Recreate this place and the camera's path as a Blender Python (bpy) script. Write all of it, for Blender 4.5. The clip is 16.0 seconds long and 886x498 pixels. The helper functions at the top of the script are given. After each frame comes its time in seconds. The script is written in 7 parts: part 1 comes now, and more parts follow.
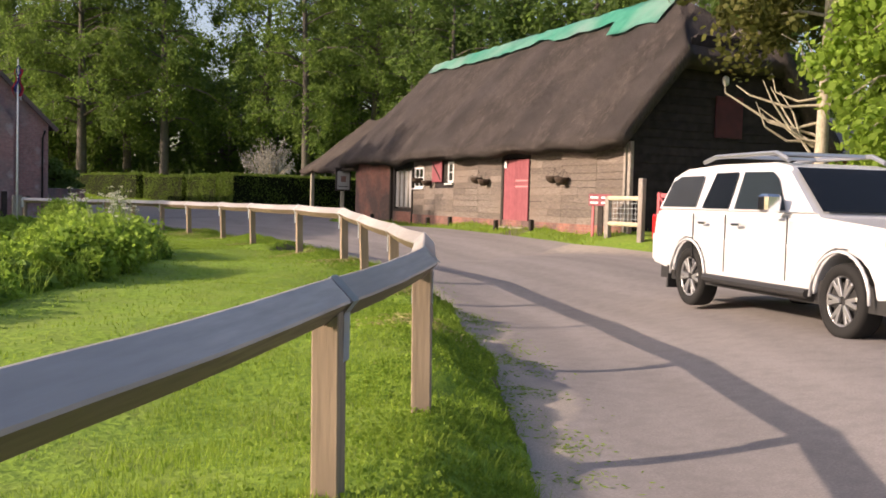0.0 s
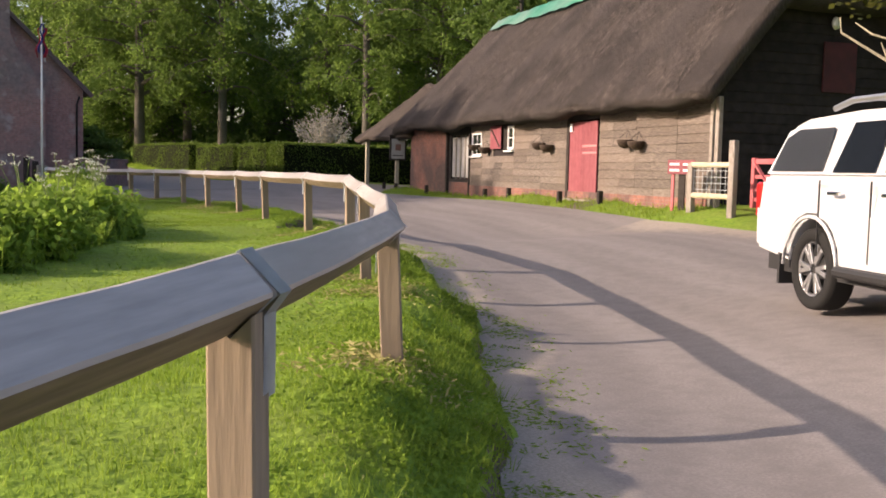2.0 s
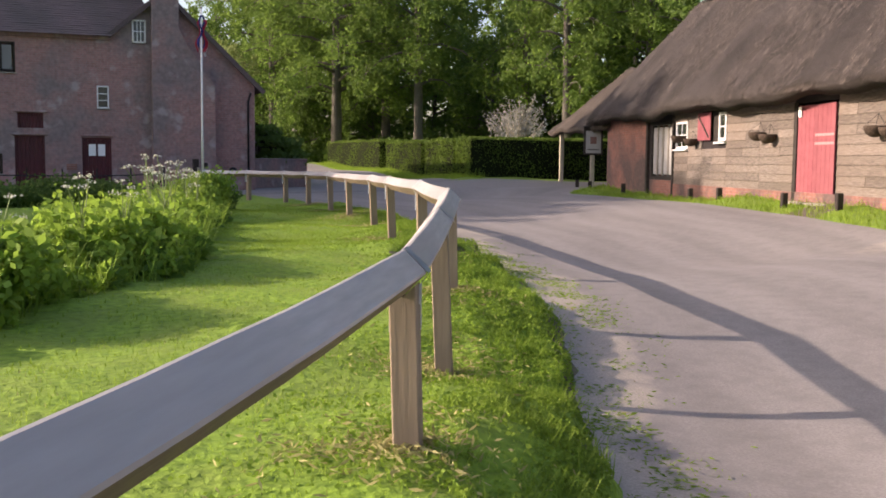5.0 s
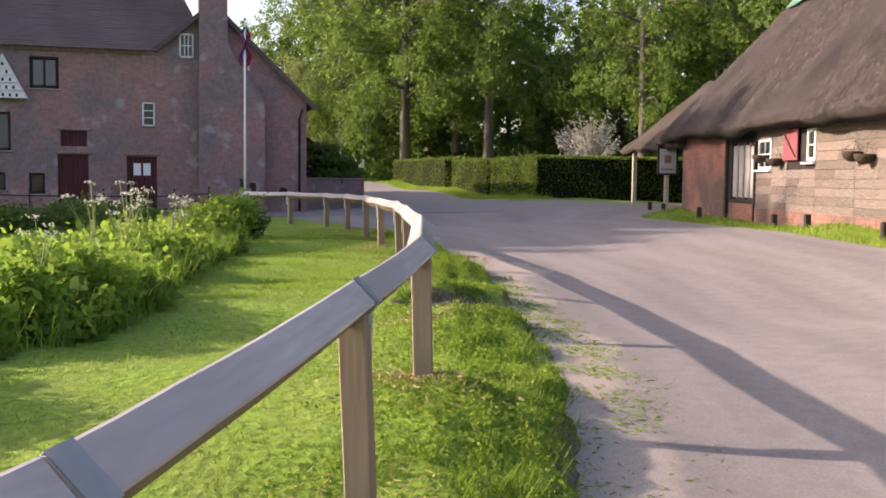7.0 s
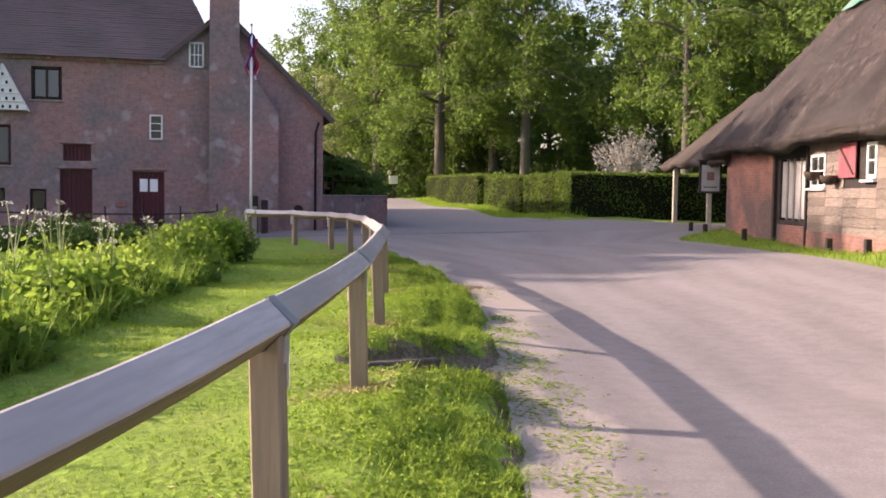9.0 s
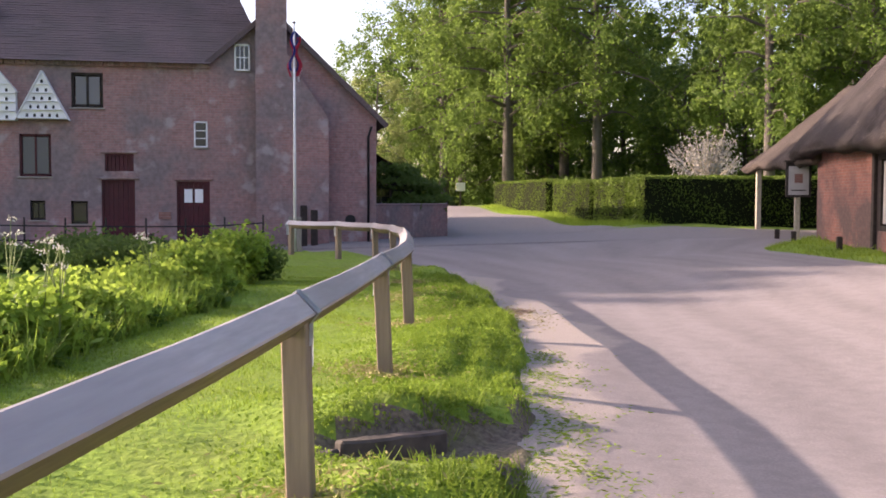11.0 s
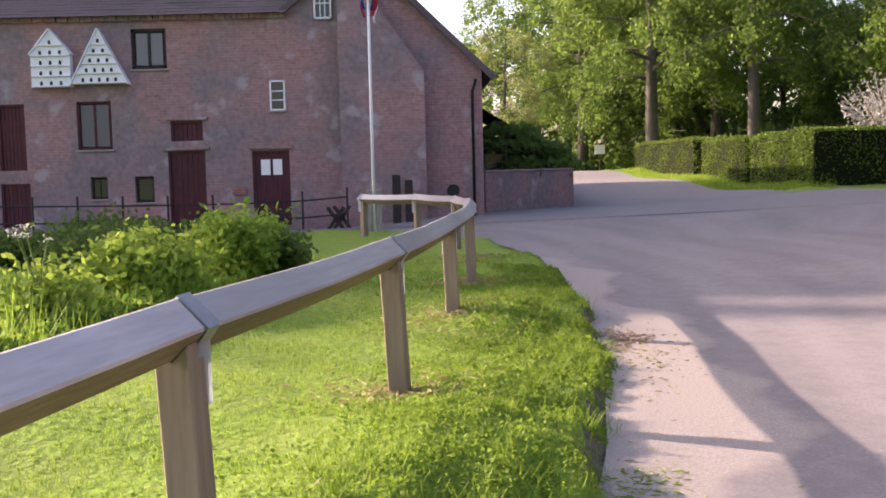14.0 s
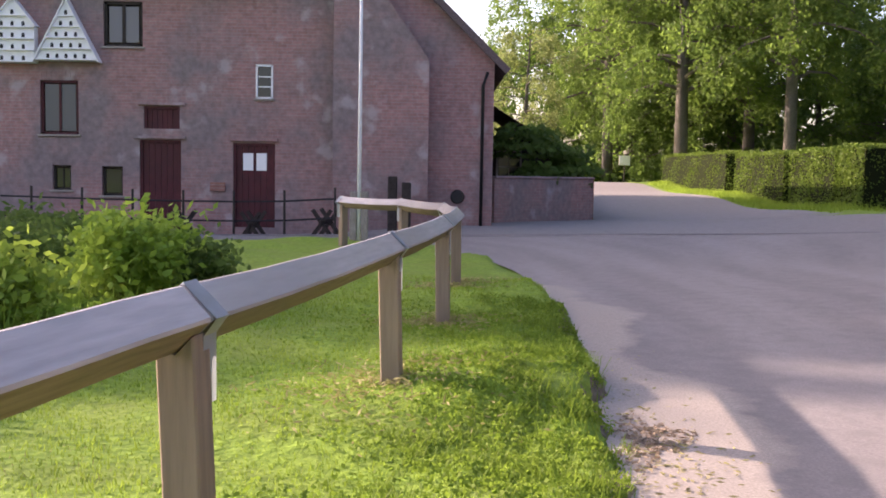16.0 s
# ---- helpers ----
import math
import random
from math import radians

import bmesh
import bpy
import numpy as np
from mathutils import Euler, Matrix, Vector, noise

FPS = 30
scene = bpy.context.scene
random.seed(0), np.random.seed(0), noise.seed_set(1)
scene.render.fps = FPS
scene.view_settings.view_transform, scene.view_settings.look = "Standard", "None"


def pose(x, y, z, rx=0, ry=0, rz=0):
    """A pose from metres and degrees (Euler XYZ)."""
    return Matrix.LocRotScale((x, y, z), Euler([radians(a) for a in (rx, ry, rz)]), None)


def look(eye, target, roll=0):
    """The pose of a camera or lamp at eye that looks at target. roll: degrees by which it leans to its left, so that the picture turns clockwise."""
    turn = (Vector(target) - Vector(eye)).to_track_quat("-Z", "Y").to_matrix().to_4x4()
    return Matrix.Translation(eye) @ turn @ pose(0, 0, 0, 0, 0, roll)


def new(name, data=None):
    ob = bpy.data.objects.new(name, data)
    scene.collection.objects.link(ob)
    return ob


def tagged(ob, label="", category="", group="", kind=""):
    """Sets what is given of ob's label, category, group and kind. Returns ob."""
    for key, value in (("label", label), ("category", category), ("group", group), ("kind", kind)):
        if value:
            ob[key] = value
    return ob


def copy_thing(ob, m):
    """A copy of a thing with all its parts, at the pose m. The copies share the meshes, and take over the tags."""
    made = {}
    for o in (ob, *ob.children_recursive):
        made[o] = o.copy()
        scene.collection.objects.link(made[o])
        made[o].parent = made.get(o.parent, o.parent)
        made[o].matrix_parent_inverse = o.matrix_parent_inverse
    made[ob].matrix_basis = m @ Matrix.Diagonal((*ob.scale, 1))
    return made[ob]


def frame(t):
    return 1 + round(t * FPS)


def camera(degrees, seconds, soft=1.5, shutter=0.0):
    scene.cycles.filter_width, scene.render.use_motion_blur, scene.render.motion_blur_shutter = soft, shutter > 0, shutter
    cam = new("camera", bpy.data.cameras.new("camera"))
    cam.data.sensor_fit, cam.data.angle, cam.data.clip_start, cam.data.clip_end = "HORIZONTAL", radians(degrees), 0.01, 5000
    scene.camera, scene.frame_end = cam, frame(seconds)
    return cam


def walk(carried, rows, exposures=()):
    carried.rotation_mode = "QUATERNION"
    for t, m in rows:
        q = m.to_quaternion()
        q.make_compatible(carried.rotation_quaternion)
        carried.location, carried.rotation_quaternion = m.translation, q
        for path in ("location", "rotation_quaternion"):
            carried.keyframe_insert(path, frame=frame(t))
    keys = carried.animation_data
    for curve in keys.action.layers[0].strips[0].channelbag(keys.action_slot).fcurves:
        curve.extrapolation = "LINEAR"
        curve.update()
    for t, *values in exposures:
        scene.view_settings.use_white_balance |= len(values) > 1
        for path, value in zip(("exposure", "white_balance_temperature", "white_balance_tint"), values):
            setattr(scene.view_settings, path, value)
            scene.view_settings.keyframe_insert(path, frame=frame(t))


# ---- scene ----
cam = camera(47.0, 16.0, soft=1.75)
PATH = [
    (0.0, (-1.131, 1.816, 1.085), (0.081, 3.405, 0.992), 1.55),
    (0.5, (-0.465, 2.427, 1.086), (0.715, 4.037, 0.975), 1.42),
    (1.0, (0.259, 3.119, 1.068), (1.405, 4.754, 0.943), 1.62),
    (1.5, (0.883, 3.796, 1.044), (2.001, 5.449, 0.906), 1.78),
    (2.0, (1.448, 4.376, 1.012), (2.538, 6.046, 0.861), 1.44),
    (2.5, (1.894, 4.871, 1.019), (2.957, 6.557, 0.853), 1.32),
    (3.0, (2.323, 5.056, 1.094), (3.321, 6.78, 0.909), 0.43),
    (3.5, (2.68, 5.263, 1.195), (3.613, 7.022, 0.997), -0.06),
    (4.0, (3.198, 5.785, 1.22), (4.056, 7.581, 1.02), -0.18),
    (4.5, (3.745, 6.763, 1.146), (4.533, 8.592, 0.961), 0.15),
    (5.0, (4.281, 7.801, 1.163), (4.998, 9.66, 0.991), 0.54),
    (7.5, (6.06, 10.169, 1.305), (6.608, 12.088, 1.171), 0.54),
    (8.0, (6.434, 10.67, 1.322), (6.959, 12.596, 1.196), 0.52),
    (10.5, (7.631, 13.373, 1.332), (8.023, 15.332, 1.235), 0.68),
    (11.0, (7.905, 13.818, 1.353), (8.245, 15.786, 1.255), 0.15),
    (11.5, (8.18, 14.221, 1.375), (8.462, 16.199, 1.276), -0.27),
    (12.0, (8.525, 14.834, 1.414), (8.735, 16.819, 1.309), -0.79),
    (12.5, (8.84, 15.604, 1.417), (8.994, 17.595, 1.3), -1.06),
    (13.0, (9.104, 16.797, 1.35), (9.213, 18.791, 1.22), -1.37),
    (13.5, (9.298, 17.824, 1.294), (9.376, 19.818, 1.155), -1.47),
    (14.0, (9.461, 18.532, 1.302), (9.508, 20.525, 1.143), -1.43),
    (14.5, (9.621, 19.292, 1.304), (9.644, 21.285, 1.135), -1.24),
    (15.0, (9.756, 20.094, 1.294), (9.763, 22.087, 1.126), -0.7),
    (15.5, (9.864, 20.855, 1.241), (9.864, 22.849, 1.083), 0.05),
    (16.0, (9.987, 21.414, 1.239), (9.994, 23.409, 1.091), 0.99),
]
walk(cam, [(t, look(eye, target, roll)) for t, eye, target, roll in PATH], [(0.0, 0.70, 6900, 22), (3.0, 0.73, 6900, 22), (5.0, 0.93, 6700, 22), (8.0, 1.27, 6800, 28), (12.5, 1.51, 6750, 32), (16.0, 1.65, 6750, 32)])

# ---- light and sky ----
SUN_DIR = Vector((-0.90, 0.40, 0.405)).normalized()      # towards the sun
sun = new("sun", bpy.data.lights.new("sun", "SUN"))
sun.data.energy, sun.data.angle, sun.data.color = 4.2, radians(0.6), (1.0, 0.86, 0.68)
sun.matrix_world = look((0, 0, 40), Vector((0, 0, 40)) - SUN_DIR)
world = bpy.data.worlds.new("sky")
scene.world = world
world.use_nodes = True
wn, wl = world.node_tree.nodes, world.node_tree.links
sky = wn.new("ShaderNodeTexSky")
sky.sky_type, sky.sun_disc = "NISHITA", False
sky.sun_elevation = math.asin(SUN_DIR.z)
sky.sun_rotation = math.atan2(SUN_DIR.x, SUN_DIR.y)
sky.air_density, sky.dust_density, sky.ozone_density = 1.0, 3.0, 1.0
wn["Background"].inputs["Strength"].default_value = 0.15
wl.new(sky.outputs[0], wn["Background"].inputs["Color"])

# ---- materials ----
def mat(name, c1, c2, scale=6.0, rough=0.8, bump=0.3, c3=None, big=0.6, metal=0.0, stretch=(1, 1, 1), spec=0.3, object_random=0.0, island=0.0, detail=6.0, bump_dist=0.02):
    """A surface with grain at one scale and blotches at a larger one."""
    m = bpy.data.materials.new(name)
    m.use_nodes = True
    n, l = m.node_tree.nodes, m.node_tree.links
    b = n["Principled BSDF"]
    tc, mp = n.new("ShaderNodeTexCoord"), n.new("ShaderNodeMapping")
    mp.inputs["Scale"].default_value = stretch
    l.new(tc.outputs["Object"], mp.inputs["Vector"])
    fine, wide = n.new("ShaderNodeTexNoise"), n.new("ShaderNodeTexNoise")
    fine.inputs["Scale"].default_value, fine.inputs["Detail"].default_value = scale, detail
    wide.inputs["Scale"].default_value, wide.inputs["Detail"].default_value = scale * 0.11, 3
    l.new(mp.outputs[0], fine.inputs["Vector"])
    l.new(tc.outputs["Object"], wide.inputs["Vector"])
    r1 = n.new("ShaderNodeValToRGB")
    r1.color_ramp.elements[0].position, r1.color_ramp.elements[1].position = 0.3, 0.7
    r1.color_ramp.elements[0].color, r1.color_ramp.elements[1].color = (*c1, 1), (*c2, 1)
    l.new(fine.outputs["Fac"], r1.inputs["Fac"])
    out = r1.outputs["Color"]
    if c3 is not None:
        r2 = n.new("ShaderNodeValToRGB")
        r2.color_ramp.elements[0].position, r2.color_ramp.elements[1].position = 0.42, 0.68
        r2.color_ramp.elements[0].color, r2.color_ramp.elements[1].color = (0, 0, 0, 1), (big, big, big, 1)
        l.new(wide.outputs["Fac"], r2.inputs["Fac"])
        mx = n.new("ShaderNodeMixRGB")
        l.new(r2.outputs["Color"], mx.inputs["Fac"])
        l.new(out, mx.inputs["Color1"])
        mx.inputs["Color2"].default_value = (*c3, 1)
        out = mx.outputs["Color"]
    if object_random or island:
        src = n.new("ShaderNodeObjectInfo").outputs["Random"] if object_random else n.new("ShaderNodeNewGeometry").outputs["Random Per Island"]
        amt = object_random or island
        mr = n.new("ShaderNodeMapRange")
        mr.inputs["To Min"].default_value, mr.inputs["To Max"].default_value = 1 - amt, 1 + amt
        l.new(src, mr.inputs["Value"])
        hs = n.new("ShaderNodeHueSaturation")
        l.new(mr.outputs[0], hs.inputs["Value"])
        l.new(out, hs.inputs["Color"])
        out = hs.outputs["Color"]
    l.new(out, b.inputs["Base Color"])
    b.inputs["Roughness"].default_value, b.inputs["Metallic"].default_value = rough, metal
    b.inputs["Specular IOR Level"].default_value = spec
    if bump:
        bp = n.new("ShaderNodeBump")
        bp.inputs["Strength"].default_value, bp.inputs["Distance"].default_value = bump, bump_dist
        l.new(fine.outputs["Fac"], bp.inputs["Height"])
        l.new(bp.outputs[0], b.inputs["Normal"])
    return m


def brick_mat(name, c1, c2, mortar, stain, amount, axis="XZ", white=None):
    """Worn brickwork, 215 x 65 mm bricks with 10 mm joints, stained in patches."""
    m = bpy.data.materials.new(name)
    m.use_nodes = True
    n, l = m.node_tree.nodes, m.node_tree.links
    b = n["Principled BSDF"]
    tc, sep, com = n.new("ShaderNodeTexCoord"), n.new("ShaderNodeSeparateXYZ"), n.new("ShaderNodeCombineXYZ")
    l.new(tc.outputs["Object"], sep.inputs[0])
    l.new(sep.outputs[axis[0]], com.inputs["X"])
    l.new(sep.outputs[axis[1]], com.inputs["Y"])
    bk = n.new("ShaderNodeTexBrick")
    bk.inputs["Scale"].default_value = 1.0
    bk.inputs["Brick Width"].default_value, bk.inputs["Row Height"].default_value = 0.225, 0.075
    bk.inputs["Mortar Size"].default_value, bk.inputs["Mortar Smooth"].default_value = 0.007, 0.4
    bk.inputs["Color1"].default_value, bk.inputs["Color2"].default_value, bk.inputs["Mortar"].default_value = (*c1, 1), (*c2, 1), (*mortar, 1)
    l.new(com.outputs[0], bk.inputs["Vector"])
    wide, fine = n.new("ShaderNodeTexNoise"), n.new("ShaderNodeTexNoise")
    wide.inputs["Scale"].default_value, wide.inputs["Detail"].default_value, wide.inputs["Roughness"].default_value = 0.55, 6, 0.6
    fine.inputs["Scale"].default_value, fine.inputs["Detail"].default_value = 9, 5
    l.new(tc.outputs["Object"], wide.inputs["Vector"])
    l.new(tc.outputs["Object"], fine.inputs["Vector"])
    r = n.new("ShaderNodeValToRGB")
    r.color_ramp.elements[0].position, r.color_ramp.elements[1].position = 0.42, 0.6
    r.color_ramp.elements[1].color = (amount, amount, amount, 1)
    l.new(wide.outputs["Fac"], r.inputs["Fac"])
    mx = n.new("ShaderNodeMixRGB")
    l.new(r.outputs["Color"], mx.inputs["Fac"])
    l.new(bk.outputs["Color"], mx.inputs["Color1"])
    mx.inputs["Color2"].default_value = (*stain, 1)
    r3 = n.new("ShaderNodeValToRGB")
    r3.color_ramp.elements[0].position, r3.color_ramp.elements[1].position = 0.3, 0.75
    r3.color_ramp.elements[0].color, r3.color_ramp.elements[1].color = (0.6, 0.6, 0.6, 1), (1.25, 1.22, 1.2, 1)
    l.new(fine.outputs["Fac"], r3.inputs["Fac"])
    mu = n.new("ShaderNodeMixRGB")
    mu.blend_type, mu.inputs["Fac"].default_value = "MULTIPLY", 0.55
    l.new(mx.outputs["Color"], mu.inputs["Color1"])
    l.new(r3.outputs["Color"], mu.inputs["Color2"])
    out = mu.outputs["Color"]
    if white:
        w2 = n.new("ShaderNodeTexNoise")
        w2.inputs["Scale"].default_value, w2.inputs["Detail"].default_value = 1.7, 9
        l.new(tc.outputs["Object"], w2.inputs["Vector"])
        r4 = n.new("ShaderNodeValToRGB")
        r4.color_ramp.elements[0].position, r4.color_ramp.elements[1].position = 0.6, 0.7
        r4.color_ramp.elements[1].color = (0.55, 0.55, 0.55, 1)
        l.new(w2.outputs["Fac"], r4.inputs["Fac"])
        m2 = n.new("ShaderNodeMixRGB")
        l.new(r4.outputs["Color"], m2.inputs["Fac"])
        l.new(out, m2.inputs["Color1"])
        m2.inputs["Color2"].default_value = (*white, 1)
        out = m2.outputs["Color"]
    l.new(out, b.inputs["Base Color"])
    b.inputs["Roughness"].default_value, b.inputs["Specular IOR Level"].default_value = 0.9, 0.15
    bp = n.new("ShaderNodeBump")
    bp.inputs["Strength"].default_value, bp.inputs["Distance"].default_value, bp.invert = 0.35, 0.01, True
    l.new(bk.outputs["Fac"], bp.inputs["Height"])
    bp2 = n.new("ShaderNodeBump")
    bp2.inputs["Strength"].default_value, bp2.inputs["Distance"].default_value = 0.5, 0.015
    l.new(fine.outputs["Fac"], bp2.inputs["Height"])
    l.new(bp.outputs[0], bp2.inputs["Normal"])
    l.new(bp2.outputs[0], b.inputs["Normal"])
    return m


def leaf_mat(name, c1, c2, through_col, amount=0.35, rough=0.6, spec=0.12):
    """Leaves: each one a little different, with light passing through."""
    m = bpy.data.materials.new(name)
    m.use_nodes = True
    n, l = m.node_tree.nodes, m.node_tree.links
    b = n["Principled BSDF"]
    geo = n.new("ShaderNodeNewGeometry")
    r = n.new("ShaderNodeValToRGB")
    r.color_ramp.elements[0].color, r.color_ramp.elements[1].color = (*c1, 1), (*c2, 1)
    l.new(geo.outputs["Random Per Island"], r.inputs["Fac"])
    tc, nz = n.new("ShaderNodeTexCoord"), n.new("ShaderNodeTexNoise")
    nz.inputs["Scale"].default_value, nz.inputs["Detail"].default_value = 0.45, 3
    l.new(tc.outputs["Object"], nz.inputs["Vector"])
    mr = n.new("ShaderNodeMapRange")
    mr.inputs["From Min"].default_value, mr.inputs["From Max"].default_value = 0.3, 0.7
    mr.inputs["To Min"].default_value, mr.inputs["To Max"].default_value = 0.7, 1.35
    l.new(nz.outputs["Fac"], mr.inputs["Value"])
    hs = n.new("ShaderNodeHueSaturation")
    l.new(mr.outputs[0], hs.inputs["Value"])
    l.new(r.outputs["Color"], hs.inputs["Color"])
    l.new(hs.outputs["Color"], b.inputs["Base Color"])
    b.inputs["Roughness"].default_value, b.inputs["Specular IOR Level"].default_value = rough, spec
    tr = n.new("ShaderNodeBsdfTranslucent")
    tr.inputs["Color"].default_value = (*through_col, 1)
    ms = n.new("ShaderNodeMixShader")
    ms.inputs["Fac"].default_value = amount
    l.new(b.outputs[0], ms.inputs[1])
    l.new(tr.outputs[0], ms.inputs[2])
    l.new(ms.outputs[0], n["Material Output"].inputs["Surface"])
    return m


def plain(name, c, rough=0.5, metal=0.0, spec=0.5):
    m = bpy.data.materials.new(name)
    m.use_nodes = True
    b = m.node_tree.nodes["Principled BSDF"]
    b.inputs["Base Color"].default_value = (*c, 1)
    b.inputs["Roughness"].default_value, b.inputs["Metallic"].default_value = rough, metal
    b.inputs["Specular IOR Level"].default_value = spec
    return m


M_GRASS = mat("mown_grass", (0.095, 0.17, 0.013), (0.21, 0.33, 0.032), 16, 0.9, 0.6, (0.17, 0.215, 0.04), 0.5, bump_dist=0.05)
M_BLADE = leaf_mat("grass_blade", (0.095, 0.165, 0.016), (0.25, 0.335, 0.044), (0.32, 0.47, 0.06), 0.38)
M_TUFT = leaf_mat("coarse_grass_blade", (0.075, 0.135, 0.015), (0.20, 0.285, 0.037), (0.26, 0.40, 0.05), 0.37)
M_ROAD = mat("asphalt", (0.195, 0.177, 0.169), (0.265, 0.241, 0.23), 60, 0.88, 0.2, (0.175, 0.16, 0.153), 0.5, bump_dist=0.004)


def add_sand(m, c1, c2):
    """Sand and grit lying on the road where the mesh says so, broken up by noise."""
    n, l = m.node_tree.nodes, m.node_tree.links
    b = n["Principled BSDF"]
    old = b.inputs["Base Color"].links[0].from_socket
    at, tc, nz, nf = n.new("ShaderNodeAttribute"), n.new("ShaderNodeTexCoord"), n.new("ShaderNodeTexNoise"), n.new("ShaderNodeTexNoise")
    at.attribute_name = "sand"
    nz.inputs["Scale"].default_value, nz.inputs["Detail"].default_value = 5.0, 8
    nf.inputs["Scale"].default_value, nf.inputs["Detail"].default_value = 70.0, 4
    l.new(tc.outputs["Object"], nz.inputs["Vector"])
    l.new(tc.outputs["Object"], nf.inputs["Vector"])
    add = n.new("ShaderNodeMath")
    add.operation = "ADD"
    l.new(at.outputs["Fac"], add.inputs[0])
    l.new(nz.outputs["Fac"], add.inputs[1])
    mr = n.new("ShaderNodeMapRange")
    mr.inputs["From Min"].default_value, mr.inputs["From Max"].default_value = 0.75, 1.15
    l.new(add.outputs[0], mr.inputs["Value"])
    rc = n.new("ShaderNodeValToRGB")
    rc.color_ramp.elements[0].position, rc.color_ramp.elements[1].position = 0.35, 0.65
    rc.color_ramp.elements[0].color, rc.color_ramp.elements[1].color = (*c1, 1), (*c2, 1)
    l.new(nf.outputs["Fac"], rc.inputs["Fac"])
    mx = n.new("ShaderNodeMixRGB")
    l.new(mr.outputs[0], mx.inputs["Fac"])
    l.new(old, mx.inputs["Color1"])
    l.new(rc.outputs["Color"], mx.inputs["Color2"])
    l.new(mx.outputs["Color"], b.inputs["Base Color"])


def add_wear(m):
    """Bands along the lane that wheels have polished, told by the mesh."""
    n, l = m.node_tree.nodes, m.node_tree.links
    b = n["Principled BSDF"]
    old = b.inputs["Base Color"].links[0].from_socket
    at, hs, mr = n.new("ShaderNodeAttribute"), n.new("ShaderNodeHueSaturation"), n.new("ShaderNodeMapRange")
    at.attribute_name = "wear"
    mr.inputs["To Min"].default_value, mr.inputs["To Max"].default_value = 0.87, 1.1
    l.new(at.outputs["Fac"], mr.inputs["Value"])
    l.new(mr.outputs[0], hs.inputs["Value"])
    l.new(old, hs.inputs["Color"])
    l.new(hs.outputs["Color"], b.inputs["Base Color"])


add_wear(M_ROAD)
add_sand(M_ROAD, (0.262, 0.229, 0.196), (0.36, 0.318, 0.275))
M_RAIL = mat("weathered_rail_wood", (0.345, 0.32, 0.305), (0.485, 0.45, 0.43), 4, 0.38, 0.15, (0.28, 0.258, 0.247), 0.75, stretch=(9, 0.9, 9), object_random=0.08, spec=0.5)
# browner wood for the rails' lower faces, with their shade put into the colour
M_RAILSHADE = mat("rail_underside_wood_and_shade", (0.17, 0.125, 0.085), (0.28, 0.215, 0.15), 4, 0.75, 0.2, (0.13, 0.10, 0.075), 0.6, stretch=(9, 0.9, 9), object_random=0.08)
M_POST = mat("fence_post_wood", (0.20, 0.153, 0.11), (0.295, 0.225, 0.16), 4, 0.8, 0.25, (0.15, 0.118, 0.09), 0.7, stretch=(7, 7, 0.7), object_random=0.14)
M_STRAP = mat("galvanised_strap", (0.44, 0.48, 0.50), (0.56, 0.60, 0.62), 12, 0.4, 0.05, (0.38, 0.41, 0.43), 0.5, metal=0.0, spec=0.5)
M_THATCH = mat("thatch", (0.055, 0.048, 0.046), (0.155, 0.134, 0.126), 6, 0.95, 1.0, (0.048, 0.042, 0.04), 0.6, stretch=(16, 16, 1.5), spec=0.1, bump_dist=0.08)
M_THATCHNEW = mat("newer_thatch", (0.075, 0.062, 0.054), (0.185, 0.153, 0.13), 5, 0.95, 1.0, (0.066, 0.055, 0.05), 0.6, stretch=(16, 16, 1.5), spec=0.1, bump_dist=0.08)
M_STRAW = mat("straw", (0.06, 0.05, 0.045), (0.17, 0.14, 0.122), 3, 0.9, 0.2, island=0.35)
M_BOARD = mat("weathered_board", (0.095, 0.077, 0.066), (0.23, 0.193, 0.165), 5, 0.85, 0.5, (0.165, 0.127, 0.10), 0.6, stretch=(1.2, 14, 14), object_random=0.22)
M_DARKBOARD = mat("tarred_board", (0.014, 0.011, 0.011), (0.035, 0.027, 0.027), 5, 0.8, 0.3, (0.025, 0.018, 0.017), 0.5, object_random=0.2)
M_RED = mat("faded_red_paint", (0.22, 0.058, 0.07), (0.30, 0.09, 0.105), 5, 0.65, 0.15, (0.27, 0.09, 0.10), 0.5, object_random=0.08)
M_MAROON = mat("maroon_paint", (0.055, 0.011, 0.015), (0.095, 0.017, 0.022), 5, 0.55, 0.15, (0.06, 0.016, 0.018), 0.5)
M_PINKGATE = mat("pink_red_gate_paint", (0.42, 0.10, 0.115), (0.54, 0.16, 0.17), 6, 0.6, 0.15, (0.36, 0.09, 0.1), 0.5)
M_BLACK = mat("dark_timber", (0.02, 0.016, 0.014), (0.05, 0.04, 0.034), 8, 0.8, 0.3)
M_GREYWOOD = mat("grey_timber", (0.2, 0.175, 0.15), (0.38, 0.34, 0.30), 6, 0.85, 0.35, (0.16, 0.14, 0.12), 0.5, stretch=(10, 10, 1.2))
M_WHITE = mat("white_paint", (0.7, 0.7, 0.7), (0.82, 0.82, 0.82), 6, 0.55, 0.05, (0.62, 0.62, 0.6), 0.4)
M_BRICK = brick_mat("mill_brickwork", (0.32, 0.177, 0.164), (0.367, 0.205, 0.19), (0.33, 0.257, 0.246), (0.23, 0.186, 0.186), 0.92, white=(0.44, 0.39, 0.38))
M_BRICK_SIDE = brick_mat("side_brickwork", (0.28, 0.12, 0.09), (0.35, 0.16, 0.12), (0.33, 0.27, 0.24), (0.21, 0.17, 0.16), 0.7, "YZ")
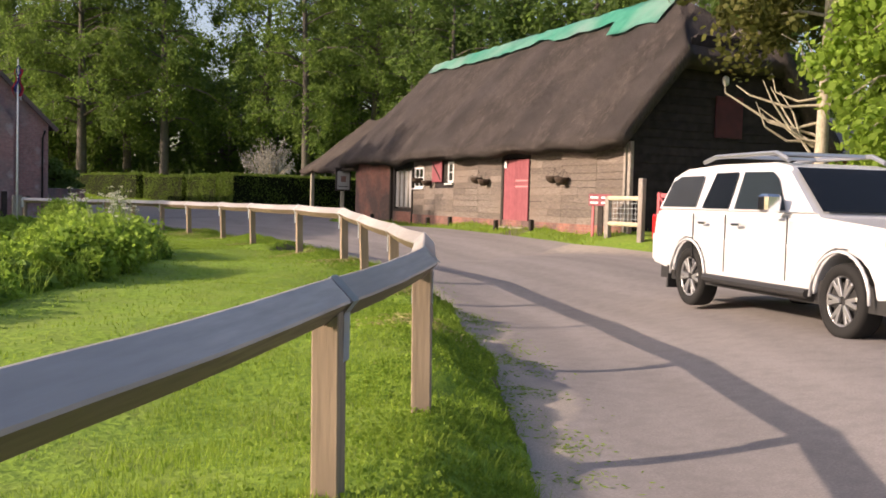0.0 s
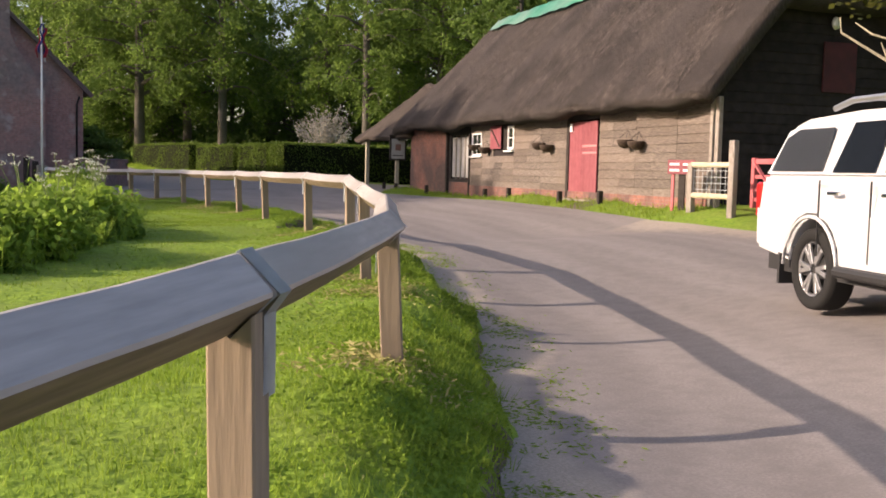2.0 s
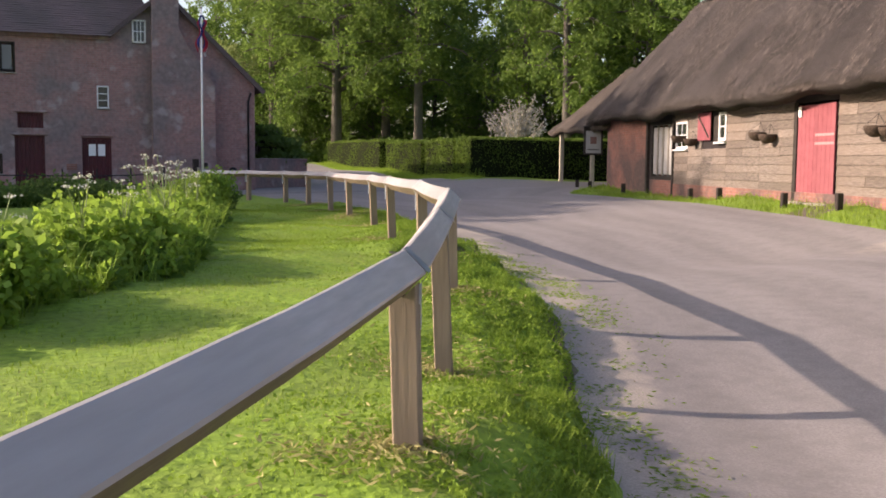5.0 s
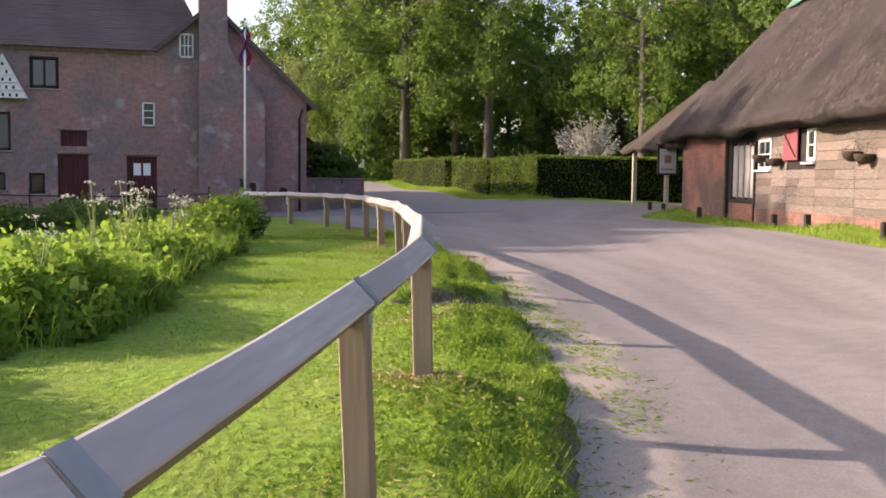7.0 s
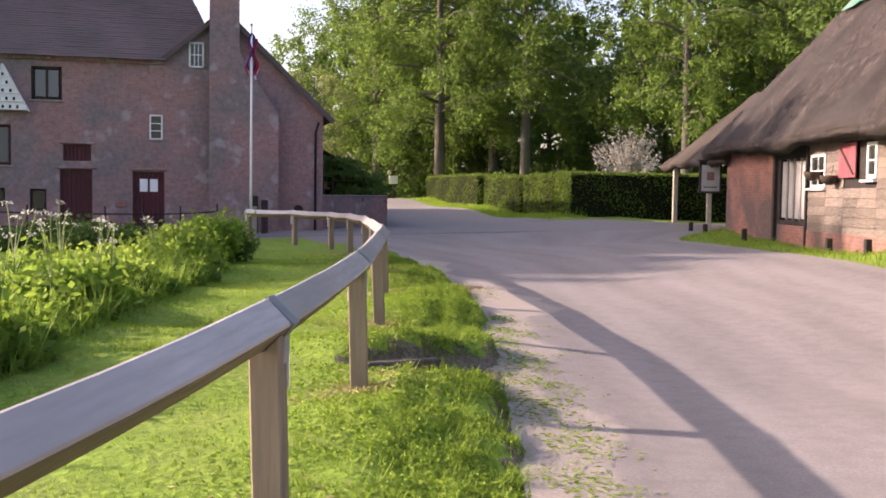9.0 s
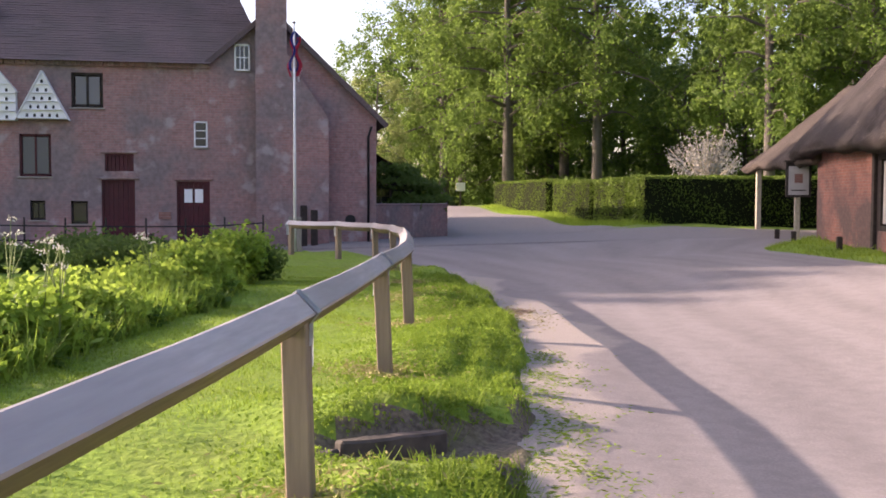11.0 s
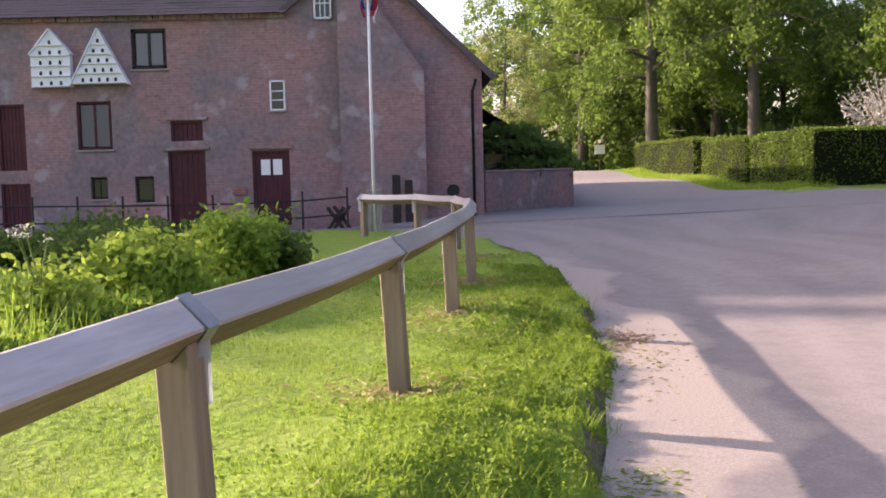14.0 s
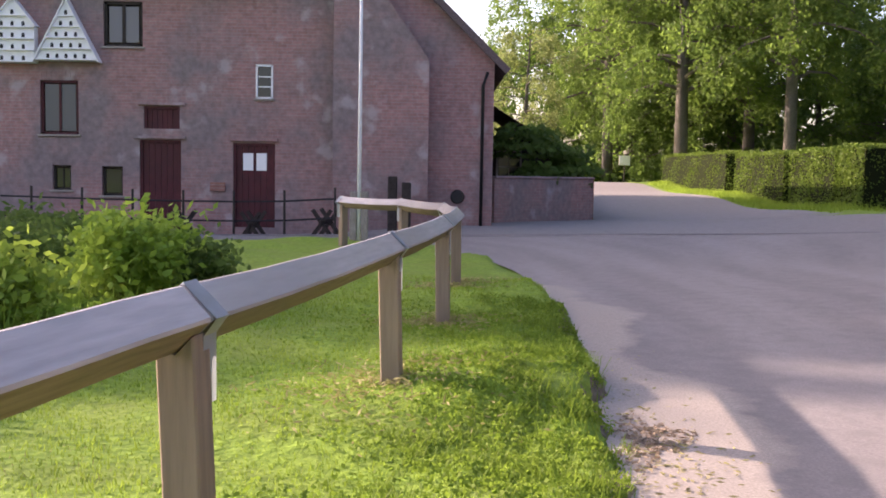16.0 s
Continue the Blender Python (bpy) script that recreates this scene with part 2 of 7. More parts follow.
# heavy dark blotches also put the shade low on the brick end into colour
M_BRICK_BARN = brick_mat("barn_brickwork", (0.345, 0.155, 0.122), (0.28, 0.13, 0.105), (0.29, 0.21, 0.18), (0.125, 0.095, 0.088), 0.9)
M_BRICK_RED = brick_mat("orange_brickwork", (0.55, 0.16, 0.07), (0.45, 0.13, 0.06), (0.4, 0.3, 0.22), (0.4, 0.14, 0.07), 0.3)
M_TILE = mat("old_roof_tile", (0.095, 0.07, 0.072), (0.175, 0.128, 0.127), 7, 0.92, 0.6, (0.085, 0.074, 0.07), 0.7, stretch=(5, 5, 9), object_random=0.1)
M_SLATE = mat("grey_slate", (0.13, 0.14, 0.16), (0.2, 0.21, 0.23), 9, 0.7, 0.4)
M_GLASS = plain("window_glass", (0.02, 0.024, 0.026), 0.08, 0.0, 0.6)
M_CURTAIN = mat("pale_blind", (0.32, 0.31, 0.3), (0.42, 0.41, 0.4), 3, 0.8, 0.1)
M_PAPER = plain("white_paper", (0.8, 0.8, 0.8), 0.7)
M_METALBLACK = plain("black_iron", (0.012, 0.012, 0.013), 0.5, 0.3)
M_TARP = mat("green_tarpaulin", (0.05, 0.36, 0.24), (0.12, 0.48, 0.35), 3, 0.45, 0.5, (0.40, 0.52, 0.47), 0.95, bump_dist=0.05)
M_BARK = mat("bark", (0.07, 0.062, 0.054), (0.165, 0.148, 0.132), 6, 0.95, 0.9, (0.07, 0.075, 0.05), 0.5, stretch=(8, 8, 1.2), bump_dist=0.05)
M_BARKPALE = mat("pale_bark", (0.30, 0.27, 0.2), (0.5, 0.45, 0.35), 7, 0.9, 0.5, stretch=(6, 6, 1.5))
M_LEAF_LIME = leaf_mat("lime_leaf", (0.07, 0.118, 0.026), (0.102, 0.155, 0.04), (0.195, 0.305, 0.06), 0.44)
M_DRY = leaf_mat("dry_grass", (0.22, 0.21, 0.08), (0.42, 0.38, 0.17), (0.3, 0.28, 0.12), 0.3)
M_LITTER = leaf_mat("fallen_leaf", (0.20, 0.15, 0.105), (0.40, 0.32, 0.24), (0.3, 0.22, 0.14), 0.15)
M_LEAF_DARK = leaf_mat("dark_leaf", (0.053, 0.092, 0.023), (0.086, 0.133, 0.035), (0.16, 0.262, 0.056), 0.44)
M_LEAF_IVY = leaf_mat("ivy_leaf", (0.03, 0.055, 0.014), (0.10, 0.14, 0.045), (0.12, 0.2, 0.04), 0.15, 0.3, 0.3)
M_LEAF_BRIGHT = leaf_mat("bright_leaf", (0.115, 0.19, 0.024), (0.22, 0.32, 0.052), (0.40, 0.56, 0.09), 0.45)
M_LEAF_HEDGE = leaf_mat("hedge_leaf", (0.06, 0.105, 0.014), (0.14, 0.20, 0.035), (0.18, 0.28, 0.04), 0.25)
M_LEAF_NETTLE = leaf_mat("nettle_leaf", (0.10, 0.18, 0.022), (0.24, 0.35, 0.06), (0.33, 0.50, 0.07), 0.4)
M_LEAF_DOCK = leaf_mat("dock_leaf", (0.05, 0.10, 0.018), (0.12, 0.20, 0.035), (0.18, 0.32, 0.045), 0.35)
M_LEAF_YEW = leaf_mat("olive_leaf", (0.05, 0.06, 0.014), (0.11, 0.11, 0.03), (0.16, 0.17, 0.04), 0.3)
M_BLOSSOM = leaf_mat("blossom", (0.25, 0.25, 0.22), (0.46, 0.455, 0.42), (0.32, 0.32, 0.28), 0.3)
M_UMBEL = leaf_mat("cow_parsley_flower", (0.55, 0.56, 0.48), (0.72, 0.72, 0.64), (0.5, 0.5, 0.4), 0.3)
M_STEM = plain("green_stem", (0.14, 0.2, 0.05), 0.7)
M_CAR = plain("silver_white_car_paint", (0.56, 0.57, 0.59), 0.25, 0.1, 0.6)
M_CARGLASS = plain("car_glass", (0.012, 0.014, 0.016), 0.05, 0.0, 0.7)
M_RUBBER = plain("tyre_rubber", (0.018, 0.018, 0.018), 0.85, 0, 0.2)
M_ALLOY = plain("alloy", (0.55, 0.55, 0.56), 0.3, 0.8)
M_PLASTIC = plain("black_plastic", (0.02, 0.02, 0.021), 0.6)
M_CHROME = plain("chrome", (0.75, 0.75, 0.76), 0.15, 1.0)
M_LENS = plain("headlamp_lens", (0.5, 0.52, 0.54), 0.08, 0.2, 0.7)
M_REDLENS = plain("red_lens", (0.35, 0.02, 0.02), 0.2)
M_FLAGBLUE, M_FLAGRED, M_FLAGWHITE = plain("flag_blue", (0.03, 0.04, 0.22), 0.8), plain("flag_red", (0.45, 0.03, 0.06), 0.8), plain("flag_white", (0.7, 0.68, 0.7), 0.8)
M_TERRACOTTA = mat("dark_basket", (0.03, 0.022, 0.016), (0.08, 0.055, 0.04), 20, 0.9, 0.6)
M_SOIL = mat("bare_earth_and_lip_shade", (0.075, 0.06, 0.045), (0.19, 0.155, 0.115), 30, 0.95, 0.8, (0.12, 0.13, 0.05), 0.6)
M_KERB = mat("old_kerb_timber", (0.06, 0.05, 0.045), (0.125, 0.105, 0.09), 9, 0.9, 0.6, (0.05, 0.055, 0.035), 0.6)
M_CONCRETE = mat("pale_concrete", (0.34, 0.33, 0.32), (0.46, 0.45, 0.43), 12, 0.85, 0.3, (0.3, 0.29, 0.28), 0.5)


# ---- helpers of this scene ----
def part(name, bm, material, parent=None, label="", smooth=False):
    """One bmesh as one mesh object, under a thing or a part."""
    me = bpy.data.meshes.new(name)
    bm.normal_update()
    bm.to_mesh(me)
    bm.free()
    me.materials.append(material)
    if smooth:
        me.polygons.foreach_set("use_smooth", [True] * len(me.polygons))
    ob = new(name, me)
    if parent is not None:
        ob.parent = parent
    if label:
        ob["label"] = label
    return ob


def raw(name, verts, faces, material, parent=None, smooth=False):
    me = bpy.data.meshes.new(name)
    me.from_pydata([tuple(v) for v in verts], [], [tuple(f) for f in faces])
    me.update()
    me.materials.append(material)
    if smooth:
        me.polygons.foreach_set("use_smooth", [True] * len(me.polygons))
    ob = new(name, me)
    if parent is not None:
        ob.parent = parent
    return ob


def quads(name, v, material, parent=None):
    """Many loose quads from an array of shape (n, 4, 3)."""
    n = len(v)
    me = bpy.data.meshes.new(name)
    me.vertices.add(n * 4)
    me.vertices.foreach_set("co", np.asarray(v, dtype=np.float32).ravel())
    me.loops.add(n * 4)
    me.loops.foreach_set("vertex_index", np.arange(n * 4, dtype=np.int32))
    me.polygons.add(n)
    me.polygons.foreach_set("loop_start", np.arange(0, n * 4, 4, dtype=np.int32))
    me.polygons.foreach_set("loop_total", np.full(n, 4, dtype=np.int32))
    me.update()
    me.validate()
    me.materials.append(material)
    ob = new(name, me)
    if parent is not None:
        ob.parent = parent
    return ob


def base(name, x, y, z=0.0, rz=0.0, **tags):
    ob = new(name)
    ob.matrix_world = pose(x, y, z, 0, 0, rz)
    ob.empty_display_size = 0.2
    return tagged(ob, **tags)


def box(bm, x0, y0, z0, x1, y1, z1, bev=0.0, m=None):
    r = bmesh.ops.create_cube(bm, size=1.0, matrix=Matrix.LocRotScale(((x0 + x1) / 2, (y0 + y1) / 2, (z0 + z1) / 2), None, (abs(x1 - x0), abs(y1 - y0), abs(z1 - z0))))
    vs = r["verts"]
    if bev:
        es = {e for v in vs for e in v.link_edges}
        rr = bmesh.ops.bevel(bm, geom=list(es), offset=bev, segments=1, affect="EDGES")
        vs = list({v for f in rr["faces"] for v in f.verts} | {v for v in vs if v.is_valid})
    if m is not None:
        bmesh.ops.transform(bm, matrix=m, verts=[v for v in vs if v.is_valid])
    return vs


def beam(bm, a, b, w, h, bev=0.0, up=(0, 0, 1)):
    """A square bar from a to b."""
    a, b = Vector(a), Vector(b)
    d = b - a
    y = d.normalized()
    x = y.cross(Vector(up))
    x = x.normalized() if x.length > 1e-4 else Vector((1, 0, 0))
    z = x.cross(y)
    m = Matrix((x, y, z)).transposed().to_4x4()
    m.translation = (a + b) / 2
    return box(bm, -w / 2, -d.length / 2, -h / 2, w / 2, d.length / 2, h / 2, bev, m)


def tube(bm, pts, r0, r1=None, sides=8):
    """A round bar along points, tapering from r0 to r1."""
    r1 = r0 if r1 is None else r1
    rings = []
    for i, p in enumerate(pts):
        p = Vector(p)
        d = (Vector(pts[min(i + 1, len(pts) - 1)]) - Vector(pts[max(i - 1, 0)])).normalized()
        x = d.cross(Vector((0.3, 0.2, 1))) if abs(d.z) < 0.95 else d.cross(Vector((1, 0, 0)))
        x.normalize()
        y = d.cross(x)
        r = r0 + (r1 - r0) * i / max(1, len(pts) - 1)
        rings.append([bm.verts.new(p + (x * math.cos(k) + y * math.sin(k)) * r) for k in [2 * math.pi * j / sides for j in range(sides)]])
    for a, b in zip(rings, rings[1:]):
        for j in range(sides):
            bm.faces.new((a[j], a[(j + 1) % sides], b[(j + 1) % sides], b[j]))
    bm.faces.new(rings[0][::-1])
    bm.faces.new(rings[-1])


def prism(bm, poly, y0, y1):
    """A flat outline in x and z, drawn out from y0 to y1."""
    a = [bm.verts.new((x, y0, z)) for x, z in poly]
    b = [bm.verts.new((x, y1, z)) for x, z in poly]
    n = len(poly)
    bm.faces.new(a)
    bm.faces.new(b[::-1])
    for i in range(n):
        bm.faces.new((a[i], b[i], b[(i + 1) % n], a[(i + 1) % n]))
    bmesh.ops.recalc_face_normals(bm, faces=bm.faces)


def wall_with_holes(bm, x0, x1, z0, z1, y0, y1, holes):
    """A wall in x and z from y0 to y1 with square openings (xa, za, xb, zb) through it, cut as a grid of blocks."""
    xs = sorted({x0, x1, *[h[0] for h in holes], *[h[2] for h in holes]})
    zs = sorted({z0, z1, *[h[1] for h in holes], *[h[3] for h in holes]})
    grid = {}

    def v(i, j, y):
        if (i, j, y) not in grid:
            grid[i, j, y] = bm.verts.new((xs[i], y, zs[j]))
        return grid[i, j, y]

    def solid(i, j):
        if not (0 <= i < len(xs) - 1 and 0 <= j < len(zs) - 1):
            return False
        cx, cz = (xs[i] + xs[i + 1]) / 2, (zs[j] + zs[j + 1]) / 2
        return not any(h[0] < cx < h[2] and h[1] < cz < h[3] for h in holes)

    for i in range(len(xs) - 1):
        for j in range(len(zs) - 1):
            if not solid(i, j):
                continue
            bm.faces.new((v(i, j, y0), v(i + 1, j, y0), v(i + 1, j + 1, y0), v(i, j + 1, y0)))
            bm.faces.new((v(i, j, y1), v(i, j + 1, y1), v(i + 1, j + 1, y1), v(i + 1, j, y1)))
            for di, dj, p, q in ((-1, 0, (i, j), (i, j + 1)), (1, 0, (i + 1, j + 1), (i + 1, j)), (0, -1, (i + 1, j), (i, j)), (0, 1, (i, j + 1), (i + 1, j + 1))):
                if not solid(i + di, j + dj):
                    bm.faces.new((v(*p, y0), v(*q, y0), v(*q, y1), v(*p, y1)))
    bmesh.ops.recalc_face_normals(bm, faces=bm.faces)


def leaves(rng, centres, size, flat=0.0, long=1.6, facing=None):
    """Leaf quads at the given centres, turned at random; flat lays them level, facing turns them roughly to given directions."""
    n = len(centres)
    a = rng.normal(size=(n, 3))
    if facing is None:
        a[:, 2] *= 1 - flat
    else:
        f = facing / (np.linalg.norm(facing, axis=1)[:, None] + 1e-6) + rng.normal(0, 0.32, (n, 3))
        f /= np.linalg.norm(f, axis=1)[:, None]
        a -= f * (a * f).sum(1)[:, None]
    a /= np.linalg.norm(a, axis=1)[:, None]
    if facing is None:
        b = rng.normal(size=(n, 3))
        b -= a * (a * b).sum(1)[:, None]
        b /= np.linalg.norm(b, axis=1)[:, None]
    else:
        b = np.cross(f, a)
    s = size * rng.uniform(0.6, 1.3, size=(n, 1))
    u, w = a * s * long / 2, b * s / 2
    return np.stack([centres - u, centres + w * 1.0, centres + u, centres - w * 1.0], axis=1)


# ---- the lie of the land ----
LAND = np.array([(0, 3, -0.14), (2.3, 6.4, -0.2), (1, 5.2, -0.18), (4, 8.4, -0.02), (5.5, 11.3, -0.05), (7.6, 16.5, 0.0), (8.7, 21.4, 0.0), (10, 30, 0.0), (8.6, 37, 0.02), (11, 45.9, 0.08), (5, 43, -0.25), (14, 49, 0.05), (20.8, 47.7, 0.48), (21, 61, 0.6),
                 (26, 50, 0.3), (22.2, 38.6, 0.28), (18.6, 24.9, 0.42), (17, 18.6, 0.45), (20, 12, 0.4), (5.6, 7.1, -0.17), (8.5, 12, -0.2), (12, 20, -0.16), (12.2, 28, -0.1), (13, 36, -0.02), (17, 31, 0.1), (14, 17, 0.0),
                 (17, 47, 0.22), (-8, 12, -0.3), (-6, 32, -0.5), (17, 72, 0.95), (50, 50, 1.0), (-40, 60, 0.0), (60, -10, 0.6), (0, -30, -0.2)])


def height(x, y):
    x, y = np.asarray(x, dtype=float), np.asarray(y, dtype=float)
    num, den = np.zeros_like(x), np.zeros_like(x)
    for px, py, pz in LAND:
        w = 1.0 / ((x - px) ** 2 + (y - py) ** 2 + 2.0) ** 1.7
        num, den = num + w * pz, den + w
    return num / den


def hgt(x, y):
    return float(height(x, y))


# road edges by distance along y
LEFT_Y = [-60, -5, 4.7, 8.5, 12.0, 16.0, 18.7, 21.4, 24.0, 26.0, 28.8, 31.5, 34.0, 36.0, 38.5, 41.5]
LEFT_X = [-44, -5.6, 1.75, 4.55, 6.75, 8.45, 9.15, 9.85, 10.45, 10.85, 11.05, 11.15, 11.0, 10.7, 9.6, 7.0]
RIGHT_Y = [-60, -5, 8, 12, 15, 18, 22, 24, 26, 28, 31, 33, 35, 36.3, 37.6, 39.5, 41.0]
RIGHT_X = [4, 9.5, 13.6, 14.6, 15.2, 15.5, 16.6, 17.15, 17.65, 18.2, 18.75, 18.95, 19.0, 19.5, 20.6, 22.2, 24.5]


def left_edge(y):
    return np.interp(y, LEFT_Y, LEFT_X)


def right_edge(y):
    return np.interp(y, RIGHT_Y, RIGHT_X)


def on_paving(x, y):
    """True on the road, the yard before the mill and the drive."""
    x, y = np.asarray(x, dtype=float), np.asarray(y, dtype=float)
    low = (y < 41.5) & (x > left_edge(y)) & (x < right_edge(y))
    mid = (y >= 41.5) & (y < 46) & (x > -20) & (x < 34)
    low2 = (y >= 39.5) & (y < 41.5) & (x >= left_edge(y)) & (x < 34)
    far = (y >= 46) & (x > np.interp(y, [46, 49, 60, 72, 90], [11.2, 14.2, 14.8, 14.5, 10])) & (x < np.interp(y, [46, 47, 60, 72, 90], [26, 19.6, 19.9, 19.2, 16]))
    return low | low2 | mid | far


def smooth01(v):
    v = np.clip(v, 0, 1)
    return v * v * (3 - 2 * v)


def even_edge(x, y):
    """Evens out the lane's barn side, fading into the verge and towards the crown of the road."""
    re_ = right_edge(y)
    want = np.interp(y, [-5, 8, 15, 20, 26, 31, 36, 41], [-0.1, 0.0, 0.12, 0.21, 0.27, 0.22, 0.21, 0.28])
    w = smooth01((x - left_edge(y)) / (re_ - left_edge(y))) * smooth01((re_ + 1.6 - x) / 1.3) * smooth01((y + 5) / 8) * smooth01((41 - y) / 3)
    return (want - height(re_, y)) * w


def road_z(x, y):
    """The worn lane lies below the turf of the verge and rises towards the barn."""
    x, y = np.asarray(x, dtype=float), np.asarray(y, dtype=float)
    across = smooth01((x - left_edge(y) - 0.6) / 4.2)
    drop = np.interp(y, [-5, 3, 11, 14.5, 18, 24, 30], [0.26, 0.3, 0.3, 0.16, 0.07, 0.04, 0.0])
    return height(x, y) - drop * (1 - across) + even_edge(x, y)


def notch(x, y):
    """1 on the bare drain gap in the bank, where a kerb holds up the turf beyond it."""
    u, v = (x - 8.2) * 0.92 + (y - 19.42) * 0.39, (y - 19.42) * 0.92 - (x - 8.2) * 0.39
    return smooth01((0.06 - v) / 0.26) * smooth01((v + 0.95) / 0.4) * smooth01((u + 0.25) / 0.3)


def verge_bump(x, y):
    """Uneven, hummocky turf."""
    r = np.zeros_like(x)
    for fx, fy, a, p in ((0.9, 1.3, 0.03, 0.4), (2.1, -1.7, 0.018, 1.9), (3.7, 4.4, 0.012, 2.2), (-1.3, 2.9, 0.016, 5.1)):
        r += a * np.sin(fx * x + fy * y + p)
    return r


def hummocks(x, y):
    """Small tussocks a hand or two wide."""
    return 0.022 * np.sin(9.1 * x + 2.3 * np.sin(3.1 * y)) * np.sin(7.7 * y + 1.9 * np.sin(4.3 * x)) + 0.014 * np.sin(17.3 * x + 5.1 * y) * np.sin(13.1 * y - 6.2 * x)


def ground_z(x, y):
    x, y = np.asarray(x, dtype=float), np.asarray(y, dtype=float)
    le = left_edge(y)
    out = le + 0.05 * np.sin(2.3 * y) + 0.035 * np.sin(5.9 * y + 1.2) + 0.02 * np.sin(14.0 * y) - x
    step, slope = smooth01((out + 0.05) / 0.16) * (y < 41.5), smooth01(out / 0.85)
    z = road_z(x, y) * (1 - slope) + height(np.minimum(x, le), y) * slope + np.interp(y, [3, 14, 19], [0.08, 0.08, 0.02]) * step * (1 - slope)
    z = np.where((y < 41.5) & (x < le + 3), z, np.where(x > right_edge(y), height(x, y) + even_edge(x, y), road_z(x, y)))
    z = np.where(y < 41.5, z, height(x, y))
    edge = step + np.clip((x - right_edge(y)) / 0.6, 0, 1) * (y < 41)
    far = (y > 46) * np.clip((x - 19.8) / 0.6, 0, 1)
    rise = np.clip(edge + far, 0, 1)
    pond = np.clip((5.2 - 0.12 * np.abs(y - 24) - x) / 5.0, 0, 1) * np.clip((y - 10) / 5, 0, 1) * np.clip((41.5 - y) / 1.5, 0, 1)
    near = np.clip(1 - np.abs(le - 0.7 - x) / 0.9, 0, 1) * ((y > 4) & (y < 31))
    rough = smooth01((1.25 - out) / 0.7) * step * (y < 33)
    z = z + rise * (0.035 + np.clip((y - 12) / 5, 0, 1) * 0.06 * near + verge_bump(x, y) * (1 + near)) + rough * hummocks(x, y) - 0.03 * (1 - rise) - 0.5 * pond ** 2
    u, v = (x - 8.2) * 0.92 + (y - 19.42) * 0.39, (y - 19.42) * 0.92 - (x - 8.2) * 0.39
    z = z + 0.07 * smooth01((v + 0.15) / 0.3) * smooth01((1.7 - v) / 1.3) * smooth01((u + 0.3) / 0.3) * step * (y < 24)
    gap = notch(x, y) * (y < 24) * (y > 15) * smooth01((le - x + 0.1) / 0.2)
    return z * (1 - gap) + (road_z(x, y) - 0.01) * gap


def gh(x, y):
    return float(ground_z(np.array([x]), np.array([y]))[0])


def sheet(name, xs, ys, zf, material, keep=None):
    X, Y = np.meshgrid(xs, ys)
    Z = zf(X, Y)
    nx, ny = len(xs), len(ys)
    idx = np.arange(nx * ny).reshape(ny, nx)
    f = np.stack([idx[:-1, :-1], idx[:-1, 1:], idx[1:, 1:], idx[1:, :-1]], axis=-1).reshape(-1, 4)
    if keep is not None:
        cx = (X[:-1, :-1] + X[1:, 1:]) / 2
        cy = (Y[:-1, :-1] + Y[1:, 1:]) / 2
        f = f[keep(cx, cy).ravel()]
    return raw(name, np.stack([X, Y, Z], -1).reshape(-1, 3), f.tolist(), material, smooth=True)


def spaced(*runs):
    return np.unique(np.round(np.concatenate([np.arange(a, b, s) for a, b, s in runs]), 4))


gx = spaced((-600, -40, 80), (-40, -8, 4), (-8, 1, 0.6), (1, 12, 0.075), (12, 24, 0.2), (24, 44, 1.5), (44, 120, 10), (120, 700, 80))
gy = spaced((-600, -40, 80), (-40, -6, 4), (-6, 2, 0.6), (2, 32, 0.12), (32, 42, 0.25), (42, 50, 0.3), (50, 100, 1.5), (100, 200, 20), (200, 800, 80))
ground = sheet("ground", gx, gy, ground_z, M_GRASS)
ground.data.materials.append(M_SOIL)
face_x, face_y = np.array([p.center[:2] for p in ground.data.polygons]).T
bare = (notch(face_x, face_y) > 0.06) & (face_y > 15) & (face_y < 24)
# earth along the bank lip also puts the shade under its turf into colour
slip = left_edge(face_y) - face_x
bare |= (slip > -0.1) & (slip < 0.08) & (face_y > 2) & (face_y < 31) & (np.sin(face_y * 1.9) + np.sin(face_y * 4.7 + 1) > -0.5)
ground.data.polygons.foreach_set("material_index", bare.astype(np.int32))
tagged(ground, "bright green mown grass verge and lawn", "ground", kind="structure")


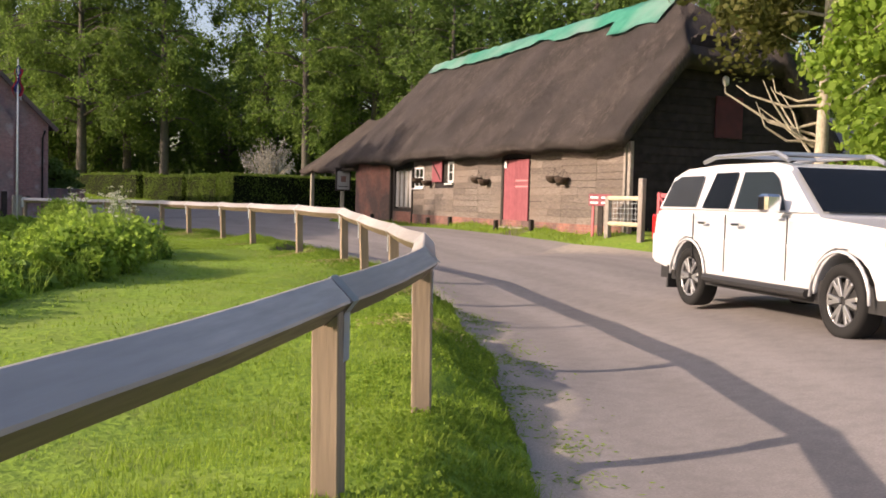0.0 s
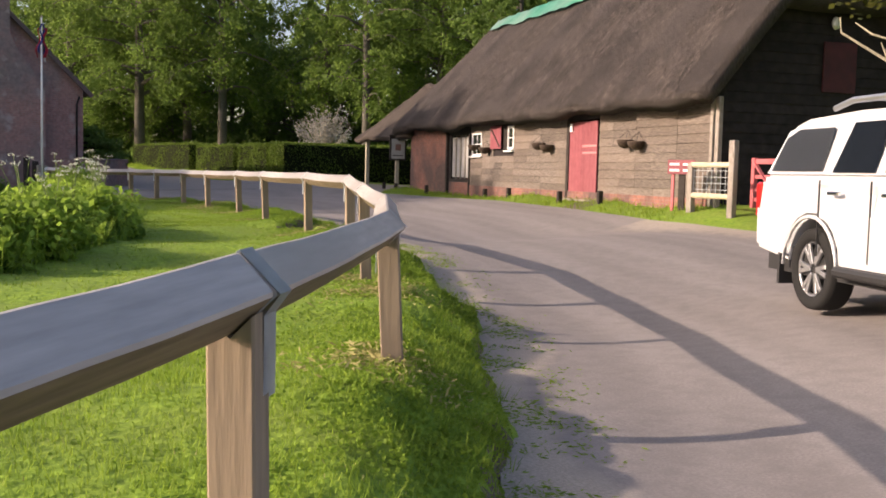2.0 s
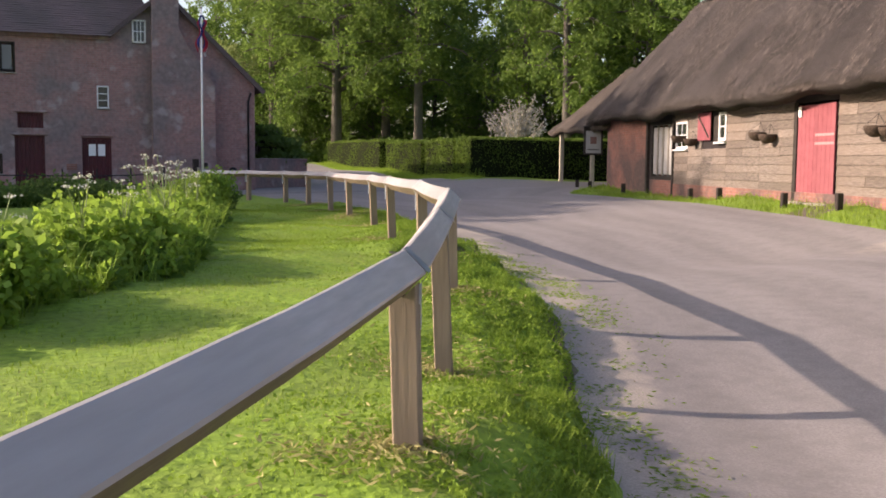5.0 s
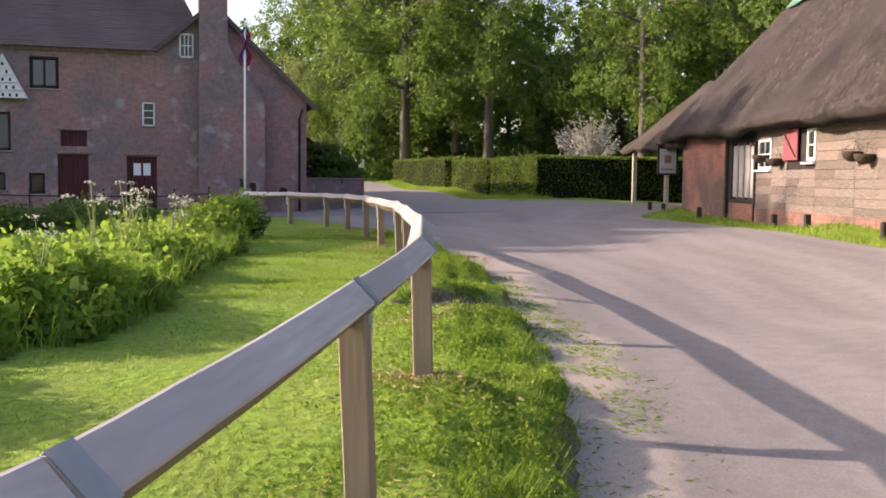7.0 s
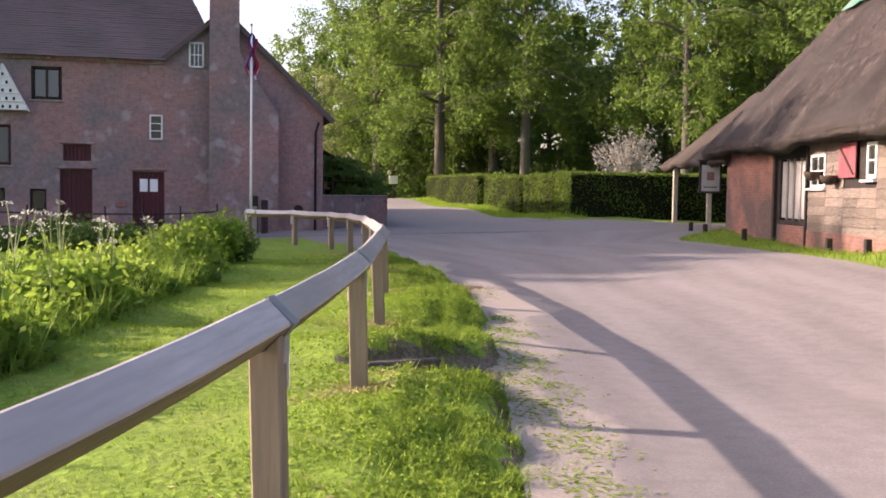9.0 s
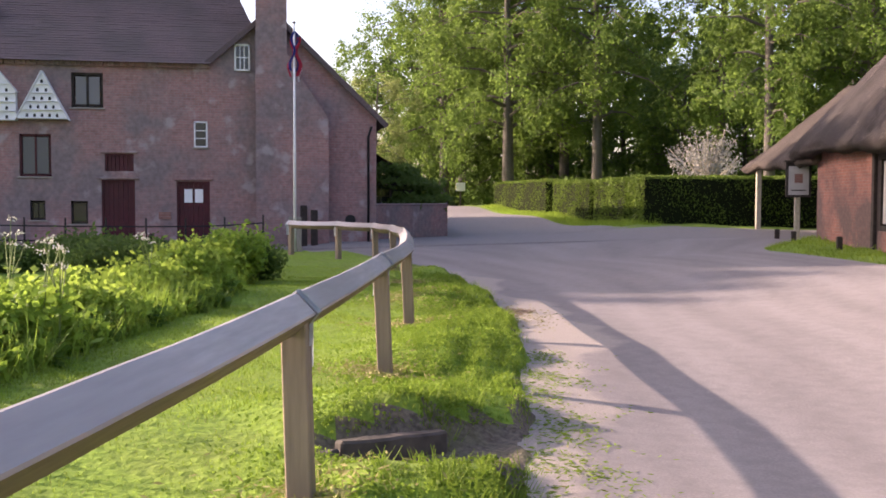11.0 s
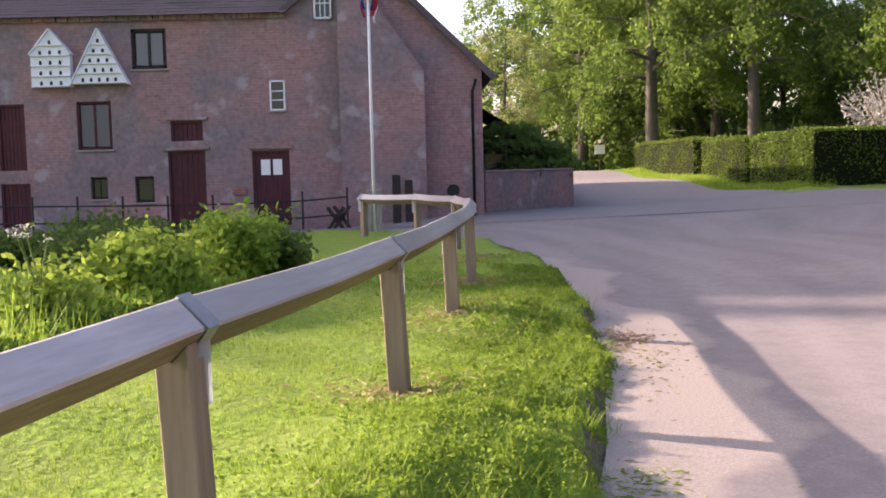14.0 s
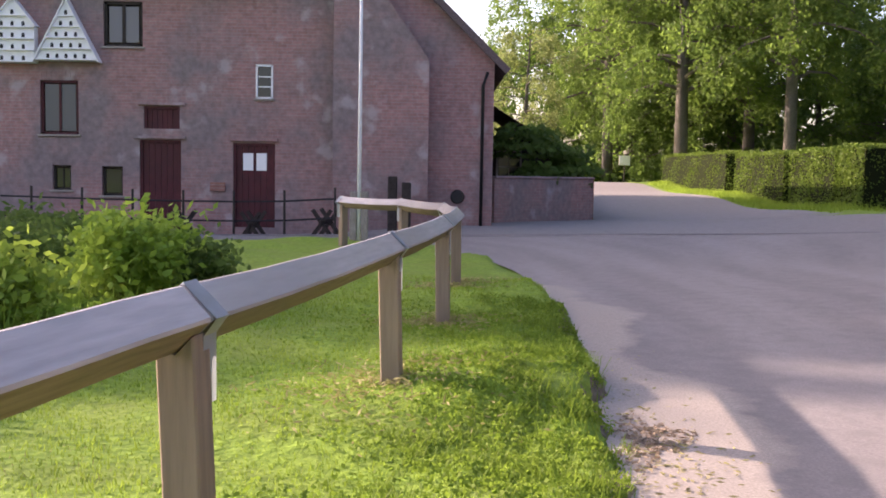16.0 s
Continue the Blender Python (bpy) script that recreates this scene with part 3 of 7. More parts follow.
def paving(name, v0, v1, n, label, material, zoff):
    """A strip between two edges over a stretch of the plan, with an attribute that says where sand lies along the edges."""
    ys = np.linspace(v0[0], v1, n)
    cols = np.unique(np.concatenate([np.linspace(0, 0.2, 34), np.linspace(0.2, 0.85, 44), np.linspace(0.85, 1, 16)]))
    nc = len(cols)
    rows, sand = [], []
    for y in ys:
        a, b = v0[1](y), v0[2](y)
        xs = a + (b - a) * cols
        rows.append(np.stack([xs, np.full_like(xs, y), (road_z if name == "road" else height)(xs, np.full_like(xs, y)) + zoff], -1))
        if name == "road":
            wide = 0.62 + 0.18 * math.sin(1.9 * y) + 0.1 * math.sin(4.3 * y + 1) + (0.45 if 21 < y < 29 else 0) * math.sin(math.pi * (y - 21) / 8 if 21 < y < 29 else 0)
            d = xs - a
            s = np.clip((wide - d) / 0.35, 0, 1) * (y < 33)
            if 11 < y < 19:
                s = np.maximum(s, np.clip(1 - (b - xs) / 1.6, 0, 1) * 0.9)
            sand.append(s)
        else:
            sand.append(np.zeros(nc))
    V = np.array(rows)
    idx = np.arange(n * nc).reshape(n, nc)
    f = np.stack([idx[:-1, :-1], idx[:-1, 1:], idx[1:, 1:], idx[1:, :-1]], axis=-1).reshape(-1, 4)
    ob = raw(name, V.reshape(-1, 3), f.tolist(), material, smooth=True)
    at = ob.data.attributes.new("sand", "FLOAT", "POINT")
    at.data.foreach_set("value", np.array(sand, dtype=np.float32).ravel())
    w = np.tile(cols, (n, 1))
    drift = 0.03 * np.sin(ys * 0.7)[:, None]
    band = 0.5 + 0.3 * np.cos(2 * math.pi * (w + drift) * 4.0) + 0.2 * np.cos(2 * math.pi * (w - drift) * 11.0 + 1.0)
    if name != "road":
        band = np.full_like(w, 0.5)
    ob.data.attributes.new("wear", "FLOAT", "POINT").data.foreach_set("value", band.astype(np.float32).ravel())
    return tagged(ob, label, "road", kind="structure")


def wob(y, s, a=0.05):
    return a * math.sin(1.1 * y + s) + a * 0.5 * math.sin(2.7 * y + 2 * s)


paving("road", (-60, lambda y: float(left_edge(y)) + wob(y, 1.0, 0.03), lambda y: float(right_edge(y)) + wob(y, 2.0, 0.04)), 41.0, 420, "worn grey asphalt lane bending past the rail", M_ROAD, 0.0)
paving("yard", (41.0, lambda y: -20.0 if y > 41.5 else 7.4, lambda y: 34.0), 46.2, 40, "grey tarmac forecourt before the brick mill", M_ROAD, 0.0)
paving("lane", (46.2, lambda y: float(np.interp(y, [46, 49, 60, 72, 90], [11.2, 14.2, 14.8, 14.5, 10])), lambda y: float(np.interp(y, [46, 47, 60, 72, 90], [30, 19.6, 19.9, 19.2, 16]))), 88, 80, "grey asphalt lane running on past the hedge", M_ROAD, 0.0)

# ---- the rail along the verge ----
POSTS = [(-5.4, 0.3), (-3.1, 1.9), (-1.0, 3.44), (0.91, 5.21), (2.29, 6.49), (4.03, 8.85), (5.56, 11.54), (6.51, 13.66), (7.25, 15.37), (8.02, 18.16), (8.75, 21.49), (9.3, 24.12), (9.71, 27.03), (10.01, 29.57), (10.16, 32.22), (10.05, 34.3), (9.45, 36.3), (8.45, 37.6)]
LEAN = [0, 0, 0.5, 0.8, 1.0, 3.2, 1.8, 2.6, 1.6, 1.6, 2.6, 2.6, 1.8, 1.0, 0.5, 0.5, 0, 0]      # degrees by which each post tips towards the lawn
RAIL_H = [0.66, 0.66, 0.68, 0.69, 0.735, 0.725, 0.73, 0.79, 0.86, 0.869, 0.855, 0.842, 0.82, 0.82, 0.80, 0.78, 0.77, 0.76]      # height of the rail's middle over z = 0
W_POST, W_RAIL = 0.11, 0.13
tops = [Vector((x, y, h)) for (x, y), h in zip(POSTS, RAIL_H)]


def rail_post(i):
    x, y = POSTS[i]
    d = (tops[min(i + 1, len(tops) - 1)] - tops[max(i - 1, 0)])
    yaw = math.degrees(math.atan2(d.y, d.x))
    z = gh(x, y)
    ob = base("rail_post", x, y, z - 0.02, yaw, label="square weathered timber fence post notched under the rail", category="post", group="posts of the roadside rail")
    bm = bmesh.new()
    h = RAIL_H[i] - z + 0.02
    w = W_POST / 2
    lean = math.tan(radians(LEAN[i]))
    # V-notched top that cradles the rail
    prof = [(-w, -0.25), (w, -0.25), (w, h - 0.04), (0.0, h - 0.094), (-w, h - 0.04)]
    a = [bm.verts.new((-w, px, pz)) for px, pz in prof]
    b = [bm.verts.new((w, px, pz)) for px, pz in prof]
    for k in range(5):
        bm.faces.new((a[k], a[(k + 1) % 5], b[(k + 1) % 5], b[k]))
    bm.faces.new(a[::-1])
    bm.faces.new(b)
    for v in bm.verts:
        v.co.y -= lean * (h - v.co.z)
    bmesh.ops.bevel(bm, geom=[e for e in bm.edges if abs((e.verts[0].co - e.verts[1].co).normalized().z) > 0.9], offset=0.006, segments=1, affect="EDGES")
    part("shaft", bm, M_POST, ob)
    # galvanised strap over the rail and down both sides of the post
    bm = bmesh.new()
    s, r, t = 0.045, W_RAIL * 0.7071 + 0.003, 0.003
    line = [(w + 0.004, h - 0.24), (w + 0.004, h - 0.05), (r + 0.001, h), (0, h + r), (-r - 0.001, h), (-w - 0.004, h - 0.05), (-w - 0.004, h - 0.24)]
    rows = [[bm.verts.new((xx, py, pz)) for py, pz in line] for xx in (0.008, 0.008 + 2 * s)]
    for k in range(len(line) - 1):
        bm.faces.new((rows[0][k], rows[0][k + 1], rows[1][k + 1], rows[1][k]))
    bmesh.ops.solidify(bm, geom=bm.faces[:], thickness=t)
    part("strap", bm, M_STRAP, ob, "galvanised steel strap")


def rail(i):
    """A square rail set on its edge, from post to post."""
    a, b = tops[i], tops[i + 1]
    d = (b - a).normalized()
    mid = (a + b) / 2
    x = d.cross(Vector((0, 0, 1))).normalized()
    z = x.cross(d)
    m = Matrix((x, d, z)).transposed().to_4x4()
    m.translation = mid
    bm = bmesh.new()
    L = (b - a).length - 0.008      # open joint over the post
    n = 8
    h = W_RAIL * 0.7071
    rows = []
    for k in range(n + 1):
        yy = -L / 2 + L * k / n
        sag = 0.012 * math.sin(math.pi * k / n) + random.uniform(-0.002, 0.002)
        rows.append([bm.verts.new((px, yy, pz - sag)) for px, pz in ((h - 0.006, 0.006), (h - 0.006, -0.006), (0.006, -h + 0.006), (-0.006, -h + 0.006), (-h + 0.006, -0.006), (-h + 0.006, 0.006), (-0.006, h - 0.006), (0.006, h - 0.006))])
    for p, q in zip(rows, rows[1:]):
        for k in range(8):
            bm.faces.new((p[k], p[(k + 1) % 8], q[(k + 1) % 8], q[k]))
    bm.faces.new(rows[0])
    bm.faces.new(rows[-1][::-1])
    bmesh.ops.recalc_face_normals(bm, faces=bm.faces)
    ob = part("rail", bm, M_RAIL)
    ob.data.materials.append(M_RAILSHADE)
    # faces turned down take the browner wood that has shade in its colour
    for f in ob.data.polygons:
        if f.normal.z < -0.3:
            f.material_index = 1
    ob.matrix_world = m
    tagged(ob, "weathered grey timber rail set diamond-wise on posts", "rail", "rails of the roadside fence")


for i in range(len(POSTS)):
    rail_post(i)
for i in range(len(POSTS) - 1):
    rail(i)

# ---- the thatched barn: x along the wall from its near corner, y inwards ----
BL, BD = 20.95, 5.6
barn = new("thatched_barn")
BARN_ROT = Matrix(((-0.2528, 0.9675, 0, 16.95), (-0.9675, -0.2528, 0, 18.45), (0, 0, 1, 0), (0, 0, 0, 1)))
barn.matrix_world = BARN_ROT
tagged(barn, "long timber barn with thatched roof, weathered boards and brick end", "barn")


def bx(s):
    return -s


DOOR = (4.95, 6.7)
HOLES = [(bx(DOOR[1]), 0.35, bx(DOOR[0]), 2.40), (bx(11.3), 1.70, bx(10.38), 2.42), (bx(13.95), 1.55, bx(13.05), 2.30), (bx(16.2), 0.70, bx(14.15), 2.34)]
bm = bmesh.new()
wall_with_holes(bm, bx(16.65), 0.0, 0.1, 2.75, 0.03, 0.2, HOLES)
part("front_wall", bm, M_DARKBOARD, barn)
bm = bmesh.new()
wall_with_holes(bm, bx(BL), bx(16.65), 0.0, 2.75, 0.0, 0.22, [])
part("brick_end", bm, M_BRICK_BARN, barn, "red brick end wall with dark blotches")
bm = bmesh.new()
box(bm, bx(BL), 0.22, 0.0, bx(BL) + 0.22, BD, 2.75)
part("far_wall", bm, M_BRICK_BARN, barn)
bm = bmesh.new()
box(bm, bx(14.1), -0.02, 0.1, 0, 0.03, 0.60)
part("plinth", bm, M_BRICK_BARN, barn, "low red brick plinth")
bm = bmesh.new()
box(bm, bx(16.2), 0.0, 0.1, bx(14.15), 0.1, 0.68)
part("window_apron", bm, M_BRICK_BARN, barn)
# gable: five-sided dark wall
bm = bmesh.new()
gp = [bm.verts.new((0.0, y, z)) for y, z in ((0.03, 0.1), (BD, 0.1), (BD, 2.7), (BD / 2 + 0.9, 5.3), (BD / 2 - 0.9, 5.3), (0.03, 2.7))]
gq = [bm.verts.new((-0.15, v.co.y, v.co.z)) for v in gp]
bm.faces.new(gp)
bm.faces.new(gq[::-1])
for k in range(6):
    bm.faces.new((gp[k], gq[k], gq[(k + 1) % 6], gp[(k + 1) % 6]))
bmesh.ops.recalc_face_normals(bm, faces=bm.faces)
part("gable_wall", bm, M_DARKBOARD, barn, "black tarred gable wall")
bm = bmesh.new()
box(bm, bx(BL), BD - 0.2, 0.0, 0, BD, 2.75)
part("back_wall", bm, M_DARKBOARD, barn)
# gable weatherboards
for k in range(24):
    z = 0.3 + 0.205 * k
    w = BD / 2 if z < 2.7 else BD / 2 - (z - 2.7) * (BD / 2 - 0.9) / 2.6
    bm = bmesh.new()
    box(bm, 0.0, BD / 2 - w + 0.02, z, 0.022, BD / 2 + w - 0.02, z + 0.2)
    for v in bm.verts:
        v.co.x += 0.018 * (z + 0.2 - v.co.z) / 0.2
    part("board", bm, M_DARKBOARD, barn)
# front weatherboards, each lapped over the one beneath, broken at posts and openings
BREAKS = [0.12, 1.35, 3.1, 4.9, 6.75, 8.4, 10.36, 12.0, 13.0, 14.1]
for k in range(11):
    z = 0.58 + 0.19 * k
    for a, b in zip(BREAKS, BREAKS[1:]):
        if a == 4.9:
            continue
        parts_of = [(a, b)]
        if 10.3 <= a < 12.0 and 1.55 < z + 0.1 < 2.42:
            continue
        if a == 13.0 and 1.45 < z + 0.1 < 2.36:
            continue
        if random.random() < 0.3 and b - a > 1.2:
            c = a + (b - a) * random.uniform(0.35, 0.65)
            parts_of = [(a, c), (c, b)]
        for p, q in parts_of:
            bm = bmesh.new()
            dz = random.uniform(-0.012, 0.012)
            box(bm, bx(q) + 0.005, -0.022, z + dz, bx(p) - 0.005, 0.012, z + 0.2 + dz * 0.5, 0.003)
            tilt = random.uniform(-0.01, 0.01)
            for v in bm.verts:
                v.co.y += -0.02 * (z + 0.2 - v.co.z) / 0.2 + 0.03
                v.co.z += tilt * (v.co.x - bx((p + q) / 2)) / max(0.6, q - p) * 1.2
            part("board", bm, M_BOARD, barn)
for s, w in ((0.02, 0.10), (16.45, 0.16), (14.12, 0.09)):
    bm = bmesh.new()
    box(bm, bx(s) - w / 2, -0.05, 0.2, bx(s) + w / 2, 0.06, 2.6, 0.01)
    part("corner_post", bm, M_GREYWOOD if s < 1 else M_BLACK, barn)
bm = bmesh.new()
beam(bm, (0.22, -0.02, 0.25), (0.2, -0.02, 2.62), 0.1, 0.12, 0.01)
part("corner_post", bm, M_GREYWOOD, barn)
# red plank door
door = new("red_door")
door.parent = barn
door["label"] = "tall red-painted plank door with pale hinges"
nb = 9
for k in range(nb):
    a = bx(DOOR[1]) + 0.14 + (DOOR[1] - DOOR[0] - 0.2) * k / nb
    bm = bmesh.new()
    box(bm, a + 0.003, 0.0, 0.42, a + (DOOR[1] - DOOR[0] - 0.2) / nb - 0.003, 0.035, 2.36 - 0.02 * random.random(), 0.003)
    part("plank", bm, M_RED, door)
for z in (1.55, 1.72, 0.5):
    bm = bmesh.new()
    box(bm, bx(DOOR[0]) - 0.85, -0.012, z, bx(DOOR[0]) - 0.08, 0.0, z + 0.05, 0.002)
    part("hinge", bm, plain("pink_hinge", (0.5, 0.22, 0.22), 0.6), door, "faded pink strap hinge")
bm = bmesh.new()
box(bm, bx(DOOR[1]) - 0.02, -0.02, 0.35, bx(DOOR[1]) + 0.12, 0.1, 2.42, 0.005)
part("door_jamb", bm, M_BLACK, barn)
bm = bmesh.new()
box(bm, bx(DOOR[1]) + 0.05, -0.22, 0.30, bx(DOOR[0]) + 0.05, 0.03, 0.41, 0.01)
part("doorstep", bm, M_GREYWOOD, barn, "grey timber doorstep")
bm = bmesh.new()
box(bm, bx(DOOR[1]) + 0.2, -0.035, 2.12, bx(DOOR[1]) + 0.33, -0.025, 2.32)
box(bm, bx(DOOR[1]) + 0.2, -0.025, 2.12, bx(DOOR[1]) + 0.33, 0.0, 2.14)
part("notice", bm, M_PAPER, door, "small white notice")


def framed_window(parent, x0, z0, x1, z1, cols, rows, frame_mat, y=0.0, fw=0.05, depth=0.07, back=M_GLASS, gap=0.025, bars=None):
    """A window: outer frame, glazing bars and one pane for each light."""
    w = new("window")
    w.parent = parent
    for a in ((x0, z0, x1, z0 + fw), (x0, z1 - fw, x1, z1), (x0, z0, x0 + fw, z1), (x1 - fw, z0, x1, z1)):
        bm = bmesh.new()
        box(bm, a[0], y, a[1], a[2], y + depth, a[3], 0.004)
        part("frame", bm, frame_mat, w)
    cw, ch = (x1 - x0 - 2 * fw) / cols, (z1 - z0 - 2 * fw) / rows
    for k in range(1, cols):
        bm = bmesh.new()
        xx = x0 + fw + cw * k
        box(bm, xx - gap / 2, y + 0.008, z0 + fw, xx + gap / 2, y + depth - 0.008, z1 - fw)
        part("glazing_bar", bm, bars or frame_mat, w)
    for k in range(1, rows):
        bm = bmesh.new()
        zz = z0 + fw + ch * k
        box(bm, x0 + fw, y + 0.012, zz - gap / 2, x1 - fw, y + depth - 0.012, zz + gap / 2)
        part("glazing_bar", bm, bars or frame_mat, w)
    for i in range(cols):
        for j in range(rows):
            bm = bmesh.new()
            box(bm, x0 + fw + cw * i + gap / 2, y + depth * 0.45, z0 + fw + ch * j + gap / 2, x0 + fw + cw * (i + 1) - gap / 2, y + depth * 0.45 + 0.006, z0 + fw + ch * (j + 1) - gap / 2)
            part("pane", bm, back, w)
    return w


framed_window(barn, bx(16.2), 0.70, bx(14.15), 2.34, 4, 1, M_BLACK, 0.02, 0.09, 0.08, M_CURTAIN, 0.10, M_GREYWOOD)
framed_window(barn, bx(13.95), 1.55, bx(13.05), 2.30, 2, 2, M_WHITE, -0.01, 0.07, 0.06)
framed_window(barn, bx(10.85), 1.72, bx(10.38), 2.42, 1, 2, M_WHITE, -0.01, 0.07, 0.06)
# dark sheet that paints the unlit space behind the shutter
bm = bmesh.new()
box(bm, bx(11.3), 0.03, 1.7, bx(10.85), 0.05, 2.42)
part("opening_dark", bm, M_BLACK, barn)
for s_, w_ in ((13.5, 0.52), (10.66, 0.32)):
    bm = bmesh.new()
    box(bm, bx(s_) - w_, -0.09, 1.5 if s_ > 13 else 1.65, bx(s_) + w_, 0.02, 1.545 if s_ > 13 else 1.695, 0.006)
    part("window_sill", bm, M_WHITE, barn, "white painted sill")
shutter = new("shutter")
shutter.parent = barn
shutter["label"] = "red plank shutter with diagonal brace"
bm = bmesh.new()
box(bm, bx(12.15), -0.06, 1.75, bx(11.27), -0.03, 2.45, 0.004)
part("panel", bm, M_RED, shutter)
bm = bmesh.new()
beam(bm, (bx(12.05), -0.07, 2.35), (bx(11.35), -0.07, 1.82), 0.02, 0.05)
part("brace", bm, M_BLACK, shutter)

# thatch: one heavy shell, hipped at the far end and half-hipped over the gable
def thatch_shell(bm, s0, s1, ridge0, ridge1, ymid, half, z_eave, z_ridge, thick, hip_z0):
    """Outer skin rows from front eave over the ridge to the back eave; the ends drawn in to make hips."""
    ns, nv = 120, 40
    rows = []
    for i in range(ns + 1):
        u = i / ns
        row = []
        for j in range(nv + 1):
            v = j / nv * 2 - 1                      # -1 front eave, 0 ridge, 1 back eave
            up = 1 - abs(v)
            lo, hi = s0 + (ridge0 - s0) * max(0.0, (up - hip_z0) / (1 - hip_z0)), s1 + (ridge1 - s1) * up
            s = lo + (hi - lo) * u
            z = z_eave + (z_ridge - z_eave) * (up ** 0.94)
            wav = 0.05 * math.sin(s * 0.9 + v * 3) + 0.04 * math.sin(s * 2.3 + 1.7) + 0.045 * noise.noise((s * 1.4, v * 4, 0.3)) + 0.03 * noise.noise((s * 4.1, v * 9, 2.3))
            row.append(bm.verts.new((bx(s), ymid + half * v, z + wav + (0.03 * math.sin(s * 0.7 + 0.4) if up < 0.1 else 0))))
        rows.append(row)
    for a, b in zip(rows, rows[1:]):
        for j in range(nv):
            bm.faces.new((a[j], b[j], b[j + 1], a[j + 1]))
    bmesh.ops.recalc_face_normals(bm, faces=bm.faces)
    bmesh.ops.solidify(bm, geom=bm.faces[:], thickness=thick)


roof = new("thatched_roof")
roof.parent = barn
bm = bmesh.new()
thatch_shell(bm, -0.45, 21.6, 2.1, 19.6, BD / 2, BD / 2 + 0.62, 2.62, 6.64, 0.34, 0.55)
part("thatch", bm, M_THATCH, roof, smooth=True)
# hip fillings: the sloping ends
def hip_fill(bm, pts, thick=0.3, cuts=24):
    a, b, c = [Vector(p) for p in pts]
    rows = []
    for i in range(cuts + 1):
        t = i / cuts
        l, r = a.lerp(c, t), b.lerp(c, t)
        rows.append([bm.verts.new(l.lerp(r, k / cuts) + Vector((0, 0, 0.05 * noise.noise((l.lerp(r, k / cuts)) * 2)))) for k in range(cuts + 1)])
    for p, q in zip(rows, rows[1:]):
        for k in range(cuts):
            bm.faces.new((p[k], p[k + 1], q[k + 1], q[k]))
    bmesh.ops.remove_doubles(bm, verts=bm.verts[:], dist=0.002)
    bmesh.ops.recalc_face_normals(bm, faces=bm.faces)
    bmesh.ops.solidify(bm, geom=bm.faces[:], thickness=thick)


hw = BD / 2 + 0.62
bm = bmesh.new()
hip_fill(bm, [(bx(21.55), BD / 2 - hw, 2.55), (bx(21.55), BD / 2 + hw, 2.55), (bx(19.5), BD / 2, 6.61)])
part("hip_end", bm, M_THATCH, roof, smooth=True)
bm = bmesh.new()
hip_fill(bm, [(0.45, BD / 2 - hw * 0.47, 4.72), (0.45, BD / 2 + hw * 0.47, 4.72), (-2.2, BD / 2, 6.64)], 0.4)
part("half_hip", bm, M_THATCH, roof, smooth=True)
# green sheet tied over the ridge
bm = bmesh.new()
rows = []
for i in range(70):
    s = 1.9 + 17.2 * i / 69
    drop = 0.55 + 0.35 * noise.noise((s * 0.6, 3.1, 0)) + (0.55 if s < 4.5 else 0)
    row = []
    for j in range(13):
        v = (j / 6 - 1) * drop / 4.4
        z = 2.62 + 4.02 * (1 - abs(v)) ** 0.94 + 0.16 + 0.05 * noise.noise((s * 2.2, v * 8, 1))
        row.append(bm.verts.new((bx(s), BD / 2 + (BD / 2 + 0.62) * v, z)))
    rows.append(row)
for a, b in zip(rows, rows[1:]):
    for j in range(12):
        bm.faces.new((a[j], b[j], b[j + 1], a[j + 1]))
bmesh.ops.solidify(bm, geom=bm.faces[:], thickness=0.012)
part("ridge_sheet", bm, M_TARP, roof, "torn green tarpaulin laid over the ridge", smooth=True)
# loose straw over the thatch and hanging at the eaves
rng = np.random.default_rng(5)
def straw_quads(n, s0, s1, v0, v1, zlift, length, wid):
    s = rng.uniform(s0, s1, n)
    v = rng.uniform(v0, v1, n)
    up = 1 - np.abs(v)
    z = 2.62 + 4.02 * up ** 0.94 + zlift
    c = np.stack([-s, BD / 2 + hw * v, z], -1)
    d = np.stack([rng.normal(0, 0.16, n), np.sign(v) * 0.6 + rng.normal(0, 0.1, n), -0.8 + rng.normal(0, 0.12, n)], -1)
    d *= (length * rng.uniform(0.5, 1.4, n))[:, None]
    w = np.stack([np.full(n, wid), rng.normal(0, wid, n) * 0.2, rng.normal(0, wid * 0.3, n)], -1)
    return np.stack([c - w, c + w, c + d + w * 0.4, c + d - w * 0.4], 1)
st = np.concatenate([straw_quads(16000, 0.6, 19.8, -0.98, -0.05, 0.03, 0.16, 0.006), straw_quads(2600, -0.4, 22.3, -1.0, -0.965, -0.02, 0.08, 0.006)])
so = quads("loose_straw", st, M_STRAW, roof)
so["kind"] = "stuff"

# open cart bay at the far end
bay = new("cart_bay")
bay.parent = barn
bm = bmesh.new()
thatch_shell(bm, 20.6, 29.4, 20.8, 27.1, 2.6, 2.9, 2.4, 5.0, 0.22, 0.6)
part("thatch", bm, M_THATCHNEW, bay, "rounded thatched canopy", smooth=True)
# pale bark on these posts puts their sunlight into the colour
for s, y in ((27.9, 0.0), (28.2, 4.6)):
    bm = bmesh.new()
    g = BARN_ROT @ Vector((bx(s), y, 0))
    box(bm, bx(s) - 0.08, y - 0.08, gh(g.x, g.y) - 0.1, bx(s) + 0.08, y + 0.08, 2.55, 0.012)
    part("post", bm, M_BARKPALE, bay, "timber post coloured pale for the sun on it")

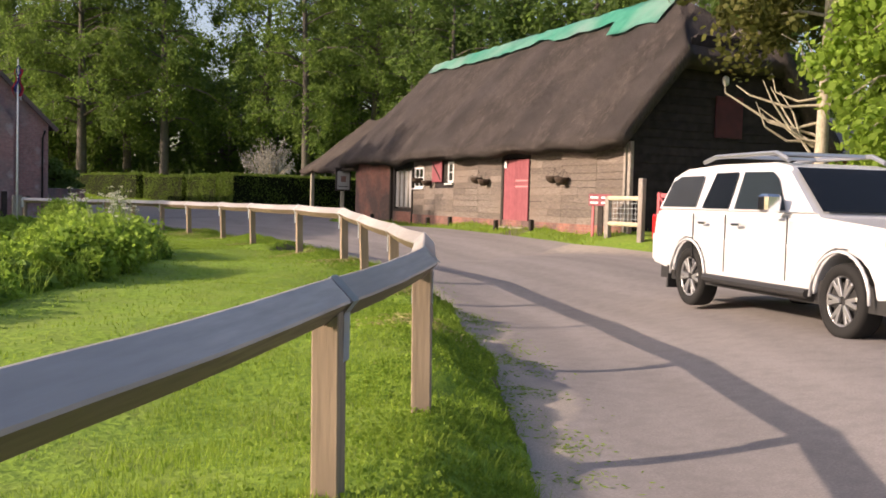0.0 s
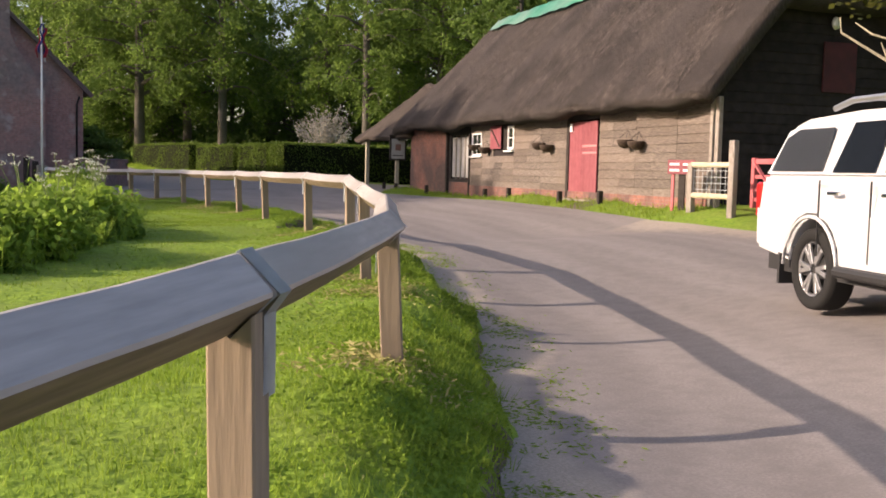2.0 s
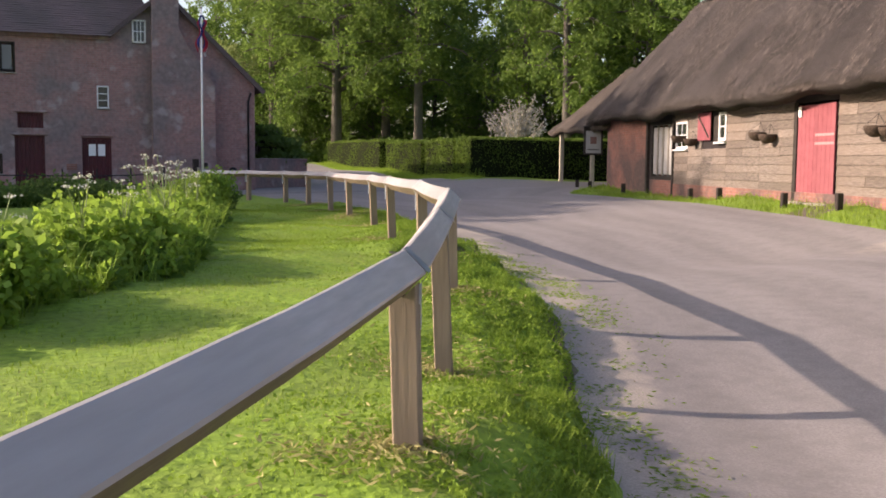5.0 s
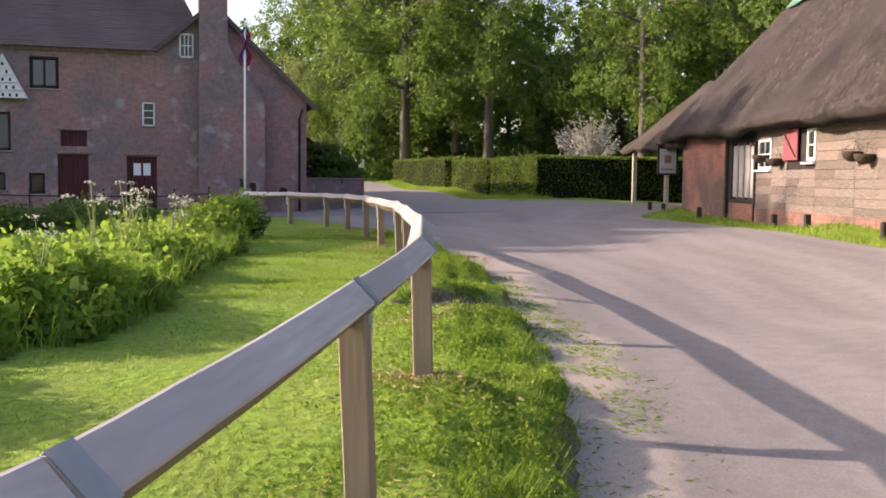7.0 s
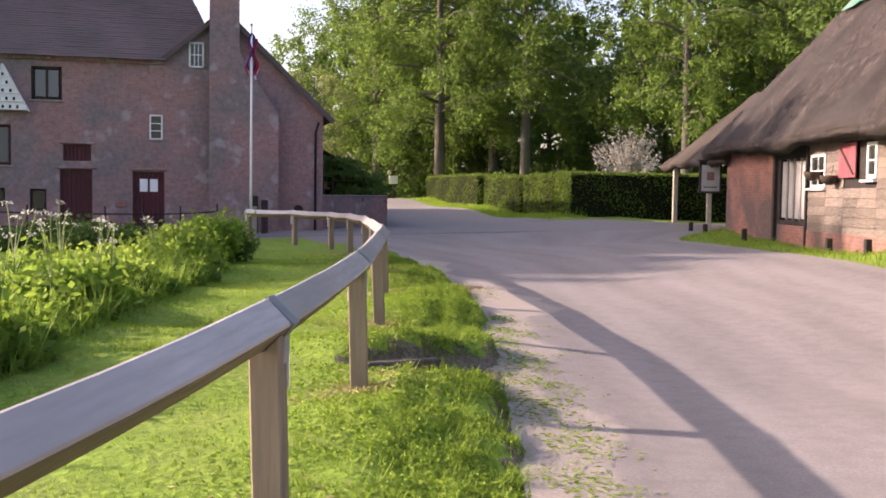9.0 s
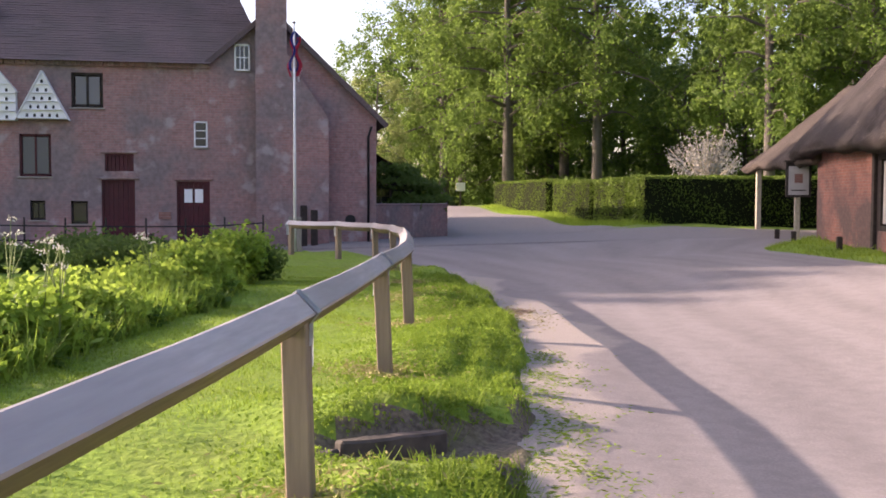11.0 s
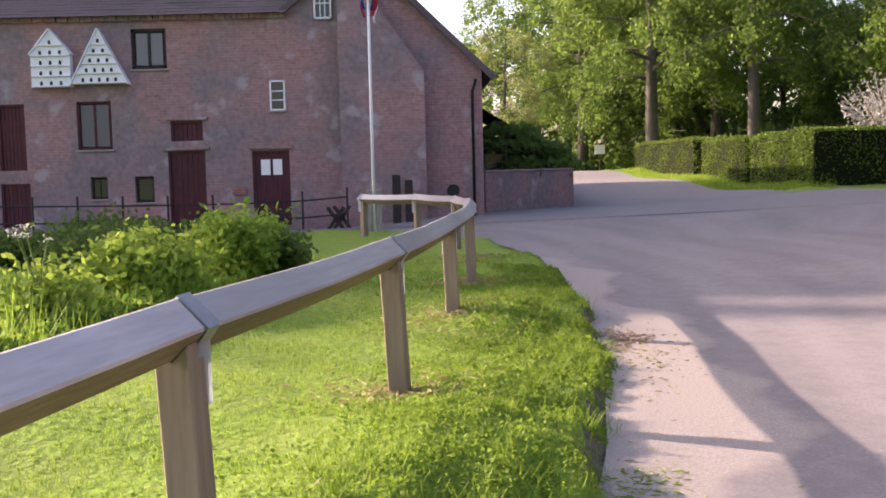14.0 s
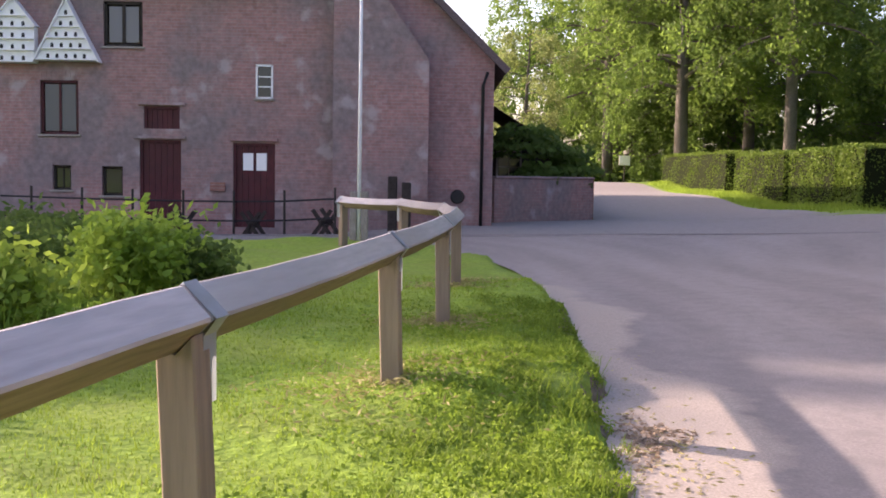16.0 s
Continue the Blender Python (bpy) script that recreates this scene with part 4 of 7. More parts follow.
# ---- the brick mill ----
MY = 44.4
mill = base("brick_mill", 0, 0, 0, label="tall red brick watermill with tiled roof and chimney breast", category="mill")
OPEN = [(-0.97, 1.49, -0.29, 3.14), (-0.98, 0.06, -0.24, 1.16), (1.0, 1.96, 1.86, 3.17), (2.43, 3.93, 3.30, 4.93), (1.26, 0.72, 1.68, 1.28), (2.37, 0.61, 2.84, 1.27),
        (3.22, -0.1, 4.15, 1.88), (3.32, 2.13, 4.12, 2.63), (5.32, -0.05, 6.26, 1.84), (5.82, 2.83, 6.21, 3.59)]
bm = bmesh.new()
wall_with_holes(bm, -16.0, 6.36, -1.0, 5.35, MY, MY + 0.35, OPEN)
part("front_wall", bm, M_BRICK, mill)
bm = bmesh.new()
prism(bm, [(6.36, -1.0), (11.15, -1.0), (11.15, 3.75), (8.05, 6.75), (6.36, 5.35)], MY + 0.003, MY + 0.35)
wing = part("gable_wall", bm, M_BRICK, mill)
bm = bmesh.new()
box(bm, 10.85, MY + 0.35, -1, 11.15, 62, 3.7)
part("side_wall", bm, M_BRICK_SIDE, mill)
bm = bmesh.new()
box(bm, -16.0, MY + 0.35, -1, -15.7, 56, 5.3)
part("end_wall", bm, M_BRICK_SIDE, mill)
bm = bmesh.new()
box(bm, -16.0, 55.7, -1, 11.15, 56, 5.3)
part("back_wall", bm, M_BRICK, mill)
# chimney breast with a sloping shoulder, and the stack
bm = bmesh.new()
prism(bm, [(7.6, -1.0), (9.7, -1.0), (9.7, 3.7), (8.75, 5.05), (8.5, 5.6), (8.5, 9.3), (7.62, 9.3), (7.6, 5.0)], MY - 0.45, MY + 0.2)
part("chimney", bm, M_BRICK, mill, "broad brick chimney breast with sloping shoulder")
bm = bmesh.new()
box(bm, 7.55, MY - 0.5, 9.3, 8.57, MY + 0.25, 9.5, 0.02)
part("chimney_cap", bm, M_BRICK, mill)
# main roof: tiles in courses
def tiled_slope(name, p0, p1, q0, q1, courses, parent, material):
    """Lapped courses between the eave p0-p1 and the ridge q0-q1."""
    p0, p1, q0, q1 = [Vector(v) for v in (p0, p1, q0, q1)]
    nrm = (p1 - p0).cross(q0 - p0).normalized()
    if nrm.z < 0:
        nrm = -nrm
    bm = bmesh.new()
    for k in range(courses):
        a, b = k / courses, (k + 1) / courses
        l0, r0, l1, r1 = p0.lerp(q0, a), p1.lerp(q1, a), p0.lerp(q0, b), p1.lerp(q1, b)
        n = 60
        lower = [bm.verts.new(l0.lerp(r0, i / n) + nrm * (0.009 + 0.016 * noise.noise((i * 0.7, k * 1.3, 0)))) for i in range(n + 1)]
        base_ = [bm.verts.new(l0.lerp(r0, i / n)) for i in range(n + 1)]
        upper = [bm.verts.new(l1.lerp(r1, i / n)) for i in range(n + 1)]
        for i in range(n):
            bm.faces.new((lower[i], lower[i + 1], upper[i + 1], upper[i]))
            bm.faces.new((base_[i], base_[i + 1], lower[i + 1], lower[i]))
    bmesh.ops.remove_doubles(bm, verts=bm.verts[:], dist=0.0005)
    bmesh.ops.recalc_face_normals(bm, faces=bm.faces)
    return part(name, bm, material, parent)


RZ = 11.2
K_Y, K_Z = MY - 0.3 + 0.22 * (50.3 - MY), 5.22 + 0.22 * (RZ - 5.22)     # where the wing meets the main slope
tiled_slope("roof", (-16.3, MY - 0.3, 5.22), (6.3, MY - 0.3, 5.22), (-16.3, K_Y, K_Z), (7.5, K_Y, K_Z), 16, mill, M_TILE)
tiled_slope("roof", (-16.3, K_Y, K_Z), (7.5, K_Y, K_Z), (-16.3, 50.0, RZ), (5.6, 50.0, RZ), 56, mill, M_TILE)
tiled_slope("roof", (-16.3, 56.3, 5.2), (7.5, 56.3, 5.2), (-16.3, 50.0, RZ), (5.6, 50.0, RZ), 30, mill, M_TILE)
tiled_slope("roof", (7.5, K_Y, K_Z), (7.5, 56.3, 5.2), (5.6, 50.0, RZ), (5.6, 50.02, RZ), 30, mill, M_TILE)
tiled_slope("wing_roof", (11.45, MY - 0.18, 3.55), (11.45, 62, 3.55), (8.05, MY - 0.18, 6.86), (8.05, 62, 6.86), 26, mill, M_TILE)
tiled_slope("wing_roof", (6.2, MY - 0.18, 5.28), (6.2, 50, 5.28), (8.05, MY - 0.18, 6.86), (8.05, 50, 6.86), 16, mill, M_TILE)
for a, b in (((6.2, 5.28), (8.05, 6.86)), ((8.05, 6.86), (11.45, 3.55))):
    bm = bmesh.new()
    beam(bm, (a[0], MY - 0.2, a[1] - 0.04), (b[0], MY - 0.2, b[1] - 0.04), 0.09, 0.16, 0.01)
    part("verge", bm, M_TILE, mill)
bm = bmesh.new()
for k in range(150):
    x = -16 + 22.3 * k / 150
    box(bm, x, MY - 0.1 - 0.03 * (k % 2), 5.12, x + 0.13, MY + 0.05, 5.24)
dent = part("brick_cornice", bm, M_BRICK, mill)
# doors, hatches and windows of the front
def leaf_door(x0, z0, x1, z1, material, name, label, y=MY + 0.08, boards=6):
    d = new(name)
    d.parent = mill
    d["label"] = label
    for k in range(boards):
        bm = bmesh.new()
        w = (x1 - x0 - 0.12) / boards
        box(bm, x0 + 0.06 + w * k + 0.003, y, z0, x0 + 0.06 + w * (k + 1) - 0.003, y + 0.05, z1 - 0.06, 0.003)
        part("plank", bm, material, d)
    for a in ((x0, z0, x0 + 0.06, z1), (x1 - 0.06, z0, x1, z1), (x0 + 0.06, z1 - 0.06, x1 - 0.06, z1)):
        bm = bmesh.new()
        box(bm, a[0], y - 0.05, a[1], a[2], y + 0.06, a[3], 0.004)
        part("frame", bm, material, d)
    return d


leaf_door(-0.97, 1.49, -0.29, 3.14, M_MAROON, "hatch", "dark maroon loading hatch")
leaf_door(-0.98, 0.06, -0.24, 1.16, M_MAROON, "low_door", "dark maroon low door")
leaf_door(3.22, -0.1, 4.15, 1.88, M_MAROON, "plank_door", "closed dark maroon plank door")
leaf_door(3.32, 2.13, 4.12, 2.63, M_MAROON, "hatch", "small maroon hatch over the door")
d2 = leaf_door(5.32, -0.05, 6.26, 1.84, M_MAROON, "plank_door", "maroon door with two white notices")
for a in (5.53, 5.83):
    bm = bmesh.new()
    box(bm, a, MY + 0.066, 1.23, a + 0.23, MY + 0.076, 1.62)
    part("notice", bm, M_PAPER, d2, "white paper notice")
# the grey pane colour holds dust and the sky's reflection together
framed_window(mill, 2.43, 3.93, 3.30, 4.93, 2, 1, M_BLACK, MY + 0.05, 0.07, 0.08, plain("dusty_sky_glass", (0.17, 0.165, 0.17), 0.35), 0.07)
framed_window(mill, 1.0, 1.96, 1.86, 3.17, 2, 1, M_MAROON, MY + 0.05, 0.06, 0.08, plain("dim_glass", (0.10, 0.098, 0.1), 0.3), 0.05)
framed_window(mill, 5.82, 2.83, 6.21, 3.59, 1, 3, M_WHITE, MY - 0.01, 0.045, 0.07)
framed_window(mill, 6.99, 5.07, 7.44, 5.85, 3, 2, M_WHITE, MY - 0.06, 0.05, 0.06)
framed_window(mill, 1.26, 0.72, 1.68, 1.28, 2, 1, M_BLACK, MY + 0.1, 0.05, 0.06)
framed_window(mill, 2.37, 0.61, 2.84, 1.27, 1, 1, M_BLACK, MY + 0.1, 0.05, 0.06)
for x0, x1, z in ((3.1, 4.27, 1.9), (3.2, 4.25, 2.65), (5.25, 6.33, 1.88)):
    bm = bmesh.new()
    box(bm, x0, MY - 0.07, z, x1, MY + 0.05, z + 0.07, 0.008)
    part("lintel", bm, M_BLACK if z < 1.89 and x0 < 5 else M_BRICK, mill)
for x0, x1, z in ((0.95, 1.91, 1.92), (2.38, 3.35, 3.89), (5.78, 6.25, 2.79), (1.2, 1.74, 0.68), (2.3, 2.9, 0.57)):
    bm = bmesh.new()
    box(bm, x0, MY - 0.05, z, x1, MY + 0.06, z + 0.045, 0.006)
    part("sill", bm, M_GREYWOOD, mill)
# segmental arches over openings
def arch(x0, x1, z, rise, material, n=9):
    bm = bmesh.new()
    for k in range(n):
        a, b = k / n, (k + 1) / n
        f = lambda t: (x0 + (x1 - x0) * t, z + rise * 4 * t * (1 - t))
        p, q = f(a + 0.01), f(b - 0.01)
        vs = [bm.verts.new((xx, yy, zz)) for yy in (MY - 0.012, MY + 0.1) for xx, zz in (p, q, (q[0] * 1.0, q[1] + 0.14), (p[0], p[1] + 0.14))]
        for f4 in ((0, 1, 2, 3), (7, 6, 5, 4), (0, 4, 5, 1), (2, 6, 7, 3), (1, 5, 6, 2), (0, 3, 7, 4)):
            bm.faces.new([vs[i] for i in f4])
    bmesh.ops.recalc_face_normals(bm, faces=bm.faces)
    part("brick_arch", bm, material, mill)


for x0, x1, z in ((0.95, 1.91, 3.17), (1.22, 1.72, 1.28), (-1.0, -0.2, 1.16), (5.3, 6.3, 1.95)):
    arch(x0, x1, z, 0.06, M_BRICK)
# roof dormer
dm = new("dormer")
dm.parent = mill
bm = bmesh.new()
box(bm, -0.95, 45.2, 6.0, 0.2, 47.2, 6.95)
part("cheek", bm, M_SLATE, dm)
framed_window(dm, -0.85, 6.1, 0.1, 6.85, 2, 1, M_WHITE, 45.12, 0.06, 0.08)
# drainpipe
bm = bmesh.new()
tube(bm, [(11.0, MY - 0.1, 3.5), (10.9, MY - 0.1, 3.2), (10.9, MY - 0.1, 0.0)], 0.038, sides=8)
part("drainpipe", bm, M_METALBLACK, mill, "black iron drainpipe", smooth=True)


def dovecote(x0, x1, z0, ze, z1, rows, label):
    """A flat white pigeon house: back, shelves, and black plates that paint the unlit holes."""
    ob = base("dovecote", (x0 + x1) / 2, MY - 0.02, z0, label=label, category="dovecote", group="white dovecotes on the mill")
    w, c = (x1 - x0) / 2, 0.0
    bm = bmesh.new()
    outline = [(-w, 0), (w, 0), (w, ze - z0), (0, z1 - z0), (-w, ze - z0)] if ze > z0 else [(-w, 0), (w, 0), (0, z1 - z0)]
    prism(bm, outline, -0.22, -0.002)
    part("box", bm, M_WHITE, ob)
    H = z1 - z0
    for r in range(rows):
        z = 0.02 + H * 0.9 * r / rows
        ww = w if z < ze - z0 else w * (1 - (z - (ze - z0)) / (z1 - ze))
        bm = bmesh.new()
        box(bm, -ww * 0.99, -0.29, z - 0.012, ww * 0.99, -0.225, z + 0.012, 0.003)
        part("perch", bm, M_WHITE, ob)
        n = 3 if ze > z0 else max(1, 5 - r)
        if ze > z0 and z > ze - z0:
            n = 2 if r == rows - 2 else 1
        for k in range(n):
            xx = ww * 0.75 * ((2 * (k + 0.5) / n) - 1) if n > 1 else 0
            bm = bmesh.new()
            prism(bm, [(xx - 0.035, z + 0.03), (xx + 0.035, z + 0.03), (xx + 0.035, z + 0.1), (xx + 0.018, z + 0.13), (xx - 0.018, z + 0.13), (xx - 0.035, z + 0.1)], -0.224, -0.215)
            part("hole_dark", bm, M_METALBLACK, ob)
    for sgn in ((-1, 1)):
        bm = bmesh.new()
        beam(bm, (sgn * w * 1.06, -0.14, (ze - z0) - 0.03), (0, -0.14, H + 0.03), 0.3, 0.025)
        part("roof", bm, M_WHITE, ob)


dovecote(0.02, 0.98, 3.52, 4.35, 4.91, 5, "white wooden house-shaped dovecote on the brick wall")
dovecote(1.0, 2.36, 3.58, 3.58, 4.90, 5, "white wooden triangular dovecote on the brick wall")

# low brick wall beside the lane
lw = base("garden_wall", 0, 0, 0, label="low weathered brick wall at the lane side", category="wall")
bm = bmesh.new()
a, b = Vector((11.2, 46.0, 0)), Vector((14.0, 48.9, 0))
beam(bm, (a.x, a.y, 0.5), (b.x, b.y, 0.5), 0.24, 1.3, 0.01)
part("brickwork", bm, M_BRICK, lw)
bm = bmesh.new()
beam(bm, (a.x, a.y, 1.17), (b.x + 0.03, b.y + 0.03, 1.17), 0.3, 0.07, 0.02)
part("coping", bm, M_BRICK, lw, "brick coping")
bm = bmesh.new()
beam(bm, (14.0, 48.9, 0.5), (14.6, 60, 0.7), 0.24, 1.25, 0.01)
part("brickwork", bm, M_BRICK_SIDE, lw)
# lean-to behind it
shed = base("lean_to", 0, 0, 0, label="dark lean-to shed behind the low wall", category="shed")
bm = bmesh.new()
box(bm, 11.2, 49.5, 0, 13.0, 54, 2.2)
part("wall", bm, M_BLACK, shed)
tiled_slope("roof", (13.3, 49.2, 1.9), (13.3, 54.2, 1.9), (11.2, 49.2, 3.2), (11.2, 54.2, 3.2), 14, shed, M_TILE)
framed_window(shed, 11.5, 1.0, 12.2, 1.9, 2, 2, M_GREYWOOD, 49.42, 0.05, 0.06)

# flagpole with a limp flag
fp = base("flagpole", 8.58, 39.1, gh(8.58, 39.1), label="slim white flagpole with a limp union flag", category="flagpole")
bm = bmesh.new()
tube(bm, [(0, 0, -0.2), (0, 0, 2.6), (0, 0, 5.55)], 0.04, 0.025, 10)
part("pole", bm, M_WHITE, fp, smooth=True)
bm = bmesh.new()
bmesh.ops.create_uvsphere(bm, u_segments=10, v_segments=6, radius=0.04, matrix=Matrix.Translation((0, 0, 5.58)))
part("finial", bm, M_GREYWOOD, fp)
for k, (mt, x0, dx) in enumerate(((M_FLAGBLUE, 0.02, 0.05), (M_FLAGRED, 0.05, 0.09), (M_FLAGWHITE, 0.09, 0.05), (M_FLAGBLUE, -0.07, 0.06), (M_FLAGRED, -0.1, 0.05))):
    bm = bmesh.new()
    rows = []
    for i in range(13):
        z = 5.35 - 0.95 * i / 12 - 0.12 * (k % 3)
        o = 0.05 * math.sin(i * 0.8 + k)
        sp = 0.5 + i / 12
        rows.append([bm.verts.new((x0 * sp + o + dx * t, 0.04 * math.sin(i * 0.6 + k + 3 * t) - 0.03 * k * (1 if k % 2 else -1), z)) for t in (0, 0.5, 1.0)])
    for p, q in zip(rows, rows[1:]):
        for t in range(2):
            bm.faces.new((p[t], p[t + 1], q[t + 1], q[t]))
    bmesh.ops.solidify(bm, geom=bm.faces[:], thickness=0.004)
    part("flag_fold", bm, mt, fp, smooth=True)
bm = bmesh.new()
box(bm, -0.16, -0.05, -0.2, -0.04, 0.07, 0.85, 0.01)
box(bm, 0.04, -0.05, -0.2, 0.16, 0.07, 0.85, 0.01)
part("tabernacle", bm, M_GREYWOOD, fp, "grey timber posts clamping the pole")

# ---- hedges ----
def leafy_box(rng, corners, z0, z1, depth, n, jitter=0.05):
    """Leaf centres over the faces of a clipped hedge whose footprint is a convex outline."""
    pts = [Vector((x, y, 0)) for x, y in corners]
    sides = [(pts[i], pts[(i + 1) % len(pts)]) for i in range(len(pts))]
    area = [(b - a).length * (z1 - z0) for a, b in sides]
    xs = [p.x for p in pts]
    ys = [p.y for p in pts]
    top_area = abs(sum(a.x * b.y - b.x * a.y for a, b in sides)) / 2
    tot = sum(area) + top_area
    out = []
    cx, cy = sum(xs) / len(xs), sum(ys) / len(ys)
    for (a, b), ar in zip(sides, area):
        k = int(n * ar / tot)
        t = rng.uniform(0, 1, k)
        z = rng.uniform(z0, z1, k)
        d = b - a
        nrm = Vector((d.y, -d.x, 0)).normalized()
        if nrm.dot(Vector((cx, cy, 0)) - a) > 0:
            nrm = -nrm
        push = rng.uniform(-depth, 0.02, k) + jitter * np.sin(t * d.length * 2.1 + z * 3) * 0.6
        out.append(np.stack([a.x + d.x * t + nrm.x * push, a.y + d.y * t + nrm.y * push, z], -1))
    k = int(n * top_area / tot)
    w = rng.dirichlet(np.ones(len(pts)), k)
    # spread evenly by mixing two triangles of the outline
    tri = rng.uniform(0, 1, (k, 2))
    p = np.array([[q.x, q.y] for q in pts])
    u, v = tri[:, :1], tri[:, 1:]
    if len(pts) == 4:
        xy = (1 - u) * (1 - v) * p[0] + u * (1 - v) * p[1] + u * v * p[2] + (1 - u) * v * p[3]
    else:
        xy = w @ p
    zt = z1 + rng.uniform(-depth, 0.03, k) + 0.03 * np.sin(xy[:, 0] * 2.3) * np.sin(xy[:, 1] * 1.9)
    out.append(np.column_stack([xy, zt]))
    return np.concatenate(out)


def hedge(corners, z0, z1, n, seed, label):
    rng = np.random.default_rng(seed)
    ob = base("hedge", 0, 0, 0, label=label, category="hedge", group="clipped hedges by the lane")
    # solid near-black core: shade between the leaves is put into its colour
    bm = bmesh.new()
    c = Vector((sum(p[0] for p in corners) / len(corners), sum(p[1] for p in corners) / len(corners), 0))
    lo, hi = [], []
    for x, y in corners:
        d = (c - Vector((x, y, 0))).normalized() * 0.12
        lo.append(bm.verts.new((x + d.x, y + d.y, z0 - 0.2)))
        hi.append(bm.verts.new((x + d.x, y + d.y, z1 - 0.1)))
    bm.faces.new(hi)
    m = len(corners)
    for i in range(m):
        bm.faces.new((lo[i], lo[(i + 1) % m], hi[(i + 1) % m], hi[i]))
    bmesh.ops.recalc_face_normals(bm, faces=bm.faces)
    part("core", bm, plain("hedge_inner_shade", (0.012, 0.016, 0.006), 0.95, 0, 0.05), ob)
    q = quads("leaves", leaves(rng, leafy_box(rng, corners, z0, z1, 0.12, int(n * 1.6)), 0.055), M_LEAF_HEDGE, ob)


hedge([(20.8, 47.7), (31.0, 47.9), (31.0, 49.6), (20.9, 49.6)], 0.42, 2.18, 20000, 11, "dense clipped box hedge end in shade")
hedge([(20.85, 49.65), (21.0, 53.7), (22.6, 53.7), (22.5, 49.65)], 0.45, 2.15, 9000, 12, "clipped green hedge block beside the lane")
hedge([(21.0, 54.2), (21.15, 60.3), (22.8, 60.3), (22.7, 54.2)], 0.5, 2.15, 9000, 13, "clipped green hedge block beside the lane")
hedge([(21.1, 61.2), (20.7, 71), (22.6, 71), (22.8, 61.2)], 0.55, 2.3, 9000, 14, "longer green hedge block beside the lane")

# ---- trees ----
def tree_meshes(seed, tall, spread, first, n_limbs, leaf, per_spray, sprays, radius, droop=0.0, trunk_r=0.3):
    """A trunk with arching limbs and side twigs, and sprays of leaves that hang about them."""
    rng = np.random.default_rng(seed)
    bm = bmesh.new()
    lean = rng.normal(0, 0.02, 2)

    def stem(h):
        k = h / (tall * 0.93)
        return Vector((lean[0] * tall * k * k, lean[1] * tall * k * k, h))

    trunk = [stem(tall * k * 0.93) for k in np.linspace(0, 1, 8)]
    trunk[0] = Vector((0, 0, -0.4))
    tube(bm, trunk, trunk_r, trunk_r * 0.18, 9)
    cents, hang = [], []
    for i in range(n_limbs):
        h = first + (tall * 0.96 - first) * (i + rng.uniform(0, 0.9)) / n_limbs
        root = stem(min(h, tall * 0.93))
        az = i * 2.4 + rng.uniform(-0.6, 0.6)
        f = (h - first) / (tall - first)
        reach = spread * (0.45 + 0.62 * math.sin(math.pi * min(1, 0.2 + f * 0.72))) * rng.uniform(0.6, 1.18)
        out = Vector((math.cos(az), math.sin(az), 0))
        side = Vector((-out.y, out.x, 0))
        rise, fall = reach * rng.uniform(0.3, 0.75), reach * (droop + rng.uniform(0.1, 0.4)) * (1.1 - 0.6 * f)

        def along(t):
            return root + out * (reach * t) + Vector((0, 0, rise * t - fall * t * t * 1.15))

        r = max(0.035, trunk_r * (1 - 0.8 * min(1, h / tall)) * 0.42)
        tube(bm, [along(t) for t in (0, 0.3, 0.62, 1.0)], r, 0.012, 5)
        for c in range(sprays):
            t = rng.uniform(0.2, 1.06) ** 0.75
            w = rng.normal(0, 0.2 * reach * (1.1 - 0.55 * t))
            p = along(t) + side * w + Vector((0, 0, rng.normal(-0.25, 0.55) * radius * 1.3))
            if c % 7 == 0:
                tube(bm, [along(max(0.1, t - 0.15)), p], 0.02, 0.008, 4)
            cents.append(np.array(p))
            hang.append(0.55 + 0.75 * t * rng.uniform(0.4, 1.2))
    pts, hang = np.repeat(np.array(cents), per_spray, axis=0), np.repeat(np.array(hang), per_spray)
    size = np.repeat(rng.uniform(0.55, 1.25, len(cents)), per_spray)[:, None]
    off = rng.normal(0, 0.42, pts.shape) * radius * size
    off[:, 2] = off[:, 2] * hang - np.abs(off[:, 0] + off[:, 1]) * 0.25 * hang
    return bm, leaves(rng, pts + off, leaf, facing=off / (radius * 0.42) + np.array([0, 0, 0.5]))


def make_tree(name, args, leaf_material, bark, label):
    ob = base(name, 0, -2000, 0, label=label, category="tree")
    bm, lv = tree_meshes(*args)
    part("trunk", bm, bark, ob, smooth=True)
    quads("crown", lv, leaf_material, ob)
    return ob


def put_trees(proto, spots, group):
    first = True
    for x, y, s, rz in spots:
        m = pose(x, y, gh(x, y) - 0.1, 0, 0, rz)
        if first:
            proto.matrix_world = m @ Matrix.Diagonal((s, s, s, 1))
            ob, first = proto, False
        else:
            ob = copy_thing(proto, m)
            ob.scale = (s, s, s)
        ob["group"] = group


LIME = make_tree("broadleaf_tree", (21, 21.0, 6.4, 4.9, 46, 0.14, 56, 16, 0.85, 0.42, 0.42), M_LEAF_LIME, M_BARK, "tall broadleaf tree in fresh green leaf with drooping lower boughs")
put_trees(LIME, [(23.2, 77.9, 1.0, 20), (20.8, 88, 0.95, 140), (28.5, 83, 0.95, 70), (45, 72, 1.05, 300)], "tall trees along the lane")
TALL = make_tree("tall_tree", (22, 24.0, 4.6, 5.5, 36, 0.15, 46, 14, 0.8, 0.3, 0.36), M_LEAF_LIME, M_BARK, "tall slim tree with a bare pale trunk and light crown")
